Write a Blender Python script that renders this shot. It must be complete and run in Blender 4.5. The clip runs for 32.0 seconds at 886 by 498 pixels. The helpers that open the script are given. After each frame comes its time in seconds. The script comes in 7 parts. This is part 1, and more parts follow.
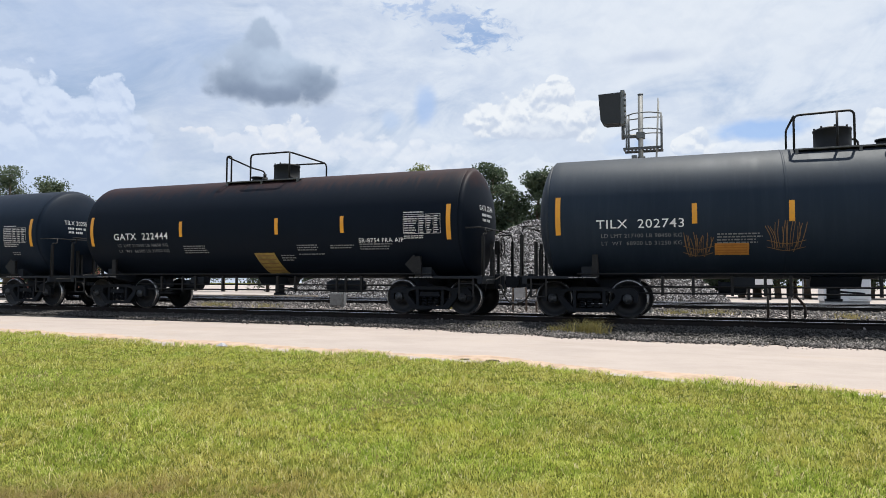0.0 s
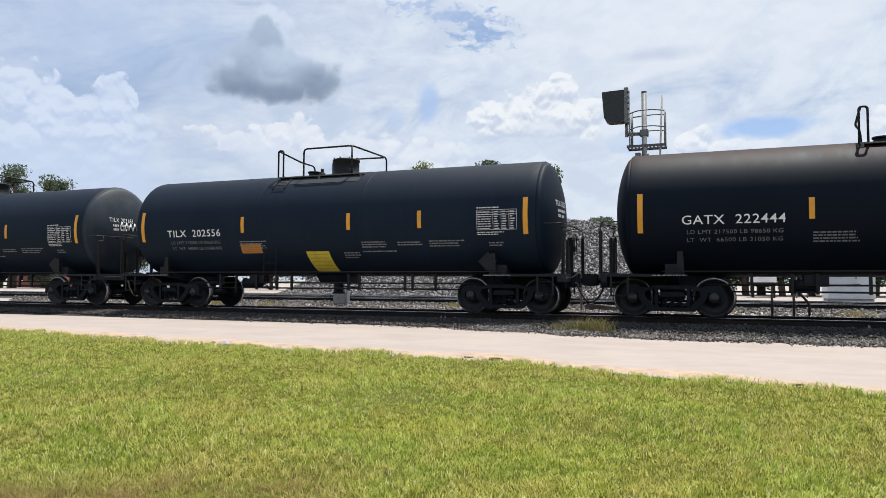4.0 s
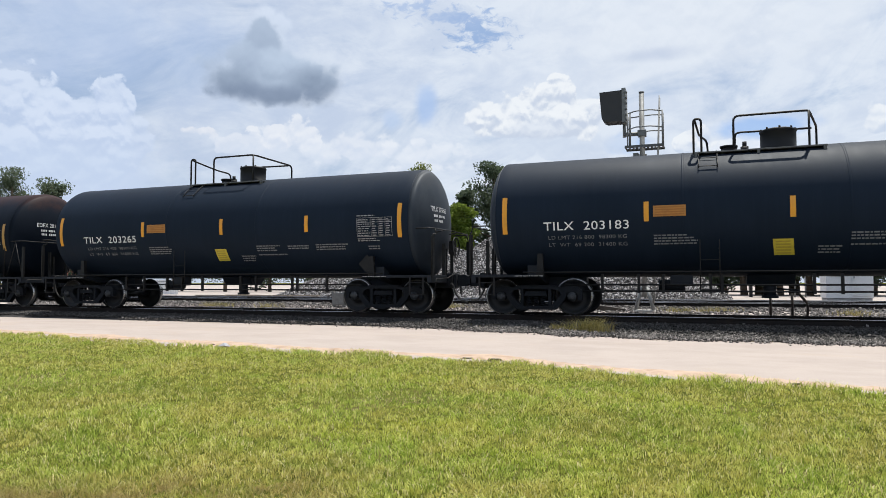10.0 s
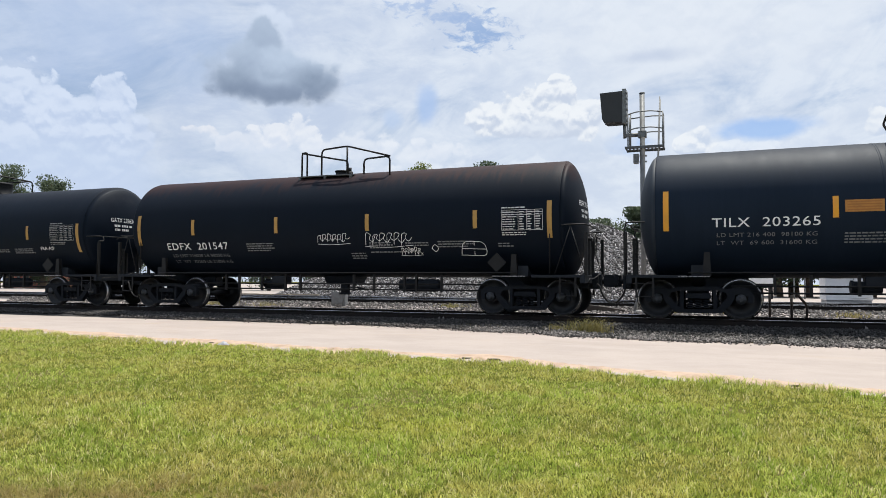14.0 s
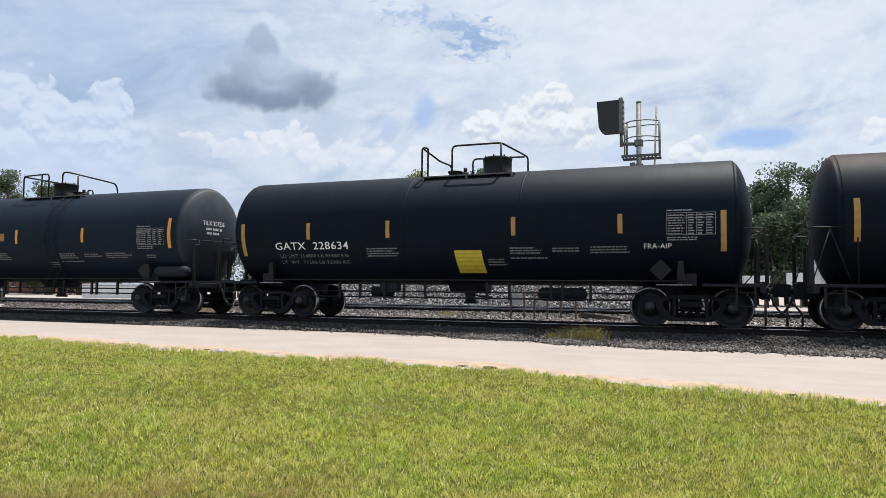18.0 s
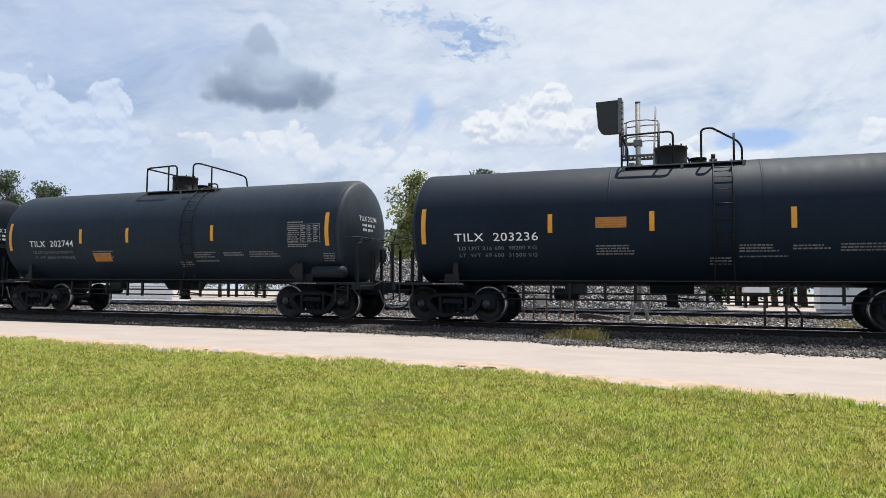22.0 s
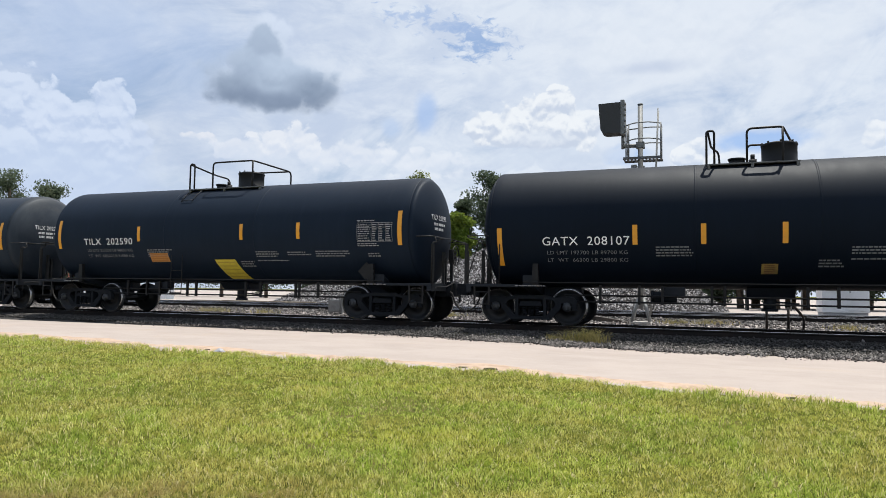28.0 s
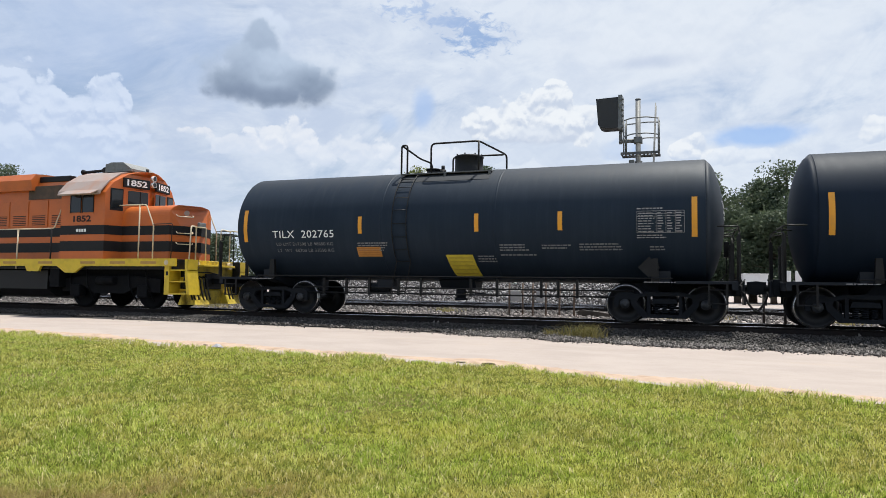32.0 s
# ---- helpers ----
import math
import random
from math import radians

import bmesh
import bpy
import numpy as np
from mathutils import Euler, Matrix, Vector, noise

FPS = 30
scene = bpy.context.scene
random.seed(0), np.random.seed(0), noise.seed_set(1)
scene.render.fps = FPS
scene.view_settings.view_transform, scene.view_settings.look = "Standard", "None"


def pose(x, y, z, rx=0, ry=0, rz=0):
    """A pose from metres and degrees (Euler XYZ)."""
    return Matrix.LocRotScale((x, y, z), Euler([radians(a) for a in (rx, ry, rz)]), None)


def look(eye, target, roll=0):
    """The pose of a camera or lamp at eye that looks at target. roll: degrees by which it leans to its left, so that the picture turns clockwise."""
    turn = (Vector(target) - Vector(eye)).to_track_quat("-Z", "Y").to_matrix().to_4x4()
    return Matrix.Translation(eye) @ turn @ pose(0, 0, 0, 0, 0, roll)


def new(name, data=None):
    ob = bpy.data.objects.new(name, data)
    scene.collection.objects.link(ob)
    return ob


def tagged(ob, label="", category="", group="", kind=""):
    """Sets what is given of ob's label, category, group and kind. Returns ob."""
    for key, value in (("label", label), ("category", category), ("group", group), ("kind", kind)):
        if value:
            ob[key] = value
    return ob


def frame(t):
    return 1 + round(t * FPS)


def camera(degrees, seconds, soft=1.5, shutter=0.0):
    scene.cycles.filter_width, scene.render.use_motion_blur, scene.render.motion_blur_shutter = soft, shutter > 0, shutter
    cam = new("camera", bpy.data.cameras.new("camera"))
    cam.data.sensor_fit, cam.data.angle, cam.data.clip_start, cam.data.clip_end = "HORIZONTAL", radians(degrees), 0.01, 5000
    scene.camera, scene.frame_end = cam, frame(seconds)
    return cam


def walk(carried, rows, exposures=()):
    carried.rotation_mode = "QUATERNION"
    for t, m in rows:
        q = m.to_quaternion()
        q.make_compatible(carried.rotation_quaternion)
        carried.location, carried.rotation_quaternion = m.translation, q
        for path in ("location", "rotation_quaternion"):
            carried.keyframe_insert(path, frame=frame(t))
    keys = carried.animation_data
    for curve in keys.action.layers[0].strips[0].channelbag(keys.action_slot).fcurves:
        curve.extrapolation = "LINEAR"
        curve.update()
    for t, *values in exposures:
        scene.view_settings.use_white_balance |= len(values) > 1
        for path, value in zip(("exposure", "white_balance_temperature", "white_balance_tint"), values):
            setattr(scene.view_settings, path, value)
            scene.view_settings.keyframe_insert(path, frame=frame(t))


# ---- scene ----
# ---- camera ----
EYE_Z = 1.097
cam = camera(66.0, 32.0, soft=0.7)
TURNS = [
    (0, 92.921, -0.270, 20.714),
    (0.5, 92.915, -0.243, 20.723),
    (1, 92.916, -0.215, 20.733),
    (1.5, 92.921, -0.209, 20.751),
    (2, 92.929, -0.231, 20.773),
    (2.5, 92.931, -0.241, 20.800),
    (3, 92.905, -0.228, 20.846),
    (3.5, 92.846, -0.226, 20.913),
    (5.5, 92.488, -0.228, 21.164),
    (6, 92.544, -0.206, 21.122),
    (6.5, 92.605, -0.172, 21.055),
    (7, 92.657, -0.115, 20.971),
    (7.5, 92.698, -0.038, 20.911),
    (8, 92.740, 0.036, 20.884),
    (8.5, 92.775, 0.080, 20.877),
    (9, 92.797, 0.081, 20.876),
    (9.5, 92.820, 0.055, 20.876),
    (10, 92.838, 0.031, 20.876),
    (10.5, 92.852, -0.001, 20.867),
    (11, 92.859, -0.048, 20.847),
    (11.5, 92.845, -0.081, 20.831),
    (12, 92.822, -0.096, 20.822),
    (12.5, 92.805, -0.116, 20.814),
    (13, 92.791, -0.151, 20.815),
    (13.5, 92.791, -0.211, 20.825),
    (14, 92.821, -0.298, 20.834),
    (14.5, 92.872, -0.404, 20.830),
    (16.5, 93.257, -0.577, 20.613),
    (17, 93.335, -0.551, 20.571),
    (17.5, 93.403, -0.539, 20.544),
    (18, 93.447, -0.548, 20.534),
    (18.5, 93.460, -0.558, 20.539),
    (19, 93.457, -0.552, 20.548),
    (19.5, 93.443, -0.535, 20.555),
    (20, 93.419, -0.512, 20.550),
    (20.5, 93.408, -0.478, 20.526),
    (21, 93.423, -0.454, 20.493),
    (21.5, 93.447, -0.471, 20.473),
    (22, 93.476, -0.512, 20.477),
    (22.5, 93.515, -0.556, 20.501),
    (23, 93.555, -0.619, 20.528),
    (23.5, 93.587, -0.673, 20.543),
    (24, 93.599, -0.690, 20.547),
    (24.5, 93.597, -0.694, 20.547),
    (25, 93.590, -0.717, 20.556),
    (25.5, 93.576, -0.771, 20.582),
    (27.5, 93.559, -0.881, 20.664),
    (28, 93.556, -0.832, 20.605),
    (28.5, 93.552, -0.799, 20.524),
    (29, 93.538, -0.779, 20.444),
    (29.5, 93.492, -0.786, 20.398),
    (30, 93.412, -0.809, 20.410),
    (30.5, 93.315, -0.823, 20.465),
    (31, 93.223, -0.815, 20.505),
    (31.5, 93.169, -0.788, 20.488),
    (32, 93.158, -0.770, 20.417),
]
walk(cam, [(t, pose(0, 0, EYE_Z, rx, ry, rz)) for t, rx, ry, rz in TURNS])

# ---- light ----
SUN_EL, SUN_AZ = 73.0, 22.0     # degrees; azimuth from the +y axis towards +x
scene.view_settings.exposure = 0.33
sun = new("sun", bpy.data.lights.new("sun", "SUN"))
sun.data.energy, sun.data.angle, sun.data.color = 5.0, radians(0.6), (1.0, 0.95, 0.86)
sun_dir = Vector((math.sin(radians(SUN_AZ)) * math.cos(radians(SUN_EL)),
                  math.cos(radians(SUN_AZ)) * math.cos(radians(SUN_EL)), math.sin(radians(SUN_EL))))
sun.matrix_world = look(sun_dir * 300, (0, 0, 0))


class Net:
    """Short-hand to wire shader nodes."""

    def __init__(self, tree):
        self.tree = tree
        tree.nodes.clear()

    def node(self, kind, **ins):
        n = self.tree.nodes.new(kind)
        for k, v in ins.items():
            self.plug(n.inputs[int(k[1:])] if k[0] == "i" and k[1:].isdigit() else n.inputs[k.replace("_", " ")], v)
        return n

    def plug(self, sock, v):
        if isinstance(v, bpy.types.NodeSocket):
            self.tree.links.new(v, sock)
        elif v is not None:
            sock.default_value = v

    def math(self, op, a, b=0.0, c=None, clamp=False):
        n = self.node("ShaderNodeMath", i0=a, i1=b)
        n.operation, n.use_clamp = op, clamp
        if c is not None:
            self.plug(n.inputs[2], c)
        return n.outputs[0]

    def noise(self, vec, scale, detail=4.0, rough=0.55, dist=0.0):
        n = self.node("ShaderNodeTexNoise", Vector=vec, Scale=scale, Detail=detail, Roughness=rough, Distortion=dist)
        return n.outputs["Fac"]

    def ramp(self, v, lo, hi, a=0.0, b=1.0):
        n = self.node("ShaderNodeMapRange", i0=v, i1=lo, i2=hi, i3=a, i4=b)
        n.interpolation_type = "SMOOTHSTEP"
        return n.outputs[0]

    def mix(self, f, a, b):
        n = self.node("ShaderNodeMix")
        n.data_type = "RGBA"
        self.plug(n.inputs[0], f)
        for sock, v in ((n.inputs[6], a), (n.inputs[7], b)):
            self.plug(sock, (*v, 1) if isinstance(v, tuple) and len(v) == 3 else v)
        return n.outputs[2]

    def combine(self, x, y, z=0.0):
        return self.node("ShaderNodeCombineXYZ", i0=x, i1=y, i2=z).outputs[0]


def sky():
    """A hazy summer sky with thin high cloud, cumulus heaps and one dark cloud."""
    world = bpy.data.worlds.new("sky")
    scene.world = world
    world.use_nodes = True
    n = Net(world.node_tree)
    d = n.node("ShaderNodeTexCoord").outputs["Generated"]
    sep = n.node("ShaderNodeSeparateXYZ", i0=d)
    az = n.math("MULTIPLY", n.math("ARCTAN2", sep.outputs[0], sep.outputs[1]), 57.2958)
    el = n.math("MULTIPLY", n.math("ARCSINE", sep.outputs[2]), 57.2958)
    p = n.combine(az, el)
    air = n.node("ShaderNodeTexSky")
    air.sky_type, air.sun_disc, air.dust_density = "NISHITA", False, 2.0
    air.sun_elevation, air.sun_rotation = radians(SUN_EL), radians(SUN_AZ)
    blue = air.outputs[0]
    blue = n.mix(0.45, blue, (4.4, 5.4, 7.2))
    # thin high cloud, drawn out along slanting streaks
    u = n.math("ADD", n.math("MULTIPLY", az, 0.05), n.math("MULTIPLY", el, -0.02))
    v = n.math("ADD", n.math("MULTIPLY", el, 0.13), n.math("MULTIPLY", az, -0.022))
    q = n.combine(u, v, 3.7)
    thin = n.noise(q, 1.3, 7.0, 0.62, 0.6)
    east = n.ramp(az, -48.0, -5.0)
    thin = n.ramp(n.math("ADD", thin, n.math("MULTIPLY", east, 0.09)), 0.29, 0.55)
    fine = n.noise(n.combine(n.math("MULTIPLY", az, 0.16), n.math("MULTIPLY", el, 0.3), 1.1), 1.4, 8.0, 0.6, 0.4)
    lit = n.math("ADD", n.math("MULTIPLY", n.ramp(fine, 0.3, 0.7), 0.7), n.math("MULTIPLY", east, 0.5), clamp=True)
    veil = n.mix(lit, (5.2, 5.8, 7.1), (7.7, 7.9, 8.35))
    col = n.mix(n.math("MULTIPLY", thin, 0.92), blue, veil)
    puff = n.noise(n.combine(n.math("MULTIPLY", az, 0.33), n.math("MULTIPLY", el, 0.42), 8.0), 1.0, 8.0, 0.58)

    def billow(rise):
        """Rounded cauliflower lumps, sampled a little higher up by rise."""
        e2 = n.math("ADD", el, rise)
        wob = n.noise(n.combine(az, e2, 4.0), 0.5, 4.0, 0.6)
        q = n.combine(n.math("ADD", az, n.math("MULTIPLY", wob, 2.2)), n.math("MULTIPLY", n.math("ADD", e2, n.math("MULTIPLY", wob, 1.5)), 1.15), 0.0)
        total = None
        for scale, share in ((0.5, 0.62), (1.1, 0.24), (2.6, 0.07)):
            v = n.node("ShaderNodeTexVoronoi", Vector=q, Scale=scale)
            v.voronoi_dimensions, v.feature = "2D", "SMOOTH_F1"
            v.inputs["Smoothness"].default_value = 0.35
            k = n.math("MULTIPLY", n.math("SUBTRACT", 0.4, v.outputs["Distance"]), share)
            total = k if total is None else n.math("ADD", total, k)
        return total

    lump = billow(0.0)
    ripple = n.noise(n.combine(n.math("MULTIPLY", az, 0.8), n.math("MULTIPLY", el, 1.5), 2.0), 1.1, 4.0, 0.58, 0.5)
    relief = n.math("SUBTRACT", lump, billow(0.38))

    def heap(a, e, ra, re, light, dark, soft=0.25, ragged=1.1, base=0.55, strength=1.0, lumpy=1, rel=3.0):
        nonlocal col
        dx = n.math("DIVIDE", n.math("SUBTRACT", az, a), ra)
        dy = n.math("DIVIDE", n.math("SUBTRACT", el, e), re)
        low = n.math("MULTIPLY", n.math("MINIMUM", dy, 0.0), n.math("MINIMUM", dy, 0.0))
        dist = n.math("SQRT", n.math("ADD", n.math("MULTIPLY", dx, dx), n.math("ADD", n.math("MULTIPLY", dy, dy), n.math("MULTIPLY", low, base))))
        rag = n.math("SUBTRACT", ripple, 0.5) if lumpy == 2 else n.math("MULTIPLY", lump, -2.2) if lumpy else n.math("SUBTRACT", puff, 0.5)
        dist = n.math("ADD", dist, n.math("MULTIPLY", rag, ragged * 2))
        m = n.math("MULTIPLY", n.ramp(dist, 1.0, 1.0 - soft), strength)
        shade = n.math("ADD", n.math("MULTIPLY", dy, 0.45), n.math("MULTIPLY", relief, rel))
        body = n.mix(n.ramp(shade, -0.6, 0.55), dark, light)
        col = n.mix(m, col, body)

    white, pale, grey = (8.7, 8.6, 8.6), (6.0, 6.5, 7.5), (5.9, 6.3, 7.2)
    heap(-48.4, 18.1, 18.4, 6.2, (4.7,5.6,7.4), (4.5,5.4,7.2), 0.95, 0.5, 0, 0.6, 0, 1)
    heap(-51.7, 7.4, 15.4, 3.8, (5.7,6.4,7.8), (5.5,6.2,7.7), 0.9, 0.4, 0, 0.7, 0, 1)
    heap(-0.5, 19.4, 20.1, 6.2, (7.9,8.0,8.35), (7.3,7.5,8.0), 0.9, 0.6, 0, 0.75, 0, 2)
    heap(-53.2, 10.9, 4.5, 4.4, (6.7,7.2,8.3), (5.3,6.0,7.5), 0.16, 0.22, 0, 0.9, 1, 3)
    heap(-50.4, 9.9, 4.5, 3.9, (6.7,7.2,8.3), (5.3,6.0,7.5), 0.16, 0.22, 0, 0.85, 1, 3)
    heap(-48.1, 11.7, 2.6, 2.7, (6.7,7.2,8.3), (5.3,6.0,7.5), 0.14, 0.22, 0, 0.85, 1, 3)
    heap(-46.9, 13.6, 1.7, 1.9, (6.7,7.2,8.3), (5.3,6.0,7.5), 0.14, 0.22, 0.2, 0.9, 1, 3)
    heap(-46.4, 10.4, 2.5, 3.1, (6.7,7.2,8.3), (5.3,6.0,7.5), 0.2, 0.22, 0, 0.7, 1, 3)
    heap(-49.9, 7.9, 9.4, 3.8, (5.9,6.6,7.9), (5.6,6.3,7.8), 0.7, 0.3, 0, 0.7, 0, 1)
    heap(-40.5, 11.9, 1.4, 0.5, (8.2,8.0,8.2), pale, 0.3, 0.4, 0.3, 0.8, 1, 2)
    heap(-36.6, 11.0, 3.2, 1.1, (7.9,7.9,8.3), (6.6,7.0,7.9), 0.3, 0.35, 0.3, 0.7, 1, 2)
    heap(-33.7, 12.0, 3.2, 1.4, (8.3,8.2,8.4), (6.8,7.1,7.9), 0.22, 0.35, 0.3, 0.85, 1, 2.5)
    heap(-28.5, 10.8, 5.1, 1.4, (8.1,8.1,8.4), (6.9,7.2,8.0), 0.4, 0.4, 0.3, 0.7, 1, 2)
    heap(-22.8, 10.3, 4.3, 1.6, (8.2,8.2,8.5), (7,7.3,8.0), 0.4, 0.4, 0.3, 0.7, 1, 2)
    heap(-22.3, 14.7, 1.3, 2.4, (4.2,5.4,7.7), (4.2,5.4,7.7), 0.7, 0.5, 0, 0.8, 0, 1)
    heap(-25.2, 13.5, 1.2, 1.1, (5.0,6.0,7.8), (5.0,6.0,7.8), 0.7, 0.5, 0, 0.6, 0, 1)
    heap(-5.6, 11.2, 2.2, 1.1, (4.2,5.7,8.3), (4.2,5.7,8.3), 0.7, 0.5, 0, 0.8, 0, 1)
    heap(4.6, 11.7, 4.4, 1.1, (3.7,5.2,8.0), (4.0,5.5,8.1), 0.6, 0.5, 0, 0.92, 0, 1)
    heap(-10.1, 11.2, 7.7, 1.2, (6.7,7.1,7.9), (6.0,6.5,7.5), 0.4, 0.35, 0, 0.7, 1, 2)
    heap(-16.9, 13.6, 2.2, 1.7, white, grey, 0.16, 0.2, 0.3, 0.92, 1, 3)
    heap(-9.2, 13.5, 2.0, 2.1, white, grey, 0.16, 0.2, 0.3, 0.92, 1, 3)
    heap(-11.2, 14.8, 2.0, 2.2, white, grey, 0.13, 0.2, 0.3, 0.95, 1, 3)
    heap(-13.9, 13.9, 2.5, 2.2, white, grey, 0.13, 0.2, 0.3, 0.94, 1, 3)
    heap(-10.4, 13.2, 2.4, 1.8, white, grey, 0.2, 0.18, 0.4, 0.9, 1, 3)
    heap(-15.4, 13.0, 2.6, 1.4, white, grey, 0.2, 0.18, 0.4, 0.88, 1, 3)
    heap(-12.6, 12.6, 3.4, 1.1, (7.4,7.6,8.1), (5.6,6.0,7.0), 0.6, 0.15, 0.3, 0.8, 1, 1.5)
    heap(-0.4, 10.9, 2.1, 1.3, white, pale, 0.14, 0.25, 0.5, 0.9, 1, 3)
    heap(3.2, 10.3, 3.8, 0.9, (8.2,8.3,8.6), pale, 0.3, 0.35, 0.3, 0.7, 1, 2)
    heap(12.2, 11.5, 1.1, 1.2, white, pale, 0.2, 0.3, 0.4, 0.9, 1, 2)
    heap(-17.8, 20.5, 3.4, 1.7, (2.9,4.1,6.4), (3.1,4.3,6.5), 0.9, 1.7, 0, 0.9, 2, 1)
    heap(-20.0, 21.6, 3.4, 0.8, (3.9,4.9,6.9), (3.9,4.9,6.9), 0.9, 2.2, 0, 0.75, 2, 1)
    heap(-24.0, 22.4, 3.0, 0.8, (4.0,5.0,7.0), (4.0,5.0,7.0), 0.9, 2.2, 0, 0.75, 2, 1)
    heap(-3.9, 17.9, 5.1, 0.8, (5.7,6.1,7.2), (5.4,5.9,7.0), 0.9, 0.6, 0, 0.75, 0, 1)
    heap(-35.2, 16.6, 7.4, 3.4, (6.0,6.6,7.6), (5.4,6.0,7.1), 0.8, 0.2, 0, 0.6, 0, 1)
    heap(-35.3, 20.1, 1.9, 1.9, (7.2,7.6,8.5), (5.6,6.2,7.2), 0.3, 0.14, 0, 0.75, 1, 0.4)
    heap(-35.8, 19.3, 1.7, 2.1, (4.3,5.0,6.1), (3.3,3.9,5.0), 0.4, 0.16, 0, 0.9, 1, 0.4)
    heap(-35.3, 16.6, 6.2, 2.5, (5.0,5.7,6.8), (3.0,3.6,4.6), 0.45, 0.16, 0.1, 0.94, 1, 0.6)
    heap(-37.4, 17.8, 2.2, 1.6, (4.6,5.3,6.4), (3.5,4.1,5.2), 0.6, 0.14, 0, 0.7, 1, 0.4)
    heap(-38.3, 16.0, 2.9, 2.1, (3.4,4.0,5.0), (1.8,2.25,3.1), 0.8, 0.14, 0, 0.85, 1, 0.5)
    heap(-31.9, 16.2, 3.3, 1.9, (3.4,4.0,5.0), (1.7,2.15,3.0), 0.8, 0.14, 0, 0.88, 1, 0.5)
    heap(-35.1, 15.1, 5.8, 1.3, (2.6,3.1,4.1), (1.8,2.25,3.1), 0.8, 0.14, 0.4, 0.85, 1, 0.4)
    heap(-34.6, 17.6, 2.4, 1.2, (5.6,6.3,7.4), (4.9,5.6,6.7), 0.9, 0.12, 0, 0.6, 1, 0.4)
    haze = n.ramp(el, 9.0, -1.0)
    col = n.mix(n.math("MULTIPLY", haze, 0.45), col, (6.6, 7.1, 8.0))
    tint = n.node("ShaderNodeMix", i0=1.0)
    tint.data_type, tint.blend_type = "RGBA", "MULTIPLY"
    n.plug(tint.inputs[6], col)
    n.plug(tint.inputs[7], (0.945, 1.0, 1.05, 1))
    bg = n.node("ShaderNodeBackground", Color=tint.outputs[2], Strength=0.084)
    out = n.node("ShaderNodeOutputWorld", Surface=bg.outputs[0])


sky()

# ---- materials ----
def mat(name, build):
    m = bpy.data.materials.new(name)
    m.use_nodes = True
    n = Net(m.node_tree)
    out = n.node("ShaderNodeOutputMaterial")
    b = n.node("ShaderNodeBsdfPrincipled")
    n.tree.links.new(b.outputs[0], out.inputs[0])
    co = n.node("ShaderNodeTexCoord").outputs["Object"]
    geo = n.node("ShaderNodeNewGeometry").outputs["Position"]
    build(n, b, co, geo)
    return m


def bump(n, b, height, strength=0.3, distance=0.01):
    k = n.node("ShaderNodeBump", Strength=strength, Distance=distance, Height=height)
    n.tree.links.new(k.outputs[0], b.inputs["Normal"])


def stretch(n, vec, sx, sy, sz):
    k = n.node("ShaderNodeMapping", Vector=vec)
    k.inputs["Scale"].default_value = (sx, sy, sz)
    return k.outputs[0]


def worn(name, base, second, rough=0.5, metal=0.0, scale=3.0, amount=0.5, grain=40.0, bumps=0.15, spec=0.5):
    """A painted or plain surface with broad blotches and fine grain."""
    def build(n, b, co, geo):
        big = n.noise(co, scale, 6.0, 0.62)
        small = n.noise(co, grain, 3.0, 0.6)
        f = n.math("ADD", n.math("MULTIPLY", n.ramp(big, 0.4, 0.7), amount), n.math("MULTIPLY", n.math("SUBTRACT", small, 0.5), amount * 0.6), clamp=True)
        n.plug(b.inputs["Base Color"], n.mix(f, base, second))
        n.plug(b.inputs["Roughness"], n.math("ADD", rough - 0.1, n.math("MULTIPLY", big, 0.22)))
        b.inputs["Metallic"].default_value = metal
        b.inputs["Specular IOR Level"].default_value = spec
        bump(n, b, small, bumps, 0.004)
    return mat(name, build)


def tank_paint(name, base, dust, rust, crown_amount, dust_amount, spec=0.2):
    """Black tank paint: road dust, runs of dirt, and a crown blended to rust or paler grey."""
    def build(n, b, co, geo):
        sep = n.node("ShaderNodeSeparateXYZ", i0=co)
        runs = n.noise(stretch(n, co, 2.2, 0.5, 0.16), 3.0, 6.0, 0.65)
        blot = n.noise(co, 0.7, 6.0, 0.6)
        grain = n.noise(co, 55.0, 2.0, 0.5)
        panel = n.noise(stretch(n, co, 1.0, 0.0, 0.0), 0.45, 1.0, 0.5)
        f = n.math("MULTIPLY", n.math("ADD", n.ramp(runs, 0.42, 0.75), n.math("MULTIPLY", n.ramp(blot, 0.35, 0.7), 0.7)), dust_amount)
        f = n.math("ADD", f, n.math("MULTIPLY", n.ramp(panel, 0.45, 0.55), dust_amount * 0.35), clamp=True)
        c = n.mix(f, base, dust)
        # Blend towards the top: rust brown on tank_b, a paler grey on the others.
        crown = n.math("MULTIPLY", n.ramp(n.math("ADD", sep.outputs[2], n.math("MULTIPLY", n.math("SUBTRACT", runs, 0.5), 1.2)), 0.85, 1.45), crown_amount)
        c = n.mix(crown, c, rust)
        n.plug(b.inputs["Base Color"], c)
        n.plug(b.inputs["Roughness"], n.math("ADD", 0.42, n.math("MULTIPLY", n.math("ADD", runs, blot), 0.16)))
        b.inputs["Specular IOR Level"].default_value = spec
        b.inputs["Specular Tint"].default_value = (0.78, 0.9, 1.0, 1)
        bump(n, b, n.math("ADD", n.math("MULTIPLY", grain, 0.15), blot), 0.12, 0.02)
    return mat(name, build)


def plain(name, c, rough=0.6, metal=0.0, spec=0.5):
    return worn(name, c, tuple(v * 0.7 for v in c), rough, metal, 6.0, 0.4, 60.0, 0.06, spec)


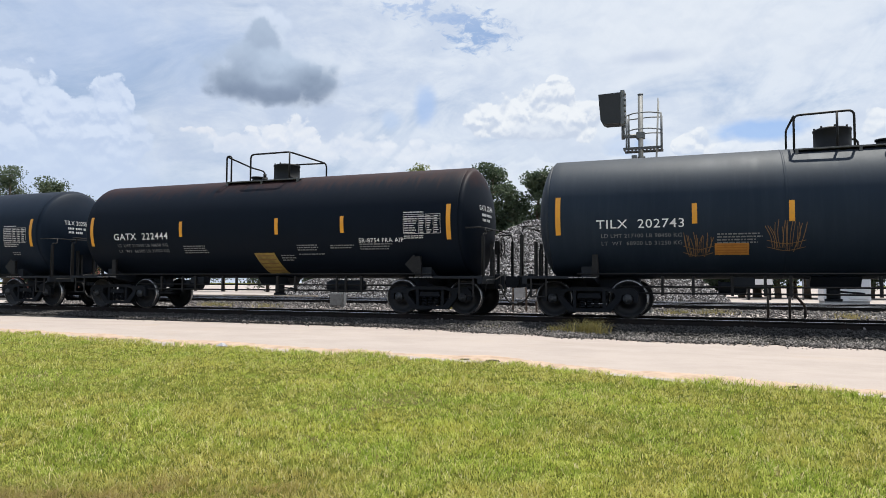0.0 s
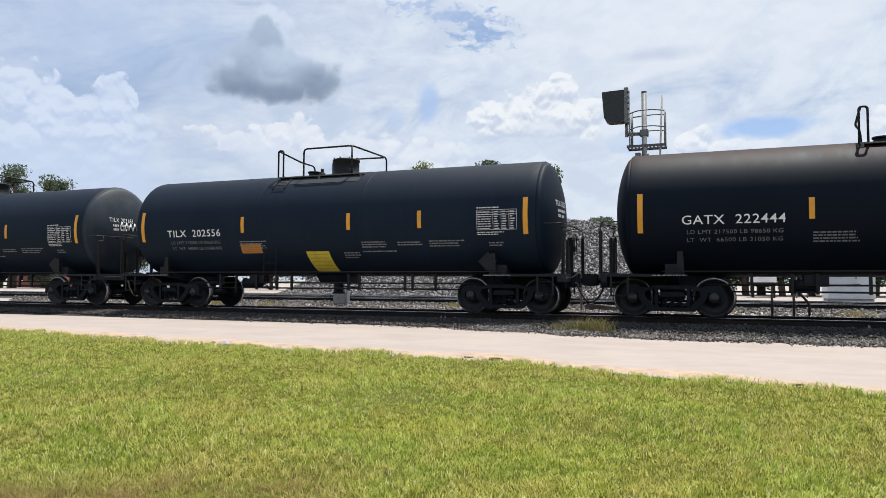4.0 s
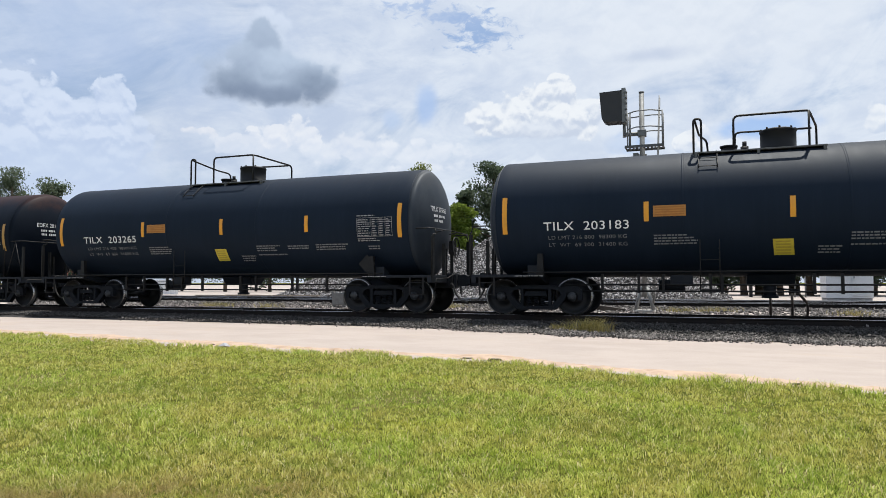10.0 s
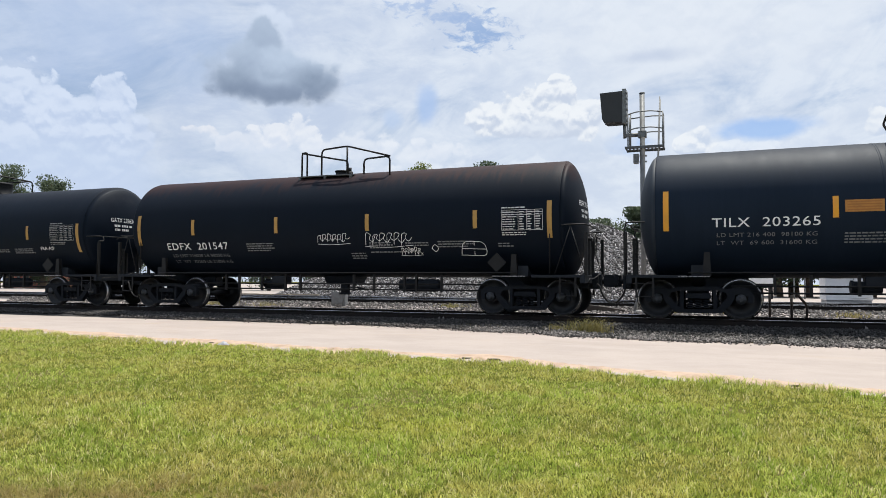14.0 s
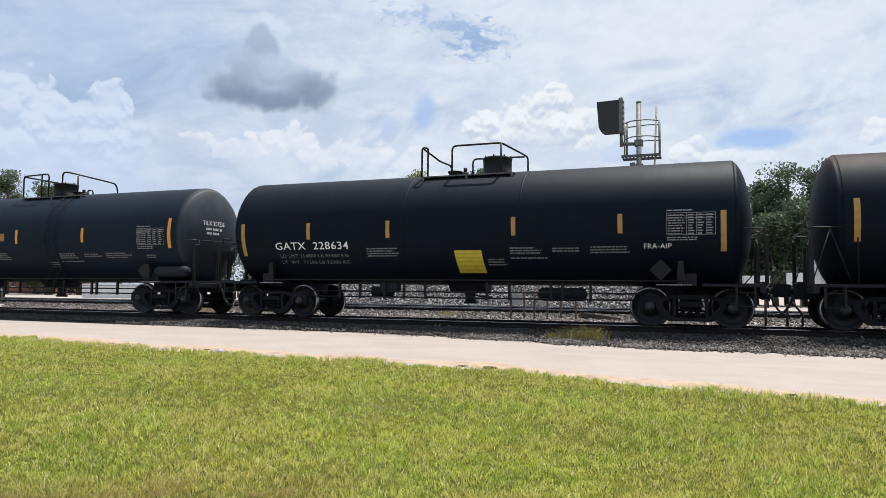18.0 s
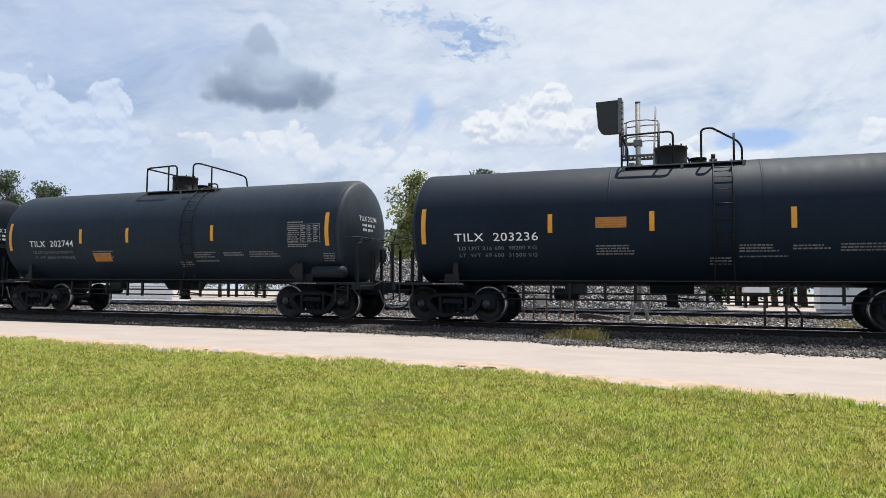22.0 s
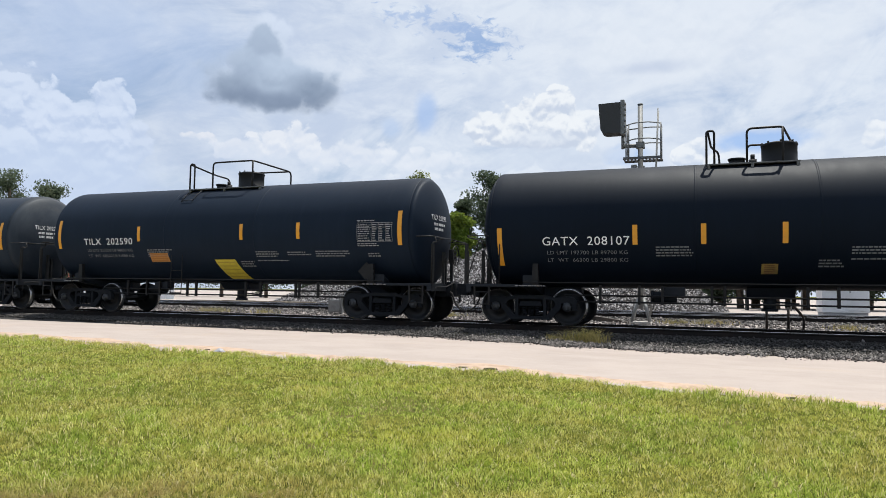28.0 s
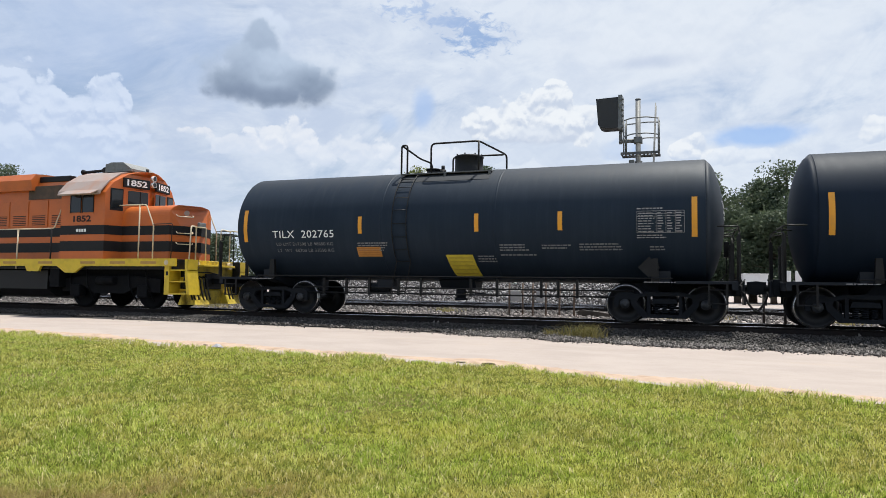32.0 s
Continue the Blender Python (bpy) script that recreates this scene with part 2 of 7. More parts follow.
M = {}
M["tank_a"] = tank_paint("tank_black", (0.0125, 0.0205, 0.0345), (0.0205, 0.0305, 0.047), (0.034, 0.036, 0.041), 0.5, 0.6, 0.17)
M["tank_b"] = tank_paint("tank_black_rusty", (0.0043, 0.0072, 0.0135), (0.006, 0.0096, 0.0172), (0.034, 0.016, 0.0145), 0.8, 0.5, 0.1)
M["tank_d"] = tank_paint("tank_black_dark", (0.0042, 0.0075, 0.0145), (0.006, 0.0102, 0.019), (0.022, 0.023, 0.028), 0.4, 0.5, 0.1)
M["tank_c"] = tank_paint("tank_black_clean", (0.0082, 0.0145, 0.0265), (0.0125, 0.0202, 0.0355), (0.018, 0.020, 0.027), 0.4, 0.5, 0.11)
# Dusty head paint, lightened further: sun and sky glow is in the colour.
M["head_dust_glow"] = tank_paint("tank_head_dust_glow", (0.021, 0.0285, 0.041), (0.042, 0.05, 0.062), (0.05, 0.052, 0.056), 0.6, 0.7, 0.2)
M["frame"] = worn("frame_black", (0.010, 0.0135, 0.020), (0.018, 0.021, 0.026), 0.65, 0.0, 4.0, 0.6, spec=0.2)
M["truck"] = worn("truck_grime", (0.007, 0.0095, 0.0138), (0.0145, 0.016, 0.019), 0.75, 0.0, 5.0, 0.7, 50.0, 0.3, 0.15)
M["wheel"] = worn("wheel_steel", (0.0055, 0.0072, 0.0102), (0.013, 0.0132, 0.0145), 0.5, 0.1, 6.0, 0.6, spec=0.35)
M["tread"] = worn("wheel_tread", (0.35, 0.35, 0.36), (0.2, 0.19, 0.18), 0.28, 1.0, 9.0, 0.4)
M["rail_black"] = worn("handrail_black", (0.008, 0.0085, 0.01), (0.018, 0.018, 0.018), 0.55, 0.0, 5.0, 0.5, spec=0.25)
M["amber"] = worn("amber_reflector", (0.75, 0.33, 0.02), (0.55, 0.26, 0.05), 0.4, 0.0, 7.0, 0.45)
M["yellow_sheet"] = worn("yellow_sheet", (0.62, 0.5, 0.05), (0.42, 0.33, 0.04), 0.55, 0.0, 5.0, 0.6)
M["orange_sheet"] = worn("orange_sheet", (0.46, 0.2, 0.035), (0.28, 0.12, 0.03), 0.55, 0.0, 6.0, 0.6)
M["white_paint"] = worn("white_lettering", (0.82, 0.83, 0.84), (0.58, 0.58, 0.59), 0.6, 0.0, 9.0, 0.45)
M["faint_paint"] = worn("faded_lettering", (0.19, 0.2, 0.215), (0.07, 0.075, 0.082), 0.6, 0.0, 9.0, 0.6)
M["black_mark"] = plain("black_marking", (0.012, 0.012, 0.012), 0.6)
M["ochre_mark"] = plain("ochre_marking", (0.46, 0.35, 0.045), 0.6)
M["umber_mark"] = plain("umber_marking", (0.36, 0.14, 0.025), 0.6)
M["rust_mark"] = worn("rust_scrawl", (0.22, 0.125, 0.05), (0.1, 0.056, 0.028), 0.8, 0.0, 5.0, 0.7)
M["dome_grey"] = worn("dome_dark", (0.008, 0.0095, 0.012), (0.018, 0.019, 0.021), 0.6, 0.0, 4.0, 0.5, spec=0.25)
M["galv"] = worn("galvanised_steel", (0.19, 0.2, 0.205), (0.11, 0.11, 0.11), 0.6, 0.25, 6.0, 0.5)
M["grating"] = worn("grating_grey", (0.11, 0.115, 0.12), (0.06, 0.06, 0.06), 0.6, 0.3, 8.0, 0.6)
M["signal_black"] = worn("signal_black", (0.02, 0.022, 0.025), (0.035, 0.035, 0.035), 0.55, 0.0, 4.0, 0.4)
# Rail sides lowered to near black: the train's shade is in this colour.
M["rail_side"] = worn("rail_rust_shade", (0.014, 0.0125, 0.013), (0.03, 0.022, 0.018), 0.8, 0.1, 3.0, 0.6, spec=0.2)
M["rail_head"] = worn("rail_polished", (0.62, 0.62, 0.63), (0.45, 0.43, 0.42), 0.22, 1.0, 4.0, 0.4)
M["tie"] = worn("tie_wood", (0.03, 0.026, 0.023), (0.07, 0.06, 0.052), 0.9, 0.0, 3.0, 0.8, 30.0, 0.5)
M["orange"] = worn("loco_orange", (0.52, 0.125, 0.022), (0.40, 0.105, 0.03), 0.42, 0.0, 2.0, 0.6, 45.0, 0.05)
M["loco_black"] = worn("loco_black", (0.009, 0.0095, 0.012), (0.018, 0.018, 0.019), 0.5, 0.0, 2.0, 0.5, spec=0.25)
M["yellow"] = worn("loco_yellow", (0.64, 0.46, 0.03), (0.42, 0.3, 0.03), 0.5, 0.0, 3.0, 0.6)
# Underside grime, darkened so that the locomotive's shade is in the colour.
M["loco_grime_shade"] = worn("loco_grime_shade", (0.0045, 0.0055, 0.0075), (0.010, 0.0105, 0.012), 0.8, 0.0, 5.0, 0.6, 50.0, 0.3, 0.12)
M["cream"] = worn("handrail_cream", (0.6, 0.52, 0.38), (0.42, 0.33, 0.2), 0.55, 0.0, 5.0, 0.6)
M["roof_pale"] = worn("roof_pale", (0.31, 0.255, 0.235), (0.36, 0.17, 0.1), 0.5, 0.0, 1.5, 0.6)
M["concrete"] = worn("concrete", (0.45, 0.43, 0.4), (0.33, 0.31, 0.29), 0.85, 0.0, 1.2, 0.7, 60.0, 0.3)
M["white_metal"] = worn("white_cabinet", (0.72, 0.73, 0.74), (0.58, 0.58, 0.57), 0.45, 0.0, 1.5, 0.5)
M["grey_paint"] = worn("grey_paint", (0.3, 0.31, 0.32), (0.2, 0.2, 0.2), 0.6, 0.0, 3.0, 0.5)
M["red_brick"] = worn("red_brick", (0.34, 0.12, 0.09), (0.24, 0.1, 0.08), 0.85, 0.0, 3.0, 0.6)
M["bark"] = worn("bark", (0.12, 0.09, 0.065), (0.06, 0.045, 0.035), 0.9, 0.0, 2.0, 0.8, 20.0, 0.6)
M["plank"] = worn("weathered_plank", (0.2, 0.17, 0.13), (0.1, 0.085, 0.07), 0.85, 0.0, 3.0, 0.7)


def glass_build(n, b, co, geo):
    b.inputs["Base Color"].default_value = (0.012, 0.014, 0.016, 1)
    b.inputs["Roughness"].default_value = 0.06


M["glass"] = mat("dark_window_glass", glass_build)


def leaf(name, a, c):
    def build(n, b, co, geo):
        rnd = n.node("ShaderNodeNewGeometry").outputs["Random Per Island"]
        big = n.noise(geo, 0.6, 3.0, 0.6)
        f = n.math("ADD", n.math("MULTIPLY", rnd, 0.6), n.math("MULTIPLY", n.ramp(big, 0.35, 0.65), 0.5), clamp=True)
        col = n.mix(f, a, c)
        n.plug(b.inputs["Base Color"], col)
        b.inputs["Roughness"].default_value = 0.55
        b.inputs["Specular IOR Level"].default_value = 0.3
        tr = n.node("ShaderNodeBsdfTranslucent", Color=col)
        mx = n.node("ShaderNodeMixShader", i0=0.35, i1=b.outputs[0], i2=tr.outputs[0])
        out = [k for k in n.tree.nodes if k.bl_idname == "ShaderNodeOutputMaterial"][0]
        n.tree.links.new(mx.outputs[0], out.inputs[0])
    return mat(name, build)


M["leaf_dark"] = leaf("leaf_dark", (0.045, 0.072, 0.05), (0.115, 0.148, 0.085))
M["leaf_light"] = leaf("leaf_light", (0.12, 0.15, 0.045), (0.27, 0.29, 0.11))
M["crown_pad"] = worn("crown_pad_grey", (0.02, 0.025, 0.032), (0.035, 0.038, 0.044), 0.7, 0.0, 8.0, 0.6, spec=0.25)
M["yellow_faded"] = worn("faded_ochre_sheet", (0.30, 0.21, 0.05), (0.13, 0.095, 0.035), 0.6, 0.0, 4.0, 0.7)
M["rust_post"] = worn("rusty_post", (0.075, 0.055, 0.045), (0.13, 0.09, 0.065), 0.85, 0.1, 5.0, 0.7)
M["leaf_palm"] = leaf("leaf_palm", (0.09, 0.16, 0.02), (0.2, 0.26, 0.04))


def grass_build(n, b, co, geo):
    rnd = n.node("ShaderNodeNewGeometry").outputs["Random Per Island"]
    big = n.noise(geo, 0.55, 4.0, 0.6, 0.3)
    mid = n.noise(geo, 2.3, 4.0, 0.6)
    swath = n.noise(stretch(n, geo, 0.25, 0.6, 1.0), 1.0, 4.0, 0.6)
    cell = n.node("ShaderNodeTexVoronoi", Vector=geo, Scale=15.0)
    cell.voronoi_dimensions = "2D"
    tuft = n.node("ShaderNodeSeparateXYZ", i0=cell.outputs["Color"]).outputs[0]
    lush = n.ramp(n.math("ADD", n.math("MULTIPLY", big, 0.55), n.math("MULTIPLY", mid, 0.45)), 0.42, 0.58)
    col = n.mix(lush, (0.53, 0.475, 0.13), (0.385, 0.485, 0.075))
    col = n.mix(n.math("MULTIPLY", n.ramp(swath, 0.5, 0.64), 0.55), col, (0.2, 0.27, 0.035))
    col = n.mix(n.math("MULTIPLY", n.ramp(swath, 0.46, 0.34), 0.5), col, (0.6, 0.6, 0.09))
    col = n.mix(n.math("MULTIPLY", n.ramp(tuft, 0.42, 0.05), 0.3), col, (0.16, 0.22, 0.03))
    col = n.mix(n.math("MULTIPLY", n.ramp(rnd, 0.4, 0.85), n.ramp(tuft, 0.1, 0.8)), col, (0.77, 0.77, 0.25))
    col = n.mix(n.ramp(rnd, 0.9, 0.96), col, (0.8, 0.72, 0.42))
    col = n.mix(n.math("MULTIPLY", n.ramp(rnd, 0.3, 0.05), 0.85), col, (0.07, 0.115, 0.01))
    sep = n.node("ShaderNodeSeparateXYZ", i0=geo)
    dry = n.ramp(n.math("ADD", n.math("SUBTRACT", sep.outputs[1], n.math("MULTIPLY", sep.outputs[0], 0.39)), n.math("MULTIPLY", mid, 1.6)), 6.1, 5.3)
    dry = n.math("MULTIPLY", dry, n.ramp(sep.outputs[0], -1.6, -3.0))
    col = n.mix(n.math("MULTIPLY", dry, 0.75), col, (0.36, 0.26, 0.12))
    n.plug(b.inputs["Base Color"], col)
    b.inputs["Roughness"].default_value = 0.6
    b.inputs["Specular IOR Level"].default_value = 0.25
    tr = n.node("ShaderNodeBsdfTranslucent", Color=col)
    mx = n.node("ShaderNodeMixShader", i0=0.45, i1=b.outputs[0], i2=tr.outputs[0])
    out = [k for k in n.tree.nodes if k.bl_idname == "ShaderNodeOutputMaterial"][0]
    n.tree.links.new(mx.outputs[0], out.inputs[0])


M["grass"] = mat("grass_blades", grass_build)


def turf_build(n, b, co, geo):
    big = n.noise(geo, 0.55, 4.0, 0.6, 0.3)
    mid = n.noise(geo, 6.0, 5.0, 0.65)
    col = n.mix(n.ramp(mid, 0.35, 0.7), (0.06, 0.068, 0.014), (0.12, 0.125, 0.025))
    col = n.mix(n.ramp(big, 0.5, 0.75), col, (0.13, 0.11, 0.05))
    n.plug(b.inputs["Base Color"], col)
    b.inputs["Roughness"].default_value = 1.0
    b.inputs["Specular IOR Level"].default_value = 0.0
    bump(n, b, mid, 0.6, 0.03)


M["turf"] = mat("turf", turf_build)


def road_build(n, b, co, geo):
    big = n.noise(geo, 0.5, 6.0, 0.65, 0.4)
    streak = n.noise(stretch(n, geo, 0.6, 1.0, 1.0), 1.1, 6.0, 0.68)
    spot = n.noise(geo, 14.0, 4.0, 0.7)
    fine = n.noise(geo, 90.0, 3.0, 0.6)
    col = n.mix(n.ramp(streak, 0.35, 0.7), (0.345, 0.298, 0.27), (0.295, 0.253, 0.23))
    col = n.mix(n.math("MULTIPLY", n.ramp(spot, 0.56, 0.78), 0.5), col, (0.25, 0.205, 0.175))
    col = n.mix(n.math("MULTIPLY", n.ramp(big, 0.55, 0.75), 0.6), col, (0.34, 0.27, 0.215))
    col = n.mix(n.math("MULTIPLY", n.ramp(fine, 0.6, 0.75), 0.35), col, (0.24, 0.21, 0.19))
    n.plug(b.inputs["Base Color"], col)
    b.inputs["Roughness"].default_value = 0.9
    bump(n, b, n.math("ADD", fine, n.math("MULTIPLY", big, 2.0)), 0.25, 0.01)


M["road"] = mat("pale_sandy_road", road_build)
M["sand"] = worn("tan_sand", (0.40, 0.30, 0.225), (0.25, 0.17, 0.115), 0.95, 0.0, 4.0, 0.75, 45.0, 0.5)


def stone_mat(name, a, c, e):
    def build(n, b, co, geo):
        rnd = n.node("ShaderNodeNewGeometry").outputs["Random Per Island"]
        fine = n.noise(geo, 25.0, 3.0, 0.6)
        col = n.mix(n.ramp(rnd, 0.3, 1.05), a, c)
        col = n.mix(n.math("MULTIPLY", n.ramp(fine, 0.4, 0.7), 0.5), col, e)
        n.plug(b.inputs["Base Color"], col)
        b.inputs["Roughness"].default_value = 0.85
        bump(n, b, fine, 0.3, 0.01)
    return mat(name, build)


# Dark ballast stone, lowered further: shade beside the train is in its colour.
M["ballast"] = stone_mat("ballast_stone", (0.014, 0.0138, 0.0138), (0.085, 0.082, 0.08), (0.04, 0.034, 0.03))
M["toe_stone"] = stone_mat("toe_stone", (0.018, 0.018, 0.018), (0.27, 0.25, 0.24), (0.07, 0.057, 0.049))
M["pile_stone"] = stone_mat("pile_stone", (0.018, 0.018, 0.02), (0.5, 0.49, 0.5), (0.14, 0.125, 0.12))
M["yard_stone"] = stone_mat("yard_stone", (0.025, 0.024, 0.024), (0.25, 0.232, 0.225), (0.11, 0.092, 0.083))
M["table_bright"] = worn("bright_table_lettering", (0.62, 0.62, 0.62), (0.35, 0.35, 0.36), 0.6, 0.0, 9.0, 0.5)
M["amber_dull"] = worn("dull_amber_reflector", (0.42, 0.24, 0.06), (0.25, 0.15, 0.05), 0.5, 0.0, 7.0, 0.6)
M["yellow_dirty"] = worn("grimy_yellow", (0.62, 0.46, 0.04), (0.06, 0.05, 0.02), 0.6, 0.0, 2.6, 0.85)
# Bed tone also carries painted shade from below the train.
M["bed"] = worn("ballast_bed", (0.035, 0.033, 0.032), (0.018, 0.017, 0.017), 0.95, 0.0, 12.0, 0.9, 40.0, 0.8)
M["yard"] = worn("yard_ground", (0.34, 0.3, 0.28), (0.24, 0.21, 0.19), 0.95, 0.0, 0.6, 0.8, 30.0, 0.5)
M["weed"] = leaf("dry_weed", (0.12, 0.12, 0.035), (0.3, 0.25, 0.1))
M["table_paint"] = worn("table_lettering", (0.3, 0.3, 0.31), (0.14, 0.14, 0.15), 0.6, 0.0, 9.0, 0.6)
M["bearing"] = worn("bearing_steel", (0.03, 0.035, 0.042), (0.014, 0.015, 0.017), 0.5, 0.2, 9.0, 0.5)
M["litter"] = worn("crumpled_plastic", (0.36, 0.36, 0.39), (0.16, 0.16, 0.18), 0.5, 0.0, 20.0, 0.7)


# ---- shapes ----
RAIL_Z, TRACK_Y, AXIS_Z, TANK_R = 0.30, 17.572, 2.44, 1.50
MESHES = {}


def box(bm, x0, x1, y0, y1, z0, z1, bevel=0.0):
    v = [bm.verts.new(p) for p in ((x0, y0, z0), (x1, y0, z0), (x1, y1, z0), (x0, y1, z0), (x0, y0, z1), (x1, y0, z1), (x1, y1, z1), (x0, y1, z1))]
    f = [bm.faces.new([v[i] for i in q]) for q in ((3, 2, 1, 0), (4, 5, 6, 7), (0, 1, 5, 4), (1, 2, 6, 5), (2, 3, 7, 6), (3, 0, 4, 7))]
    if bevel:
        edges = list({e for q in f for e in q.edges})
        bmesh.ops.bevel(bm, geom=edges, offset=bevel, segments=2, profile=0.6, affect="EDGES")


def rod(bm, a, b, r, seg=8, r2=None):
    a, b = Vector(a), Vector(b)
    ax = (b - a).normalized()
    u = ax.orthogonal().normalized()
    w = ax.cross(u)
    r2 = r if r2 is None else r2
    ca, cb = [], []
    for i in range(seg):
        t = 2 * math.pi * i / seg
        k = u * math.cos(t) + w * math.sin(t)
        ca.append(bm.verts.new(a + k * r))
        cb.append(bm.verts.new(b + k * r2))
    for i in range(seg):
        j = (i + 1) % seg
        q = bm.faces.new((ca[i], ca[j], cb[j], cb[i]))
        q.smooth = True
    bm.faces.new(ca[::-1])
    bm.faces.new(cb)


def bend(pts, r=0.12, n=4):
    """Round the corners of a polyline."""
    pts = [Vector(p) for p in pts]
    out = [pts[0]]
    for a, b, c in zip(pts, pts[1:], pts[2:]):
        k = min(r, (b - a).length * 0.45, (c - b).length * 0.45)
        p, q = b + (a - b).normalized() * k, b + (c - b).normalized() * k
        for i in range(n + 1):
            t = i / n
            out.append(p * (1 - t) ** 2 + b * 2 * t * (1 - t) + q * t * t)
    out.append(pts[-1])
    return out


def tube(bm, pts, r=0.02, seg=8, corner=0.1):
    """A pipe along a polyline with rounded bends."""
    pts = bend(pts, corner) if len(pts) > 2 and corner else [Vector(p) for p in pts]
    rings, u = [], None
    for i, p in enumerate(pts):
        d = (pts[min(i + 1, len(pts) - 1)] - pts[max(i - 1, 0)]).normalized()
        u = d.orthogonal().normalized() if u is None else (u - d * u.dot(d)).normalized()
        w = d.cross(u)
        rings.append([bm.verts.new(p + (u * math.cos(2 * math.pi * k / seg) + w * math.sin(2 * math.pi * k / seg)) * r) for k in range(seg)])
    for a, b in zip(rings, rings[1:]):
        for k in range(seg):
            q = bm.faces.new((a[k], a[(k + 1) % seg], b[(k + 1) % seg], b[k]))
            q.smooth = True
    bm.faces.new(rings[0][::-1])
    bm.faces.new(rings[-1])


def prism(bm, profile, y0, y1, flip=False):
    """A plate with the outline profile in x, z between two y."""
    a = [bm.verts.new((x, y0, z)) for x, z in profile]
    b = [bm.verts.new((x, y1, z)) for x, z in profile]
    n = len(a)
    bm.faces.new(a)
    bm.faces.new(b[::-1])
    for i in range(n):
        bm.faces.new((a[i], b[i], b[(i + 1) % n], a[(i + 1) % n]))


def slab(bm, outline, x0, x1):
    """A solid with the outline in y, z between two x."""
    a = [bm.verts.new((x0, y, z)) for y, z in outline]
    b = [bm.verts.new((x1, y, z)) for y, z in outline]
    n = len(a)
    bm.faces.new(a)
    bm.faces.new(b[::-1])
    for i in range(n):
        bm.faces.new((a[i], b[i], b[(i + 1) % n], a[(i + 1) % n]))


def lathe(bm, profile, axis="y", seg=32, smooth=True):
    """A turned body: profile of (radius, along)."""
    rings = []
    for r, h in profile:
        ring = []
        for i in range(seg):
            t = 2 * math.pi * i / seg
            c, s = r * math.cos(t), r * math.sin(t)
            ring.append(bm.verts.new((c, h, s) if axis == "y" else (c, s, h) if axis == "z" else (h, c, s)))
        rings.append(ring)
    for a, b in zip(rings, rings[1:]):
        for i in range(seg):
            q = bm.faces.new((a[i], a[(i + 1) % seg], b[(i + 1) % seg], b[i]))
            q.smooth = smooth
    bm.faces.new(rings[0][::-1])
    bm.faces.new(rings[-1])


def finish(bm, name, material):
    bmesh.ops.recalc_face_normals(bm, faces=bm.faces)
    me = bpy.data.meshes.new(name)
    bm.to_mesh(me)
    bm.free()
    me.materials.append(material)
    return me


def part(name, bm, material, parent=None, label="", at=None):
    """Link a bmesh, or a ready mesh, as one object, under a thing or part."""
    me = bm if isinstance(bm, bpy.types.Mesh) else finish(bm, name, material)
    ob = new(name, me)
    if parent is not None:
        ob.parent = parent
    if at is not None:
        ob.matrix_basis = at
    if label:
        tagged(ob, label)
    return ob


def shared(key, build, material):
    """A mesh that is built once and used by all alike parts."""
    if key not in MESHES:
        bm = bmesh.new()
        build(bm)
        MESHES[key] = finish(bm, key, material)
    return MESHES[key]


def empty(name, m, label="", category="", group="", kind=""):
    ob = new(name)
    ob.empty_display_size = 0.3
    ob.matrix_basis = m
    return tagged(ob, label, category, group, kind)


def mesh_np(name, verts, faces_flat, counts, material, smooth=False):
    """A mesh from arrays: counts is the corner number of all faces."""
    me = bpy.data.meshes.new(name)
    nf = len(faces_flat) // counts
    me.vertices.add(len(verts))
    me.vertices.foreach_set("co", np.ascontiguousarray(verts, dtype=np.float32).ravel())
    me.loops.add(len(faces_flat))
    me.loops.foreach_set("vertex_index", np.ascontiguousarray(faces_flat, dtype=np.int32))
    me.polygons.add(nf)
    me.polygons.foreach_set("loop_start", np.arange(nf, dtype=np.int32) * counts)
    if smooth:
        me.polygons.foreach_set("use_smooth", np.ones(nf, dtype=bool))
    me.update(calc_edges=True)
    me.validate()
    me.materials.append(material)
    return me


# ---- ground ----
def lawn_z(y):
    return np.interp(y, [-1200, 0, 3, 6, 8, 9.5, 1200], [-0.30, -0.30, -0.27, -0.13, -0.03, 0.0, 0.0])


def edge_near(x):
    """The y of the lawn's border with the road."""
    return np.interp(x, [-60, -20, -14.6, -8.9, -7.6, -4.3, -2.7, -0.3, 0.9, 1.7, 8, 40], [18.0, 11.7, 10.72, 9.78, 9.6, 9.38, 9.15, 8.4, 8.22, 8.02, 7.0, 2.0])


def edge_far(x):
    """The y where the road ends at the ballast."""
    return np.interp(x, [-60, -20, -12, -7, -4, -1.5, 2.3, 8, 40], [15.3, 15.25, 15.2, 14.9, 14.25, 13.5, 13.4, 12.9, 10.0])


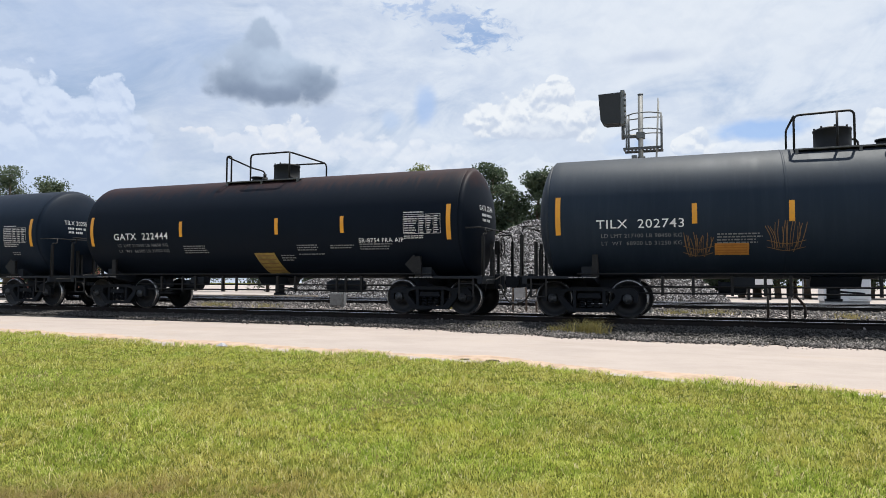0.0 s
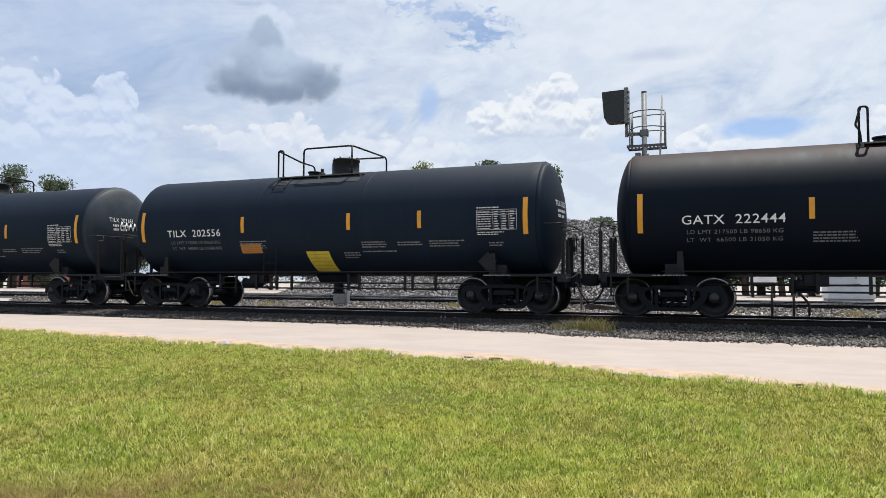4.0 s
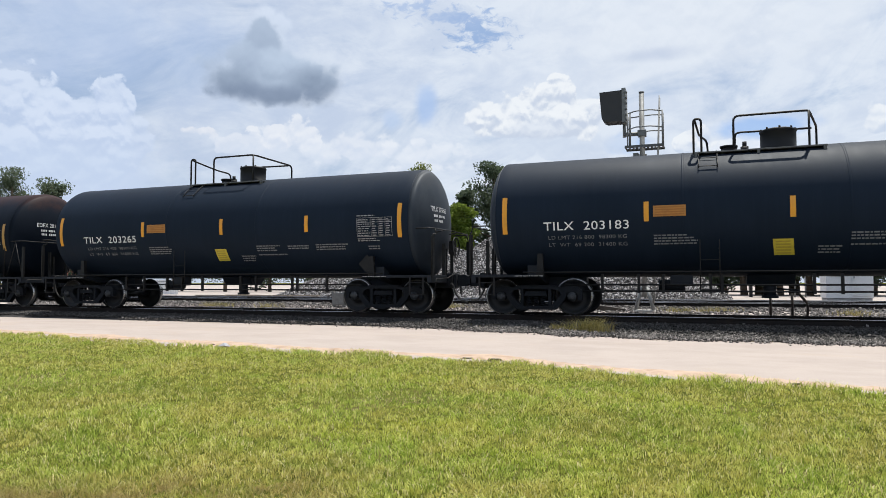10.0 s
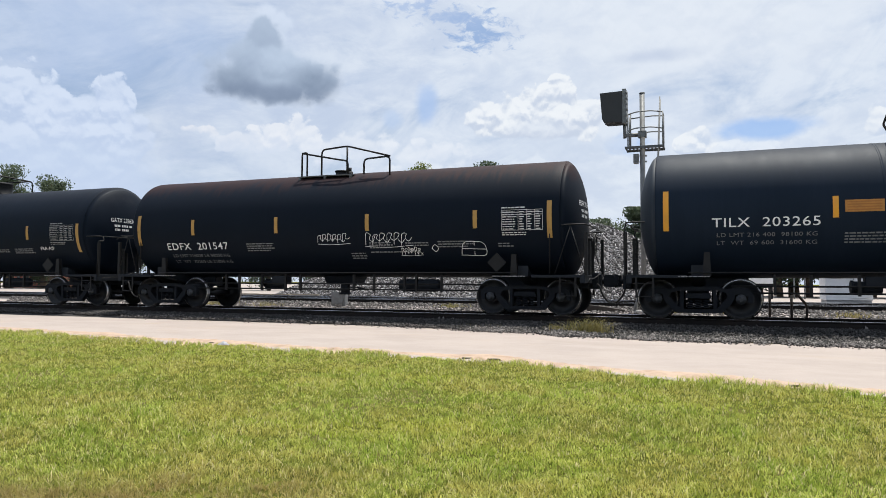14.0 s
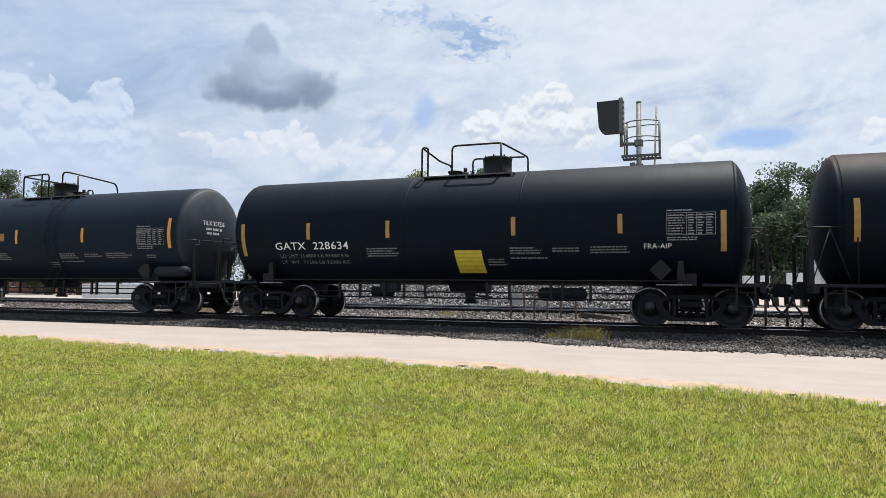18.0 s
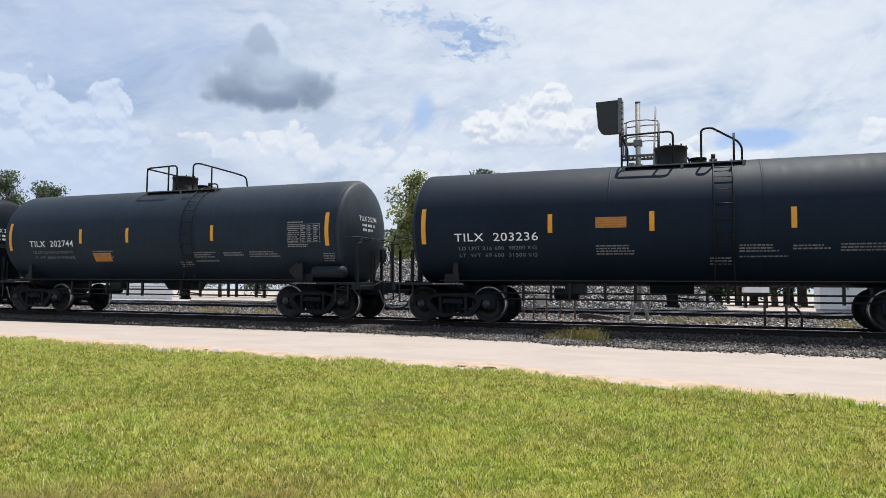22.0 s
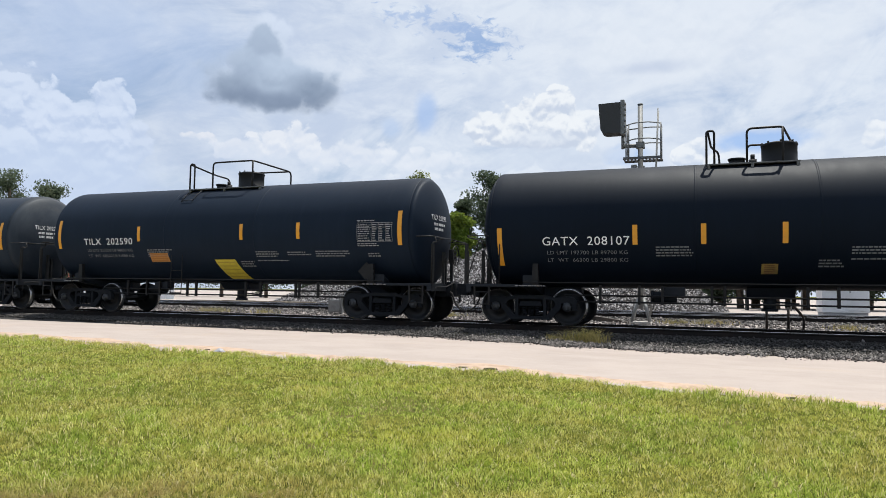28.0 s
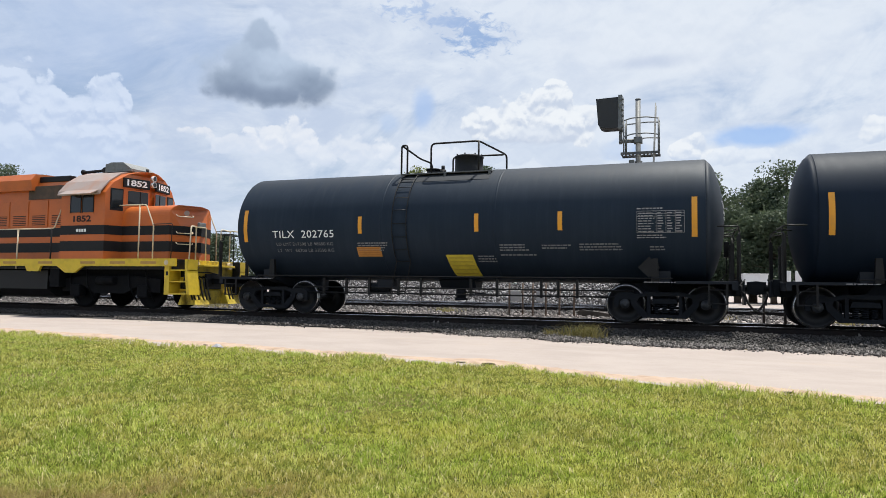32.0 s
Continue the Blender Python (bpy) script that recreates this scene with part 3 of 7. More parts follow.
def ground():
    bm = bmesh.new()
    ys = [-1200, -200, -40, -10, 0, 1, 2, 3, 4, 5, 6, 7, 8, 9, 10, 12, 14, 16, 20, 30, 60, 200, 3000]
    xs = [-2500, -500, -100, -40, -20, -10, 0, 10, 20, 40, 100, 500, 2500]
    grid = [[bm.verts.new((x, y, float(lawn_z(y)) - 0.03 * (y > 9.9))) for x in xs] for y in ys]
    for a, b in zip(grid, grid[1:]):
        for i in range(len(xs) - 1):
            bm.faces.new((a[i], a[i + 1], b[i + 1], b[i])).smooth = True
    tagged(part("ground", bm, M["turf"]), "mown green lawn over dry sandy soil", "ground", kind="structure")
    # the road
    bm = bmesh.new()
    rnd = random.Random(4)
    prev = None
    x = -60.0
    while x < 40:
        wob = 0.06 * math.sin(x * 2.1) + rnd.uniform(-0.05, 0.05)
        y0, y1 = float(edge_near(x)) - 0.25 + wob, float(edge_far(x)) + 0.3
        zl = float(lawn_z(y0))
        row = [bm.verts.new((x, y0, zl - 0.04)), bm.verts.new((x, y0 + 0.35, float(lawn_z(y0 + 0.35)) + 0.006)), bm.verts.new((x, (y0 + y1) / 2, 0.04)), bm.verts.new((x, y1, 0.02)), bm.verts.new((x, y1, -0.06))]
        if prev:
            for i in range(4):
                bm.faces.new((prev[i], row[i], row[i + 1], prev[i + 1]))
        prev = row
        x += 0.25
    tagged(part("road", bm, M["road"]), "pale sun-bleached sandy concrete road beside the railway", "road", kind="structure")
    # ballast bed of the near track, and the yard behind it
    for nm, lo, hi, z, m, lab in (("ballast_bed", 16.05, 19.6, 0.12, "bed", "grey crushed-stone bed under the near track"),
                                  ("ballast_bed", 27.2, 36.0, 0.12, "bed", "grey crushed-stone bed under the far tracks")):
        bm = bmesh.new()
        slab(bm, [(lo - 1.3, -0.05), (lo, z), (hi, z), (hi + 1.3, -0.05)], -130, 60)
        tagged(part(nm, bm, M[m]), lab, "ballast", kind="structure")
    bm = bmesh.new()
    slab(bm, [(18.5, -0.05), (19.6, 0.07), (28, 0.08), (28, -0.05)], -130, 60)
    tagged(part("pavement", bm, M["yard"]), "dusty pale ground with gravel between the tracks", "ground", kind="structure")
    bm = bmesh.new()
    slab(bm, [(36.2, -0.05), (36.6, 0.1), (230, 0.16), (230, -0.05)], -260, 220)
    tagged(part("pavement", bm, M["yard"]), "bare pale concrete and sand yard behind the tracks", "ground", kind="structure")


ground()


def track(y, x0, x1, near, label):
    root = empty("railway_track", pose(0, y, 0), label, "railway track", "railway tracks", "structure")

    def rail(bm):
        slab(bm, [(-0.075, 0.0), (0.075, 0.0), (0.075, 0.012), (0.012, 0.03), (0.012, 0.125), (0.034, 0.138), (0.036, 0.166), (-0.036, 0.166), (-0.034, 0.138), (-0.012, 0.125), (-0.012, 0.03), (-0.075, 0.012)], x0, x1)

    def head(bm):
        slab(bm, [(-0.034, 0.1665), (0.034, 0.1665), (0.03, 0.172), (-0.03, 0.172)], x0, x1)
    for side in (-0.7525, 0.7525):
        r = part("rail", shared("rail%g" % y, rail, M["rail_side"]), None, root, "rust-brown steel rail darkened by painted shade", pose(0, side, RAIL_Z - 0.172))
        part("rail_head", shared("head%g" % y, head, M["rail_head"]), None, r, "polished running surface")
    return root


TRACK_1 = track(TRACK_Y, -130, 60, True, "near railway track with dark wooden ties and polished rails")
TRACK_2 = track(29.75, -130, 60, False, "second railway track behind the near one")
TRACK_3 = track(33.9, -130, 60, False, "third railway track at the far side of the yard")


# ---- tank cars ----
def skin(x, z, lift=0.006):
    """A point on the near side of a tank at the height z over the rail."""
    return (x, -math.sqrt(max((TANK_R + lift) ** 2 - (z - AXIS_Z) ** 2, 0.0)), z)


def sheet(bm, x0, x1, z0, z1, slant=0.0, lift=0.006):
    """A thin sheet that follows the tank's curve; slant shifts its lower edge."""
    n = max(1, int(abs(z1 - z0) / 0.09))
    a, b = [], []
    for i in range(n + 1):
        z = z0 + (z1 - z0) * i / n
        s = slant * (z1 - z) / (z1 - z0)
        a.append(bm.verts.new(skin(x0 + s, z, lift)))
        b.append(bm.verts.new(skin(x1 + s, z, lift)))
    for i in range(n):
        bm.faces.new((a[i], b[i], b[i + 1], a[i + 1])).smooth = True


FONT_ROOM = {}


def letters(text, x0, x1, z0, z1, place):
    """Text filled into a rectangle and laid on a surface by place(x, z)."""
    if text not in FONT_ROOM:
        cu = bpy.data.curves.new("lettering", "FONT")
        cu.body, cu.resolution_u = text, 3
        cu.space_character, cu.offset = 0.98 if text == "1852" else 1.08, 0.028 if text == "1852" else 0.003 if text[:4] in ("TILX", "GATX", "EDFX") else 0.0
        ob = new("lettering", cu)
        dg = bpy.context.evaluated_depsgraph_get()
        me = bpy.data.meshes.new_from_object(ob.evaluated_get(dg))
        co = np.array([v.co[:2] for v in me.vertices])
        fc = [tuple(p.vertices) for p in me.polygons]
        bpy.data.objects.remove(ob)
        bpy.data.curves.remove(cu)
        bpy.data.meshes.remove(me)
        FONT_ROOM[text] = (co, fc)
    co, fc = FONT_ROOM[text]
    lo, hi = co.min(0), co.max(0)
    k = (co - lo) / (hi - lo)
    bm = bmesh.new()
    vs = [bm.verts.new(place(x0 + a * (x1 - x0), z0 + b * (z1 - z0))) for a, b in k]
    bm.verts.index_update()
    for q in fc:
        try:
            bm.faces.new([vs[i] for i in q])
        except ValueError:
            pass
    return bm


def bars(bm, rnd, x0, x1, z0, z1, rows, put=sheet, fill=0.62):
    """Lines of small writing as plain bars."""
    dz = (z1 - z0) / rows
    for i in range(rows):
        z = z1 - (i + 1) * dz + dz * (1 - fill) / 2
        x, end = x0, x0 + (x1 - x0) * rnd.uniform(0.75, 1.0)
        while x < end:
            w = rnd.uniform(0.035, 0.12)
            put(bm, x, min(x + w, end), z, z + dz * fill)
            x += w + 0.02


HEAD = 0.42


def on_head(half, y, z, lift=0.012):
    r2 = min((y * y + (z - AXIS_Z) ** 2) / TANK_R ** 2, 1.0)
    return (half + HEAD * (1 - r2) ** 0.68 + lift, y, z)


def tank_body(half):
    """The straight shell, with a small rolled rim."""
    def build(bm):
        prof = [(TANK_R - 0.02, -half), (TANK_R - 0.004, -half + 0.004), (TANK_R, -half + 0.02)]
        prof += [(TANK_R, half * k / 5.2) for k in range(-5, 6)]
        prof += [(TANK_R, half - 0.02), (TANK_R - 0.004, half - 0.004), (TANK_R - 0.02, half)]
        lathe(bm, prof, "x", 80)
    return build


def tank_head(bm):
    """A dished head that meets the shell at a crisp rim (towards +x)."""
    prof = []
    for i in range(15):
        r = 1.0 - i / 14.4
        prof.append(((TANK_R - 0.008) * r, HEAD * max(1 - r * r, 0.0) ** 0.68))
    lathe(bm, prof, "x", 80)


def crown_ladder(bm):
    """The short ladder below the top platform."""
    def at(x, a, lift):
        t = radians(a)
        return (x, -(TANK_R + lift) * math.cos(t), AXIS_Z + (TANK_R + lift) * math.sin(t))
    for x in (-0.2, 0.2):
        tube(bm, [at(x, a, 0.04) for a in range(38, 72, 6)], 0.012, 6, 0)
    for a in range(40, 72, 12):
        rod(bm, at(-0.2, a, 0.04), at(0.2, a, 0.04), 0.01, 5)


def side_ladder(bm):
    """A ladder that follows the tank's flank from the sill to the crown."""
    def at(x, a, lift):
        t = radians(a)
        return (x, -(TANK_R + lift) * math.cos(t), AXIS_Z + (TANK_R + lift) * math.sin(t))
    for x in (-0.2, 0.2):
        tube(bm, [(x, -1.53, 0.62)] + [at(x, a, 0.05) for a in range(-40, 75, 8)], 0.014, 6, 0)
    for a in range(-40, 75, 13):
        rod(bm, at(-0.2, a, 0.05), at(0.2, a, 0.05), 0.01, 5)
    rod(bm, (-0.2, -1.53, 0.66), (0.2, -1.53, 0.66), 0.02, 6)


def ladder_stile(bm):
    """The ladder's lower posts at the side sill."""
    for x in (-0.2, 0.2):
        tube(bm, [(x, -1.53, 0.62), (x, -1.52, 1.3), (x, -1.53, 1.75)], 0.013, 6, 0.1)
    rod(bm, (-0.2, -1.53, 0.64), (0.2, -1.53, 0.64), 0.018, 6)
    rod(bm, (-0.2, -1.52, 1.3), (0.2, -1.52, 1.3), 0.01, 6)


def ring(bm):
    """A jacket band round the tank."""
    seg, w = 80, 0.03
    rr = [(TANK_R - 0.004, -w), (TANK_R + 0.004, -w + 0.008), (TANK_R + 0.004, w - 0.008), (TANK_R - 0.004, w)]
    rows = [[bm.verts.new((h, r * math.cos(2 * math.pi * i / seg), r * math.sin(2 * math.pi * i / seg))) for i in range(seg)] for r, h in rr]
    for a, b in zip(rows, rows[1:]):
        for i in range(seg):
            bm.faces.new((a[i], a[(i + 1) % seg], b[(i + 1) % seg], b[i])).smooth = True


def wheelset(bm):
    rod(bm, (0, -0.98, 0), (0, 0.98, 0), 0.08, 14)
    for s in (-1, 1):
        prof = [(0.1, 0.66), (0.16, 0.66), (0.17, 0.70), (0.36, 0.72), (0.40, 0.69), (0.478, 0.69), (0.482, 0.705), (0.478, 0.718), (0.462, 0.73), (0.452, 0.82), (0.40, 0.822), (0.38, 0.79), (0.19, 0.76), (0.17, 0.80), (0.1, 0.80)]
        lathe(bm, [(r, s * h) for r, h in prof], "y", 36)


def tread(bm, s=-1):
    if s:
        lo, hi = 0.731, 0.821
        a = [[bm.verts.new((r * math.cos(2 * math.pi * i / 36), s * h, r * math.sin(2 * math.pi * i / 36))) for i in range(36)] for r, h in ((0.4635, lo), (0.4535, hi), (0.43, hi + 0.003))]
        for p, q in zip(a, a[1:]):
            for i in range(36):
                bm.faces.new((p[i], p[(i + 1) % 36], q[(i + 1) % 36], q[i])).smooth = True


def bearing(bm, s=-1):
    """An end cap with its bolts."""
    if s:
        lathe(bm, [(0.1, s * 0.97), (0.112, s * 0.99), (0.112, s * 1.06), (0.1, s * 1.075), (0.075, s * 1.08), (0.07, s * 1.10), (0.02, s * 1.105)], "y", 20)
        for i in range(3):
            t = 2 * math.pi * i / 3
            rod(bm, (0.05 * math.cos(t), s * 1.09, 0.05 * math.sin(t)), (0.05 * math.cos(t), s * 1.125, 0.05 * math.sin(t)), 0.016, 6)


def side_frame(bm):
    """A cast side frame: arched top member, sloping struts, columns and the spring seat."""
    y0, y1 = -1.06, -0.93
    top = [(-1.13, 0.38), (-1.13, 0.60), (-1.04, 0.69), (-0.86, 0.715), (-0.6, 0.68), (-0.4, 0.735), (0.4, 0.735), (0.6, 0.68), (0.86, 0.715), (1.04, 0.69), (1.13, 0.60), (1.13, 0.38),
           (1.03, 0.38), (1.02, 0.54), (0.76, 0.56), (0.74, 0.42), (0.66, 0.42), (0.58, 0.60), (0.4, 0.645), (-0.4, 0.645), (-0.58, 0.60), (-0.66, 0.42), (-0.74, 0.42), (-0.76, 0.56), (-1.02, 0.54), (-1.03, 0.38)]
    prism(bm, top, y0, y1)
    for s in (-1, 1):
        prism(bm, [(s * 0.76, 0.52), (s * 0.72, 0.40), (s * 0.50, 0.15), (s * 0.34, 0.15), (s * 0.38, 0.24), (s * 0.62, 0.50)][::s], y0 - 0.015, y1)
        prism(bm, [(s * 0.31, 0.22), (s * 0.385, 0.22), (s * 0.385, 0.66), (s * 0.31, 0.66)][::s], y0 - 0.01, y1)
    prism(bm, [(-0.48, 0.14), (0.48, 0.14), (0.44, 0.225), (-0.44, 0.225)], y0 - 0.03, y1 + 0.03)
    prism(bm, [(-0.29, 0.47), (0.29, 0.47), (0.25, 0.585), (-0.25, 0.585)], y0 - 0.02, y1)


def spring(bm):
    """One coil spring."""
    pts = [(0.062 * math.cos(t * 0.9), 0.062 * math.sin(t * 0.9), 0.004 * t * 1.45) for t in range(0, 36)]
    tube(bm, pts, 0.013, 5, 0)


def bolster(bm):
    box(bm, -0.24, 0.24, -0.8, 0.8, 0.40, 0.66, 0.02)
    rod(bm, (0, 0, 0.66), (0, 0, 0.80), 0.2, 16)


def brake_beam(bm):
    for s in (-1, 1):
        rod(bm, (s * 0.36, -0.8, 0.38), (s * 0.36, 0.8, 0.38), 0.035, 8)
        for e in (-0.74, 0.74):
            prism(bm, [(s * 0.39, 0.26), (s * 0.43, 0.28), (s * 0.44, 0.52), (s * 0.39, 0.54)], e - 0.05, e + 0.05)
    rod(bm, (-0.36, 0, 0.38), (0.36, 0, 0.34), 0.03, 8)


def end_sill(bm):
    """Stub sill, bolster web and platform frame of one car end (towards +x)."""
    box(bm, 4.2, 7.05, -0.17, 0.17, 0.66, 1.02, 0.012)
    box(bm, 5.55, 6.75, -1.45, 1.45, 0.93, 0.995, 0.008)
    box(bm, 6.72, 6.84, -1.45, 1.45, 0.80, 1.0, 0.01)
    slab(bm, [(-1.3, 0.96), (-1.3, 1.22), (-0.9, 1.02), (0.9, 1.02), (1.3, 1.22), (1.3, 0.96), (0.4, 0.76), (-0.4, 0.76)], 5.16, 5.44)


def saddle(bm, s=-1):
    """The web on which one side of the tank rests."""
    if s:
        prism(bm, [(5.02, 0.97), (5.2, 0.97), (5.17, 1.5), (5.05, 1.5)], s * 1.36 - 0.05, s * 1.36 + 0.05)


def coupler(bm):
    rod(bm, (6.9, 0, 0.86), (7.15, 0, 0.86), 0.08, 10)
    prism(bm, [(7.1, 0.72), (7.32, 0.70), (7.37, 0.74), (7.37, 0.98), (7.3, 1.02), (7.1, 1.0)], -0.16, 0.05)
    prism(bm, [(7.22, 0.76), (7.44, 0.76), (7.46, 0.96), (7.22, 0.96)], -0.17, -0.09)
    box(bm, 6.84, 6.98, -0.32, 0.32, 0.68, 1.06, 0.02)


def air_hose(bm):
    """The brake hose that hangs to the next car."""
    tube(bm, [(6.95, -0.33, 0.78), (7.02, -0.33, 0.74), (7.1, -0.34, 0.5), (7.25, -0.33, 0.32), (7.42, -0.32, 0.28)], 0.026, 7, 0.1)


def cut_lever(bm):
    tube(bm, [(6.9, -1.35, 0.62), (6.92, -1.3, 0.9), (6.92, -0.5, 0.92), (7.05, -0.2, 1.06)], 0.014, 6, 0.06)


def crossing_rail(bm):
    """Hand rail round the end platform, with sloping braces."""
    tube(bm, [(6.0, -1.42, 0.99), (6.0, -1.42, 2.18), (6.82, -1.42, 2.2), (6.9, -1.2, 2.18), (6.9, 1.2, 2.18), (6.82, 1.42, 2.2), (6.0, 1.42, 2.18), (6.0, 1.42, 0.99)], 0.017, 7, 0.1)
    for s in (-1, 1):
        rod(bm, (6.5, s * 1.42, 2.16), (6.12, s * 1.42, 1.0), 0.013, 6)
        rod(bm, (6.5, s * 1.42, 2.16), (6.86, s * 1.42, 1.0), 0.013, 6)


def grab_bar(bm, side=-1):
    """The level bar across the car's end, with its bracket and upright."""
    tube(bm, [(6.42, side * 1.48, 2.2), (6.8, side * 1.48, 2.2), (6.86, side * 1.36, 2.2), (6.86, side * 0.02, 2.22)], 0.017, 6, 0.07)
    rod(bm, (6.6, side * 0.5, 2.16), (6.86, side * 0.5, 2.21), 0.014, 6)
    tube(bm, [(6.86, side * 1.25, 2.2), (6.9, side * 1.25, 2.05), (6.86, side * 1.42, 2.05), (6.84, side * 1.44, 1.0)], 0.017, 6, 0.06)


def end_post(bm):
    box(bm, 6.72, 6.80, -0.03, 0.03, 0.98, 2.0)


def end_ladder(bm, side=-1):
    """Corner ladder with rungs and a stirrup step."""
    for x in (6.25, 6.62):
        box(bm, x - 0.022, x + 0.022, min(side * 1.44, side * 1.47), max(side * 1.44, side * 1.47), 0.48, 0.95)
    for k in range(2):
        rod(bm, (6.25, side * 1.46, 0.5 + k * 0.3), (6.62, side * 1.46, 0.5 + k * 0.3), 0.014, 6)


def brake_wheel(bm):
    """Hand brake wheel on its post, with the gear housing."""
    box(bm, 6.62, 6.74, 0.42, 0.62, 1.6, 1.98, 0.02)
    pts = [(6.80, 0.52 + 0.28 * math.cos(t * math.pi / 12), 1.8 + 0.28 * math.sin(t * math.pi / 12)) for t in range(25)]
    tube(bm, pts, 0.018, 6, 0)
    for k in range(4):
        a = math.pi * k / 4
        rod(bm, (6.79, 0.52 - 0.27 * math.cos(a), 1.8 - 0.27 * math.sin(a)), (6.79, 0.52 + 0.27 * math.cos(a), 1.8 + 0.27 * math.sin(a)), 0.011, 5)
    tube(bm, [(6.68, 0.52, 1.62), (6.68, 0.5, 1.2), (6.5, 0.2, 1.0)], 0.016, 6, 0.05)


def safety_rail(bm):
    """The running hand rail along the tank's flank."""
    tube(bm, [(-5.5, -1.5, 1.045), (5.5, -1.5, 1.045)], 0.018, 7)


def low_pipes(bm):
    """Brake pipe and rod that run under the tank."""
    tube(bm, [(-4.6, -0.95, 0.75), (4.6, -0.95, 0.75)], 0.022, 7)
    tube(bm, [(-4.6, -0.95, 0.60), (4.6, -0.95, 0.60)], 0.022, 7)


def hanger(bm):
    box(bm, -0.03, 0.03, -0.99, -0.93, 0.55, 1.0)


def outlet(bm):
    """Bottom outlet valve with its skid."""
    slab(bm, [(-0.42, 0.98), (0.42, 0.98), (0.2, 0.74), (-0.2, 0.74)], -0.5, 0.5)
    rod(bm, (0, 0, 0.82), (0, 0, 0.46), 0.14, 14)
    rod(bm, (0, 0, 0.50), (0, 0, 0.44), 0.18, 14)
    rod(bm, (0.1, 0, 0.66), (0.62, 0, 0.62), 0.022, 7)


def brake_box(bm):
    box(bm, -0.2, 0.3, -0.9, -0.6, 0.72, 0.97, 0.03)
    rod(bm, (-0.42, -0.75, 0.74), (0.12, -0.75, 0.74), 0.13, 14)
    rod(bm, (-0.46, -0.75, 0.74), (-0.42, -0.75, 0.74), 0.15, 14)
    rod(bm, (0.12, -0.75, 0.74), (0.9, -0.75, 0.76), 0.02, 6)


def air_tank(bm):
    lathe(bm, [(0.02, -0.62), (0.14, -0.57), (0.17, -0.48), (0.17, 0.48), (0.14, 0.57), (0.02, 0.62)], "x", 18)


def valve_plate(bm):
    """Diamond placard holder and its bracket."""
    prism(bm, [(0, -0.24), (0.24, 0), (0, 0.24), (-0.24, 0)], -0.012, 0.012)


def dome(bm):
    lathe(bm, [(0.40, 3.84), (0.42, 3.90), (0.385, 3.92), (0.385, 4.30), (0.40, 4.31), (0.40, 4.345), (0.33, 4.375), (0.03, 4.385)], "z", 28)
    for i in range(8):
        t = 2 * math.pi * i / 8
        rod(bm, (0.36 * math.cos(t), 0.36 * math.sin(t), 4.34), (0.36 * math.cos(t), 0.36 * math.sin(t), 4.40), 0.022, 6)


def valve_group(bm):
    rod(bm, (-0.12, 0, 3.86), (-0.12, 0, 4.02), 0.17, 16)
    rod(bm, (-0.12, 0, 4.02), (-0.12, 0, 4.06), 0.2, 16)
    rod(bm, (0.22, -0.12, 3.86), (0.22, -0.12, 4.0), 0.09, 12)
    rod(bm, (0.22, -0.12, 4.0), (0.22, -0.12, 4.12), 0.05, 10)
    rod(bm, (0.02, 0.2, 3.86), (0.02, 0.2, 4.08), 0.06, 10)


def walk_plate(x0, x1):
    def build(bm):
        box(bm, x0, x1, -0.78, -0.42, 3.795, 3.83, 0.006)
        box(bm, x0, x1, 0.42, 0.78, 3.795, 3.83, 0.006)
        for x in (x0 + 0.05, (x0 + x1) / 2, x1 - 0.05):
            box(bm, x - 0.03, x + 0.03, -0.8, -0.72, 3.62, 3.80)
            box(bm, x - 0.03, x + 0.03, 0.72, 0.8, 3.62, 3.80)
    return build


def saddle_plate(x0, x1):
    """Skid-proof pad on the tank's crown under the platform."""
    def build(bm):
        rows = []
        for i in range(13):
            t = radians(90 + 42 - i * 7)
            rows.append([bm.verts.new((x, (TANK_R + 0.008) * math.cos(t), AXIS_Z + (TANK_R + 0.008) * math.sin(t))) for x in (x0, x1)])
        for a, b in zip(rows, rows[1:]):
            bm.faces.new((a[0], a[1], b[1], b[0])).smooth = True
    return build


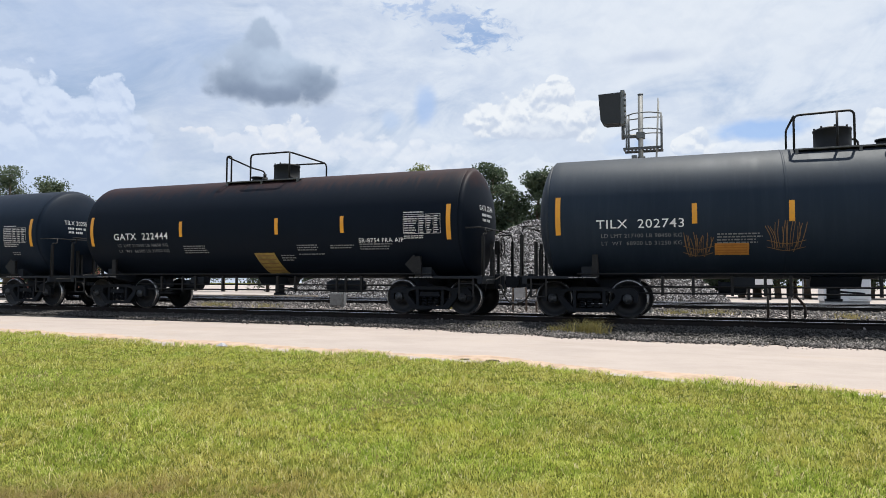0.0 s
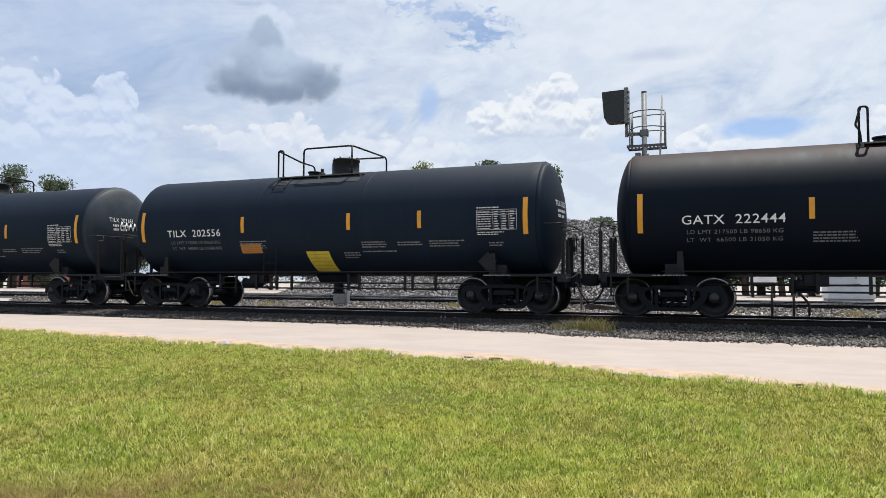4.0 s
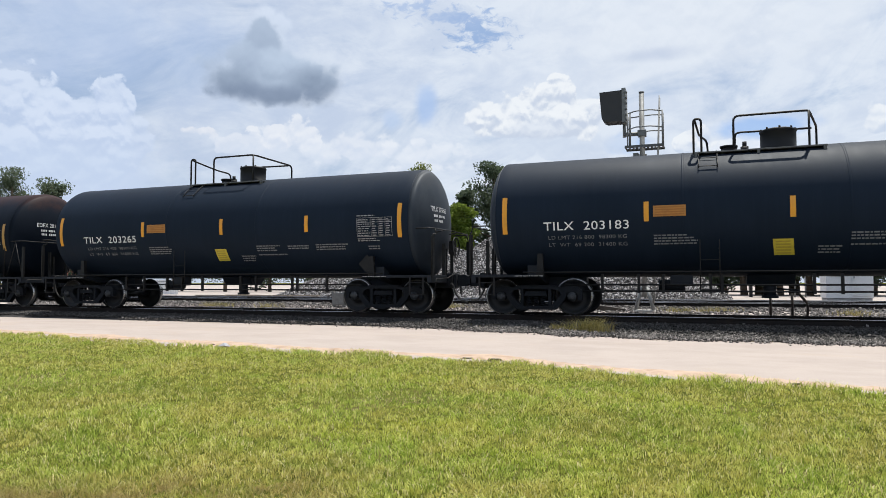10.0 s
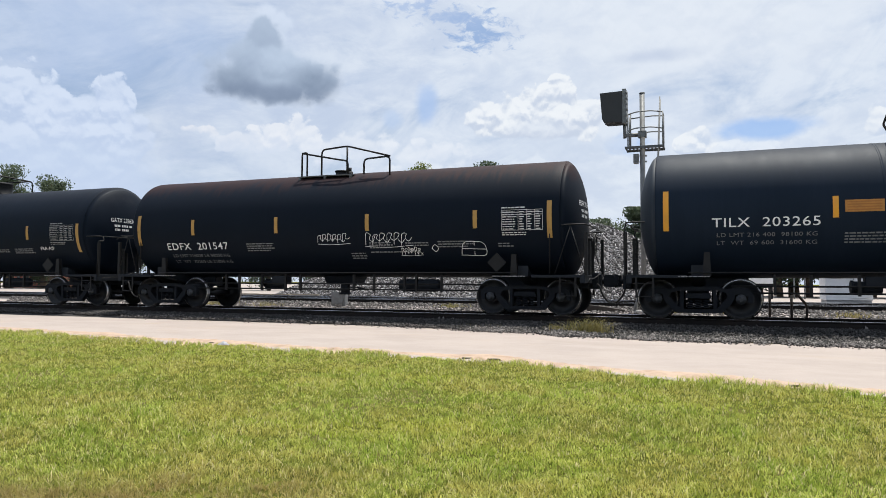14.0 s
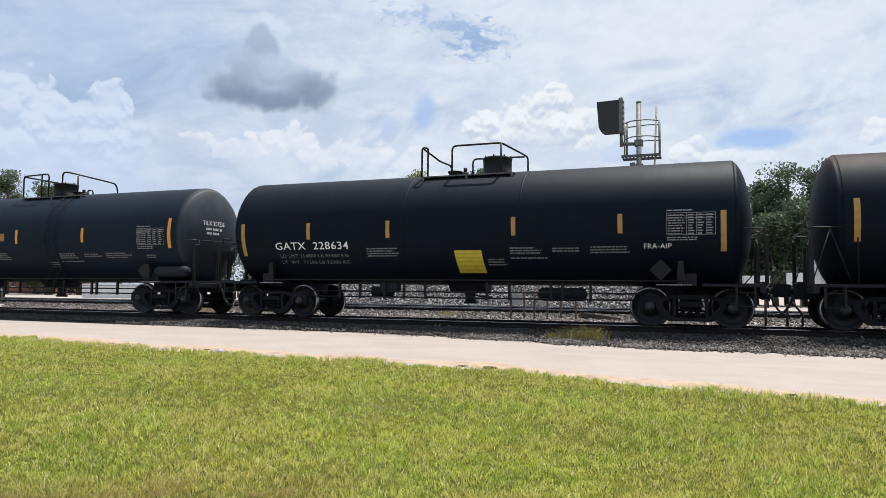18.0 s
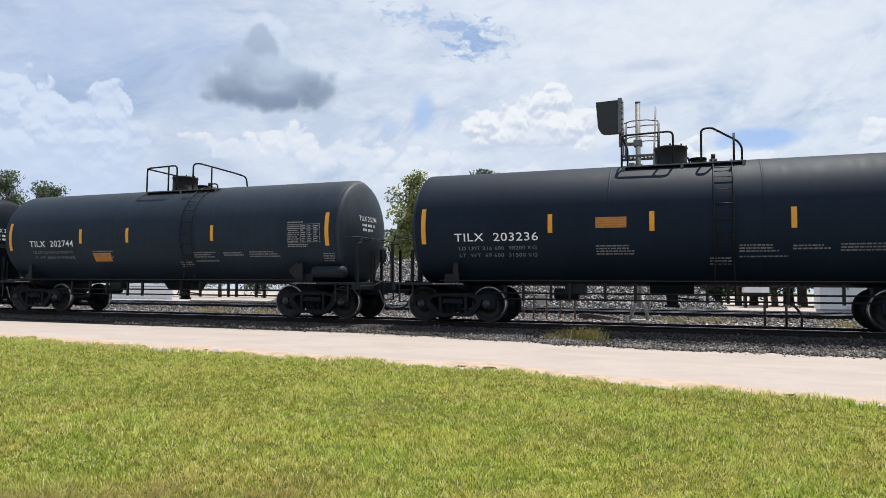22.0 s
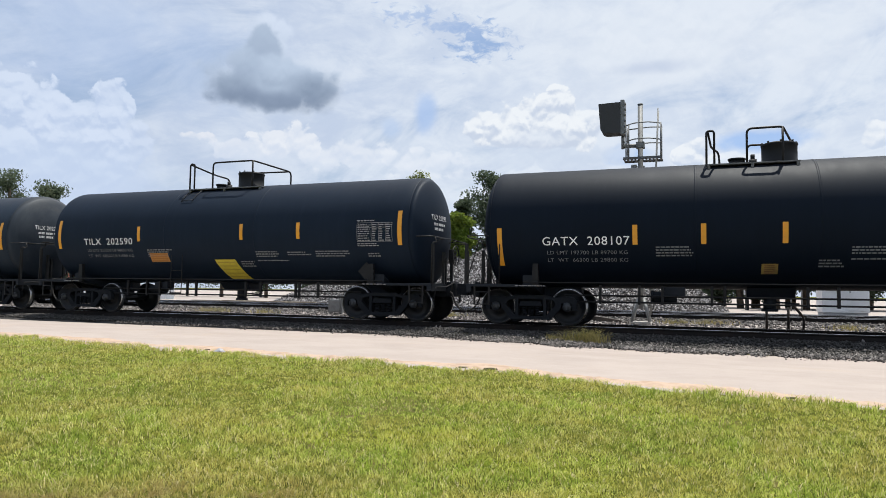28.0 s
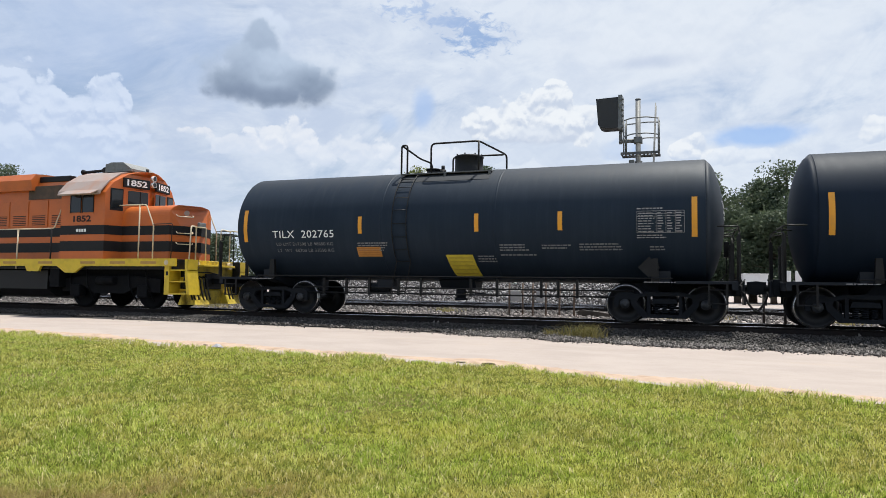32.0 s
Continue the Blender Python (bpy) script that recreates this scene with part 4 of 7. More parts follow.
def top_rails(x0, x1, style):
    """The rails of the top platform, as separate pipes (pts)."""
    top = 4.61
    if style == 3:
        return [[(x0, -0.75, 3.8), (x0, -0.75, top), (x0 + 0.17, -0.75, top), (x0 + 0.17, -0.75, 3.8)],
                [(x0 + 0.03, -0.75, top - 0.02), (x0 + 0.12, 0.3, top - 0.18), (x0 + 0.3, 0.75, top - 0.24), (x0 + 0.34, 0.75, 3.8)],
                [(x0 + 0.86, -0.75, 3.8), (x0 + 0.86, -0.75, top), (x1 - 0.35, -0.75, top), (x1 - 0.05, 0.45, top - 0.1), (x1, 0.75, top - 0.12), (x1, 0.75, 3.8)],
                [(x1 - 0.35, -0.75, 3.8), (x1 - 0.35, -0.75, top)],
                [(x0 + 0.95, 0.75, 3.8), (x0 + 0.95, 0.75, top - 0.08), (x1 - 0.1, 0.75, top - 0.1)]]
    if style == 1:
        return [[(x0, -0.75, 3.8), (x0, -0.75, top - 0.03), (x0 + 1.18, -0.75, top), (x0 + 1.18, -0.75, 3.8)],
                [(x0, 0.75, 3.8), (x0, 0.75, top - 0.06), (x0, -0.75, top - 0.05)],
                [(x0 + 0.85, -0.75, 3.8), (x0 + 0.85, -0.75, top - 0.01)],
                [(x0 + 1.25, 0.75, 3.8), (x0 + 1.25, 0.75, top - 0.36), (x0 + 1.52, 0.75, top - 0.36), (x0 + 1.54, 0.75, 3.8)],
                [(x0 + 1.8, -0.75, 3.8), (x0 + 1.8, -0.75, top), (x0 + 2.02, -0.75, top + 0.02), (x1 - 0.12, 0.1, top - 0.16), (x1, 0.6, top - 0.22), (x1, 0.75, 3.8)],
                [(x1 - 0.25, -0.75, 3.8), (x1 - 0.25, -0.75, top - 0.14)]]
    return [[(-1.05, -0.75, 3.8), (-1.05, -0.75, 4.5), (-0.88, -0.75, 4.52), (-0.88, -0.75, 3.8)],
            [(-1.05, -0.75, 4.5), (0.2, -0.75, 4.24), (0.44, -0.75, 4.2), (0.46, -0.75, 3.8)],
            [(-0.4, -0.75, 3.8), (-0.4, -0.75, 4.56), (0.42, -0.75, 4.62), (1.75, -0.75, 4.26)],
            [(0.42, -0.75, 3.8), (0.42, -0.75, 4.62)],
            [(0.95, -0.75, 3.8), (0.95, -0.75, 4.22), (1.74, -0.75, 4.26), (1.74, -0.75, 3.72)]]


# reporting mark, centre at 0 s, half shell, paint, number box (x, z), weights, amber strips (short), strip top, long strip top,
# yellow sheet (x, width, top, height, slant), orange sheet (x, z), platform (x0, x1, dome x, valve x), rail style, extras
CARS = [
    ("TILX 202743", 2.79, 6.2, "tank_a", (-5.06, -3.13, 2.19), "LD LMT 217100 LB 98450 KG|LT  WT  68900 LB 31250 KG", (-2.91, -0.97, 2.17), 2.61, 2.86, None, (-2.5, 1.6), (-0.82, 1.75, 0.05, 1.2), 1, "scrawl"),
    ("GATX 222444", -11.91, 6.2, "tank_b", (-5.06, -2.97, 2.19), "LD LMT 217500 LB 98650 KG|LT  WT  66500 LB 31050 KG", (-2.48, 0.85, 2.92), 2.60, 2.82, (-0.02, 0.68, 1.65, 0.58, 0.13), None, (-1.45, 1.11, 0.18, -0.75), 3, "fra"),
    ("TILX 202556", -26.51, 6.2, "tank_c", (-5.02, -3.09, 2.19), "LD LMT 217500 LB 98650 KG|LT  WT  68500 LB 31000 KG", (-2.31, 1.11, 3.17), 2.62, 2.86, (-0.33, 0.72, 1.62, 0.55, 0.04), (-2.46, 1.72), (-1.63, 1.15, 0.2, -0.75), 3, "head"),
    ("TILX 203183", -41.21, 6.2, "tank_c", (-5.0, -3.02, 2.14), "LD LMT 216 800  98300 KG|LT  WT  69 200  31400 KG", (-2.63, 0.36, 2.8), 2.64, 2.88, (-0.03, 0.4, 1.74, 0.34, 0.04), (-2.48, 2.42), (-1.6, 1.15, 0.25, -0.7), 3, "scribble"),
    ("TILX 203265", -55.96, 6.2, "tank_c", (-5.0, -2.88, 2.14), "LD LMT 216 400  98100 KG|LT  WT  69 600  31600 KG", (-2.6, 0.31, 3.16), 2.64, 2.88, (-0.01, 0.4, 1.78, 0.34, 0.0), (-2.43, 2.43), (-1.45, 1.2, 0.3, -0.55), 3, "head"),
    ("EDFX 201547", -70.88, 6.55, "tank_b", (-5.3, -3.1, 1.83), "LD LMT 216000 LB 98000 KG|LT  WT  70200 LB 31800 KG", (-4.28, -1.4, 1.44, 4.44), 2.60, 2.78, None, None, (-1.15, 0.6, None, -0.05), 2, "tags"),
    ("GATX 228634", -86.05, 6.55, "tank_d", (-5.26, -2.98, 1.97), "LD LMT 214800 LB 97400 KG|LT  WT  71200 LB 32300 KG", (-4.18, -1.8, 1.57, 4.1), 2.59, 2.61, (0.0, 0.72, 1.80, 0.56, 0.03), None, (-1.15, 1.4, 0.74, -0.35), 3, "fra"),
    ("TILX 203236", -100.97, 6.2, "tank_c", (-5.13, -3.0, 2.12), "LD LMT 216 600  98200 KG|LT  WT  69 600  31500 KG", (-2.7, -0.37, 2.52), 2.64, 2.87, None, (-1.63, 2.41), (-1.1, 1.65, 0.0, 0.75), 1, "head"),
    ("TILX 202744", -115.71, 6.2, "tank_a", (-5.09, -3.2, 2.18), "LD LMT 217500 LB 98650 KG|LT  WT  68400 LB 31050 KG", (-2.88, -0.99, 2.17), 2.62, 2.88, None, (-2.44, 1.74), (-1.0, 1.75, -0.15, 0.7), 1, "airtank"),
    ("GATX 208107", -130.4, 6.35, "tank_d", (-5.05, -3.02, 2.03), "LD LMT 197700 LB 89700 KG|LT  WT  66300 LB 29800 KG", (-2.9, -1.43, 0.2, 3.2), 2.38, 2.36, (-0.25, 0.33, 1.5, 0.22, 0.0), None, (-1.35, 0.6, 0.25, -0.55), 3, "dot"),
    ("TILX 202590", -145.15, 6.2, "tank_c", (-4.93, -2.97, 2.19), "LD LMT 217500 LB 98650 KG|LT  WT  68300 LB 31000 KG", (-2.72, 1.02, 2.9), 2.63, 2.88, (-0.05, 0.73, 1.63, 0.56, 0.2), (-2.39, 1.70), (-1.5, 1.15, 0.22, -0.75), 3, "head"),
    ("TILX 202765", -159.76, 6.2, "tank_a", (-5.07, -3.14, 2.18), "LD LMT 217500 LB 98650 KG|LT  WT  68200 LB 31050 KG", (-2.35, 0.88, 2.96), 2.62, 2.88, (0.0, 0.72, 1.61, 0.54, 0.1), (-2.49, 1.70), (-1.5, 1.04, 0.18, -0.75), 3, "head"),
]
ROLLING = []        # (thing, x at 0 s)
SPINNING = []       # (wheel set, its x, wheel radius, its height)


def tank_car(spec):
    mark, cx, half, paint, num, weights, strips, ztop, zlong, yel, orange, plat, style, extra = spec
    rnd = random.Random(mark)
    long_car = half > 6.4
    look_of = {"tank_a": "dusty black", "tank_b": "black, rust-topped", "tank_c": "glossy black", "tank_d": "deep black"}[paint]
    car = empty("tank_car", pose(cx, TRACK_Y, RAIL_Z),
                "%s railway tank car numbered %s with amber strips" % (look_of, mark[5:]), "tank car", "tank cars of the freight train")
    ROLLING.append((car, cx))
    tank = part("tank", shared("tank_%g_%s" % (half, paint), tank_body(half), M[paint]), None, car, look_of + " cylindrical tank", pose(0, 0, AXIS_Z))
    face = "head_dust_glow" if paint == "tank_a" or mark[-3:] in ("236", "183", "265") else paint
    for turn in (0, 180):
        part("tank_head", shared("head_" + face, tank_head, M[face]), None, tank, "dished tank end", pose(0, 0, 0, 0, 0, turn) @ pose(half, 0, 0))
    for x in ((plat[0] - 0.25, plat[1] + 0.3) if paint != "tank_b" else ()):
        part("jacket_band", shared("ring_" + paint, ring, M[paint]), None, tank, "", pose(x, 0, 0))
    ext = 0.3 if long_car else 0.12 if half > 6.3 else 0.0
    # running gear
    for s in (-1, 1):
        tx = s * (5.3 + ext)
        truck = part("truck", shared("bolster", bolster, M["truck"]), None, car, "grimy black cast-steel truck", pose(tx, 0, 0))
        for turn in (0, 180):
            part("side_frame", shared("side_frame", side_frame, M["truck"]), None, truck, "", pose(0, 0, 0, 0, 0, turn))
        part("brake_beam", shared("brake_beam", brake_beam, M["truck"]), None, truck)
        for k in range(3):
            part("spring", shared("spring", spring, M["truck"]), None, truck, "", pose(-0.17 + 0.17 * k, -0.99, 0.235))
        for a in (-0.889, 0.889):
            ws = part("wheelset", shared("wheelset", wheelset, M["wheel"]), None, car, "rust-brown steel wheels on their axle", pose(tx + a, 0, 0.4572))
            for e in (-1, 1):
                part("wheel_tread", shared("tread%d" % e, lambda bm: tread(bm, e), M["tread"]), None, ws, "bright polished tread")
                part("bearing_cap", shared("bearing%d" % e, lambda bm: bearing(bm, e), M["bearing"]), None, ws)
            SPINNING.append((ws, tx + a, 0.4572))
        turn = pose(s * ext, 0, 0) @ pose(0, 0, 0, 0, 0, 0 if s > 0 else 180)
        sill = part("end_sill", shared("end_sill", end_sill, M["frame"]), None, car, "", turn)
        for e in (-1, 1):
            part("saddle", shared("saddle%d" % e, lambda bm: saddle(bm, e), M["rail_black"]), None, sill)
        cp = part("coupler", shared("coupler", coupler, M["truck"]), None, car, "grimy cast-steel coupler", turn)
        part("air_hose", shared("air_hose", air_hose, M["black_mark"]), None, cp, "black rubber hose")
        part("cut_lever", shared("cut_lever", cut_lever, M["rail_black"]), None, cp)
        if extra in ("dot", "tags"):
            part("end_rail", shared("crossing_rail", crossing_rail, M["rail_black"]), None, car, "black pipe hand rail with sloping braces", turn)
        else:
            for e in (-1, 1):
                part("end_rail", shared("grab_bar%d" % e, lambda bm: grab_bar(bm, e), M["rail_black"]), None, car, "black level grab bar", turn)
        for y, k in ((-1.4, 1.0), (-0.34, 0.86), (-0.2, 0.72), (0.3, 0.9), (1.4, 1.0)):
            part("end_post", shared("end_post", end_post, M["rail_black"]), None, car, "", turn @ pose(0.1 * (abs(y) > 1), y, 0.98 * (1 - k)) @ Matrix.Diagonal((1, 1, k, 1)))
        part("end_ladder", shared("end_ladder", end_ladder, M["rail_black"]), None, car, "", turn)
        part("end_ladder", shared("end_ladder_far", lambda bm: end_ladder(bm, 1), M["rail_black"]), None, car, "", turn)
        if s > 0:
            part("brake_wheel", shared("brake_wheel", brake_wheel, M["rail_black"]), None, car, "", turn)
    part("flank_rail", shared("safety_rail", safety_rail, M["rail_black"]), None, car)
    part("brake_pipe", shared("low_pipes", low_pipes, M["rail_black"]), None, car)
    for x in (-3.6, -2.9, -2.2, -1.4, -0.9, 0.7, 1.3, 2.4, 2.7, 3.4):
        part("pipe_hanger", shared("hanger", hanger, M["rail_black"]), None, car, "", pose(x + rnd.uniform(-0.15, 0.15), 0, 0))
    part("outlet_valve", shared("outlet", outlet, M["frame"]), None, car)
    part("brake_cylinder", shared("brake_box", brake_box, M["frame"]), None, car, "", pose(-2.0 + rnd.uniform(-0.4, 0.4), 0, 0))
    if extra in ("airtank", "tags", "fra") or mark[-3:] == "236":
        x, z, y = (5.95, 1.27, -1.28) if extra == "airtank" or mark[-3:] == "236" else (2.6, 0.72, -0.6)
        part("air_reservoir", shared("air_tank", air_tank, M["frame"]), None, car, "black round-ended air reservoir", pose(x, y, z) @ Matrix.Diagonal((0.84 if extra == "airtank" else 1.0, 1, 1, 1)))
    part("placard_holder", shared("valve_plate", valve_plate, M["rail_black"]), None, car, "", pose(4.98, -1.40, 1.3))
    # top platform
    x0, x1, dx, vx = plat
    top = part("top_platform", shared("walk%g_%g" % (x0, x1), walk_plate(x0, x1), M["grating"]), None, car, "grey grating walkway on the crown")
    lx = x0 + 0.3 if style != 1 else x1 - 0.5
    if mark[-3:] in ("236", "744", "765"):
        part("side_ladder", shared("side_ladder", side_ladder, M["rail_black"]), None, car, "black ladder up the tank's flank", pose(lx, 0, 0))
    elif mark[:4] == "TILX":
        part("side_ladder", shared("crown_ladder", crown_ladder, M["rail_black"]), None, car, "short black ladder below the platform", pose(lx, 0, 0))
        part("ladder_stile", shared("ladder_stile", ladder_stile, M["rail_black"]), None, car, "", pose(lx, 0, 0))
    if mark[-3:] in ("556", "765"):
        part("crown_pad", shared("pad%g_%g" % (x0, x1), saddle_plate(x0, x1), M["crown_pad"]), None, car, "grey skid-proof pad")
    if dx is not None:
        part("manway_dome", shared("dome", dome, M["dome_grey"]), None, car, "black bolted manway dome", pose(dx, 0, 0))
    part("valve_fittings", shared("valves", valve_group, M["dome_grey"]), None, car, "", pose(vx, 0, 0))
    for i, pts in enumerate(top_rails(x0, x1, style)):
        part("guard_rail", shared("top%g_%g_%d_%d" % (x0, x1, style, i), lambda bm, pts=pts: tube(bm, pts, 0.026, 7, 0.13), M["rail_black"]), None, top, "black pipe rail")
    # markings
    def mark_part(name, fill, material, label=""):
        bm = bmesh.new()
        fill(bm)
        return part(name, bm, M[material], tank, label, pose(0, 0, -AXIS_Z))

    for x in strips:
        mark_part("reflective_strip", lambda bm: sheet(bm, x - 0.055, x + 0.055, ztop - 0.45, ztop), "amber_dull" if long_car else "amber", "amber reflective strip")
    for x in (-half + 0.24, half - 0.24):
        mark_part("reflective_strip", lambda bm: sheet(bm, x - 0.06, x + 0.06, zlong - 0.9, zlong), "amber_dull" if long_car else "amber", "tall amber reflective strip")
    nx0, nx1, nz = num
    text = part("number_lettering", letters(mark.replace(" ", "  "), nx0, nx1, nz - 0.10, nz + 0.10, lambda x, z: skin(x, z, 0.008)), M["white_paint"], tank, "white painted reporting mark", pose(0, 0, -AXIS_Z))
    tagged(text, kind="stuff")
    for i, line in enumerate(weights.split("|")):
        z = nz - 0.31 - 0.17 * i
        tagged(part("weight_lettering", letters(line, nx0 + 0.1, nx1 - 0.05, z, z + 0.085, lambda x, z: skin(x, z, 0.008)), M["faint_paint"], tank, "faded white weight lettering", pose(0, 0, -AXIS_Z)), kind="stuff")
    k = -2.45 if orange is None or orange[1] < 2 else orange[0]
    for x, z, w, rows in ((k, 1.95 if orange and orange[1] < 2 else 1.9, 0.95, 4), (1.45, 1.87, 0.8, 3), (2.5, 1.85, 0.75, 2), (3.4, 1.87, 1.05, 3), (1.45, 1.63, 1.1, 1), (0.85, 1.6, 0.5, 3), (5.78 if extra == "airtank" else 5.0, 1.8, 0.4, 4 if extra == "airtank" else 2))[:6 if extra == "fra" else 7]:
        mark_part("stencil_block", lambda bm: bars(bm, rnd, x, x + w, z - 0.062 * rows, z, rows, fill=0.5), "faint_paint", "small faded stencilled lines")["kind"] = "stuff"
    tx = 4.72 if not long_car else 5.12
    tz = 1.62 if extra == "dot" else 2.02 if mark[-3:] in ("265", "183") else 2.08

    def table(bm):
        for z in (tz, tz + 0.37, tz + 0.43, tz + 0.49):
            sheet(bm, tx, tx + 1.03, z, z + 0.010)
        for x in (tx, tx + 0.42, tx + 0.63, tx + 0.83, tx + 1.02):
            sheet(bm, x, x + 0.009, tz, tz + 0.49)
        for i in range(8):
            z = tz + 0.018 + i * 0.059
            bars(bm, rnd, tx + 0.03, tx + 0.40, z, z + 0.03, 1, fill=0.8)
            for k in range(3):
                x = tx + 0.455 + k * 0.2
                sheet(bm, x, x + rnd.uniform(0.07, 0.13), z + 0.002, z + 0.028)
        bars(bm, rnd, tx, tx + 0.6, tz + 0.53, tz + 0.58, 1)
        bars(bm, rnd, tx, tx + 0.7, tz - 0.13, tz - 0.03, 2, fill=0.45)
    mark_part("qualification_table", table, "table_bright" if mark[-3:] in ("444", "183", "547", "556") else "table_paint", "white stencilled qualification table")["kind"] = "stuff"
    if yel:
        yx, yw, yz, yh, sl = yel
        sh = mark_part("yellow_panel", lambda bm: sheet(bm, yx, yx + yw, yz - yh, yz, sl, 0.007), "yellow_faded" if mark[-3:] in ("444", "107") else "yellow_sheet", "yellow printed notice sheet")
        bm = bmesh.new()
        for i in range(5):
            z = yz - yh * (0.12 + 0.18 * i)
            sheet(bm, yx + 0.05 + sl * (yz - z) / yh, yx + yw - 0.06 + sl * (yz - z) / yh, z - 0.03, z, 0, 0.011)
        tagged(part("panel_lines", bm, M["rust_mark" if mark[-3:] in ("444", "107") else "ochre_mark"], sh), kind="stuff")
    if orange:
        ox, oz = orange
        sh = mark_part("orange_panel", lambda bm: sheet(bm, ox, ox + 0.7, oz - 0.13, oz + 0.12, 0.0, 0.007), "orange_sheet", "orange printed notice sheet")
        bm = bmesh.new()
        for i in range(4):
            z = oz + 0.09 - 0.055 * i
            sheet(bm, ox + 0.04, ox + 0.66, z - 0.022, z, 0, 0.011)
        tagged(part("panel_lines", bm, M["umber_mark"], sh), kind="stuff")
    # mark on the head
    hm = letters(mark, -0.72, 0.2, 2.72, 2.86, lambda y, z: on_head(half, y, z))
    tagged(part("head_lettering", hm, M["white_paint"], tank, "white reporting mark on the tank head", pose(0, 0, -AXIS_Z)), kind="stuff")
    bm = bmesh.new()
    for z, words in ((2.57, ((-0.6, -0.38), (-0.33, -0.08), (-0.03, 0.08))), (2.44, ((-0.58, -0.38), (-0.32, -0.05)))):
        for a, b in words:
            for k in range(4):
                y0, y1 = a + (b - a) * k / 4, a + (b - a) * (k + 0.72) / 4
                bm.faces.new([bm.verts.new(on_head(half, y, zz)) for y, zz in ((y0, z), (y1, z), (y1, z + 0.07), (y0, z + 0.07))])
    tagged(part("stencil_block", bm, M["white_paint"], tank, "", pose(0, 0, -AXIS_Z)), kind="stuff")
    bm = bmesh.new()
    for s in (-1, 1):
        bars(bm, rnd, s * 5.3 - 0.42, s * 5.3 + 0.42, 0.945, 0.98, 1, lambda b, a, c, z0, z1: b.faces.new([b.verts.new(p) for p in ((a, -1.455, z0), (c, -1.455, z0), (c, -1.455, z1), (a, -1.455, z1))]))
    tagged(part("sill_stencil", bm, M["table_paint"], car, "small white stencil on the side sill"), kind="stuff")

    def stroke(pts, w, material, name, label):
        bm = bmesh.new()
        pts = bend([Vector((x, 0, z)) for x, z in pts], 0.3, 5)
        for a, b in zip(pts, pts[1:]):
            d = (b - a)
            if d.length < 1e-4:
                continue
            d.normalize()
            k = Vector((-d.z, 0, d.x)) * w / 2
            vs = [bm.verts.new(skin(p.x, p.z, 0.009)) for p in (a - k - d * w / 3, b - k + d * w / 3, b + k + d * w / 3, a + k - d * w / 3)]
            bm.faces.new(vs)
        return part(name, bm, M[material], tank, label, pose(0, 0, -AXIS_Z))

    if extra == "fra":
        t, a, b, z = ("SR-8754 FRA AIP", 3.4, 4.7, 1.88) if "222444" in mark else ("FRA-AIP", 4.62, 5.22, 1.79)
        tagged(part("approval_lettering", letters(t, a, b, z, z + 0.11, lambda x, z: skin(x, z, 0.008)), M["white_paint"], tank, "white stencilled approval lettering", pose(0, 0, -AXIS_Z)), kind="stuff")
    if extra == "dot":
        for t, a, b, z in (("SR 13450 DOT-SP 21134", 3.32, 5.1, 2.25), ("SR 13449", 3.32, 4.0, 2.11), ("FRA AIP", 3.4, 3.95, 1.99)):
            tagged(part("approval_lettering", letters(t, a, b, z, z + 0.09, lambda x, z: skin(x, z, 0.008)), M["white_paint"], tank, "white stencilled approval lettering", pose(0, 0, -AXIS_Z)), kind="stuff")
    if extra == "scrawl":
        for gx, gw, lo, hi in ((-3.2, 0.72, 1.42, 1.98), (-1.5, 0.85, 1.52, 2.2)):
            for k in range(15):
                f = k / 14
                x = gx + gw * (0.12 + 0.76 * f)
                fan = gw * 0.14 * (f - 0.5)
                z0, z1 = lo + rnd.uniform(0, 0.12), hi - rnd.uniform(0, 0.16)
                stroke([(x - fan, z0), (x + rnd.uniform(-0.05, 0.05), (z0 + z1) / 2), (x + fan + rnd.uniform(-0.04, 0.04), z1)], 0.013, "rust_mark", "graffiti_stroke", "rust-coloured graffiti stroke")
            for z in (lo + 0.06, lo + 0.2):
                stroke([(gx + 0.05, z + 0.05), (gx + gw / 2, z - 0.05), (gx + gw - 0.05, z + 0.04)], 0.013, "rust_mark", "graffiti_stroke", "rust-coloured graffiti stroke")
    if extra == "tags":
        for gx, gw, gz, hh in ((-0.1, 1.0, 1.98, 0.15), (1.35, 1.35, 1.95, 0.2), (2.35, 0.6, 1.62, 0.11)):
            for k in range(6):
                a = gx + gw * k / 6.5
                q = gw / 6
                up, dn = rnd.uniform(0.5, 1.0) * hh, rnd.uniform(0.5, 1.0) * hh
                pts = [(a, gz - dn), (a + q * 0.2, gz + up), (a + q * 0.9, gz + up * rnd.uniform(0.5, 1)), (a + q * 0.5, gz), (a + q, gz - dn * rnd.uniform(0.3, 1)), (a + q * 1.4, gz + rnd.uniform(-0.4, 0.6) * hh)]
                stroke(pts, 0.012, "white_paint", "graffiti_stroke", "white looping graffiti stroke")
            stroke([(gx - 0.02, gz - hh), (gx + gw / 2, gz - hh * 1.2), (gx + gw, gz - hh * 0.95)], 0.01, "white_paint", "graffiti_stroke", "white looping graffiti stroke")
        for pts in ([(3.22, 1.68), (3.32, 1.79), (3.42, 1.68), (3.32, 1.57), (3.22, 1.68)], [(4.0, 1.5), (4.08, 1.84), (4.66, 1.82), (4.7, 1.48), (4.0, 1.5)], [(4.05, 1.66), (4.66, 1.64)], [(4.35, 1.5), (4.38, 1.82)]):
            stroke(pts, 0.014, "white_paint", "graffiti_stroke", "white drawn outline")
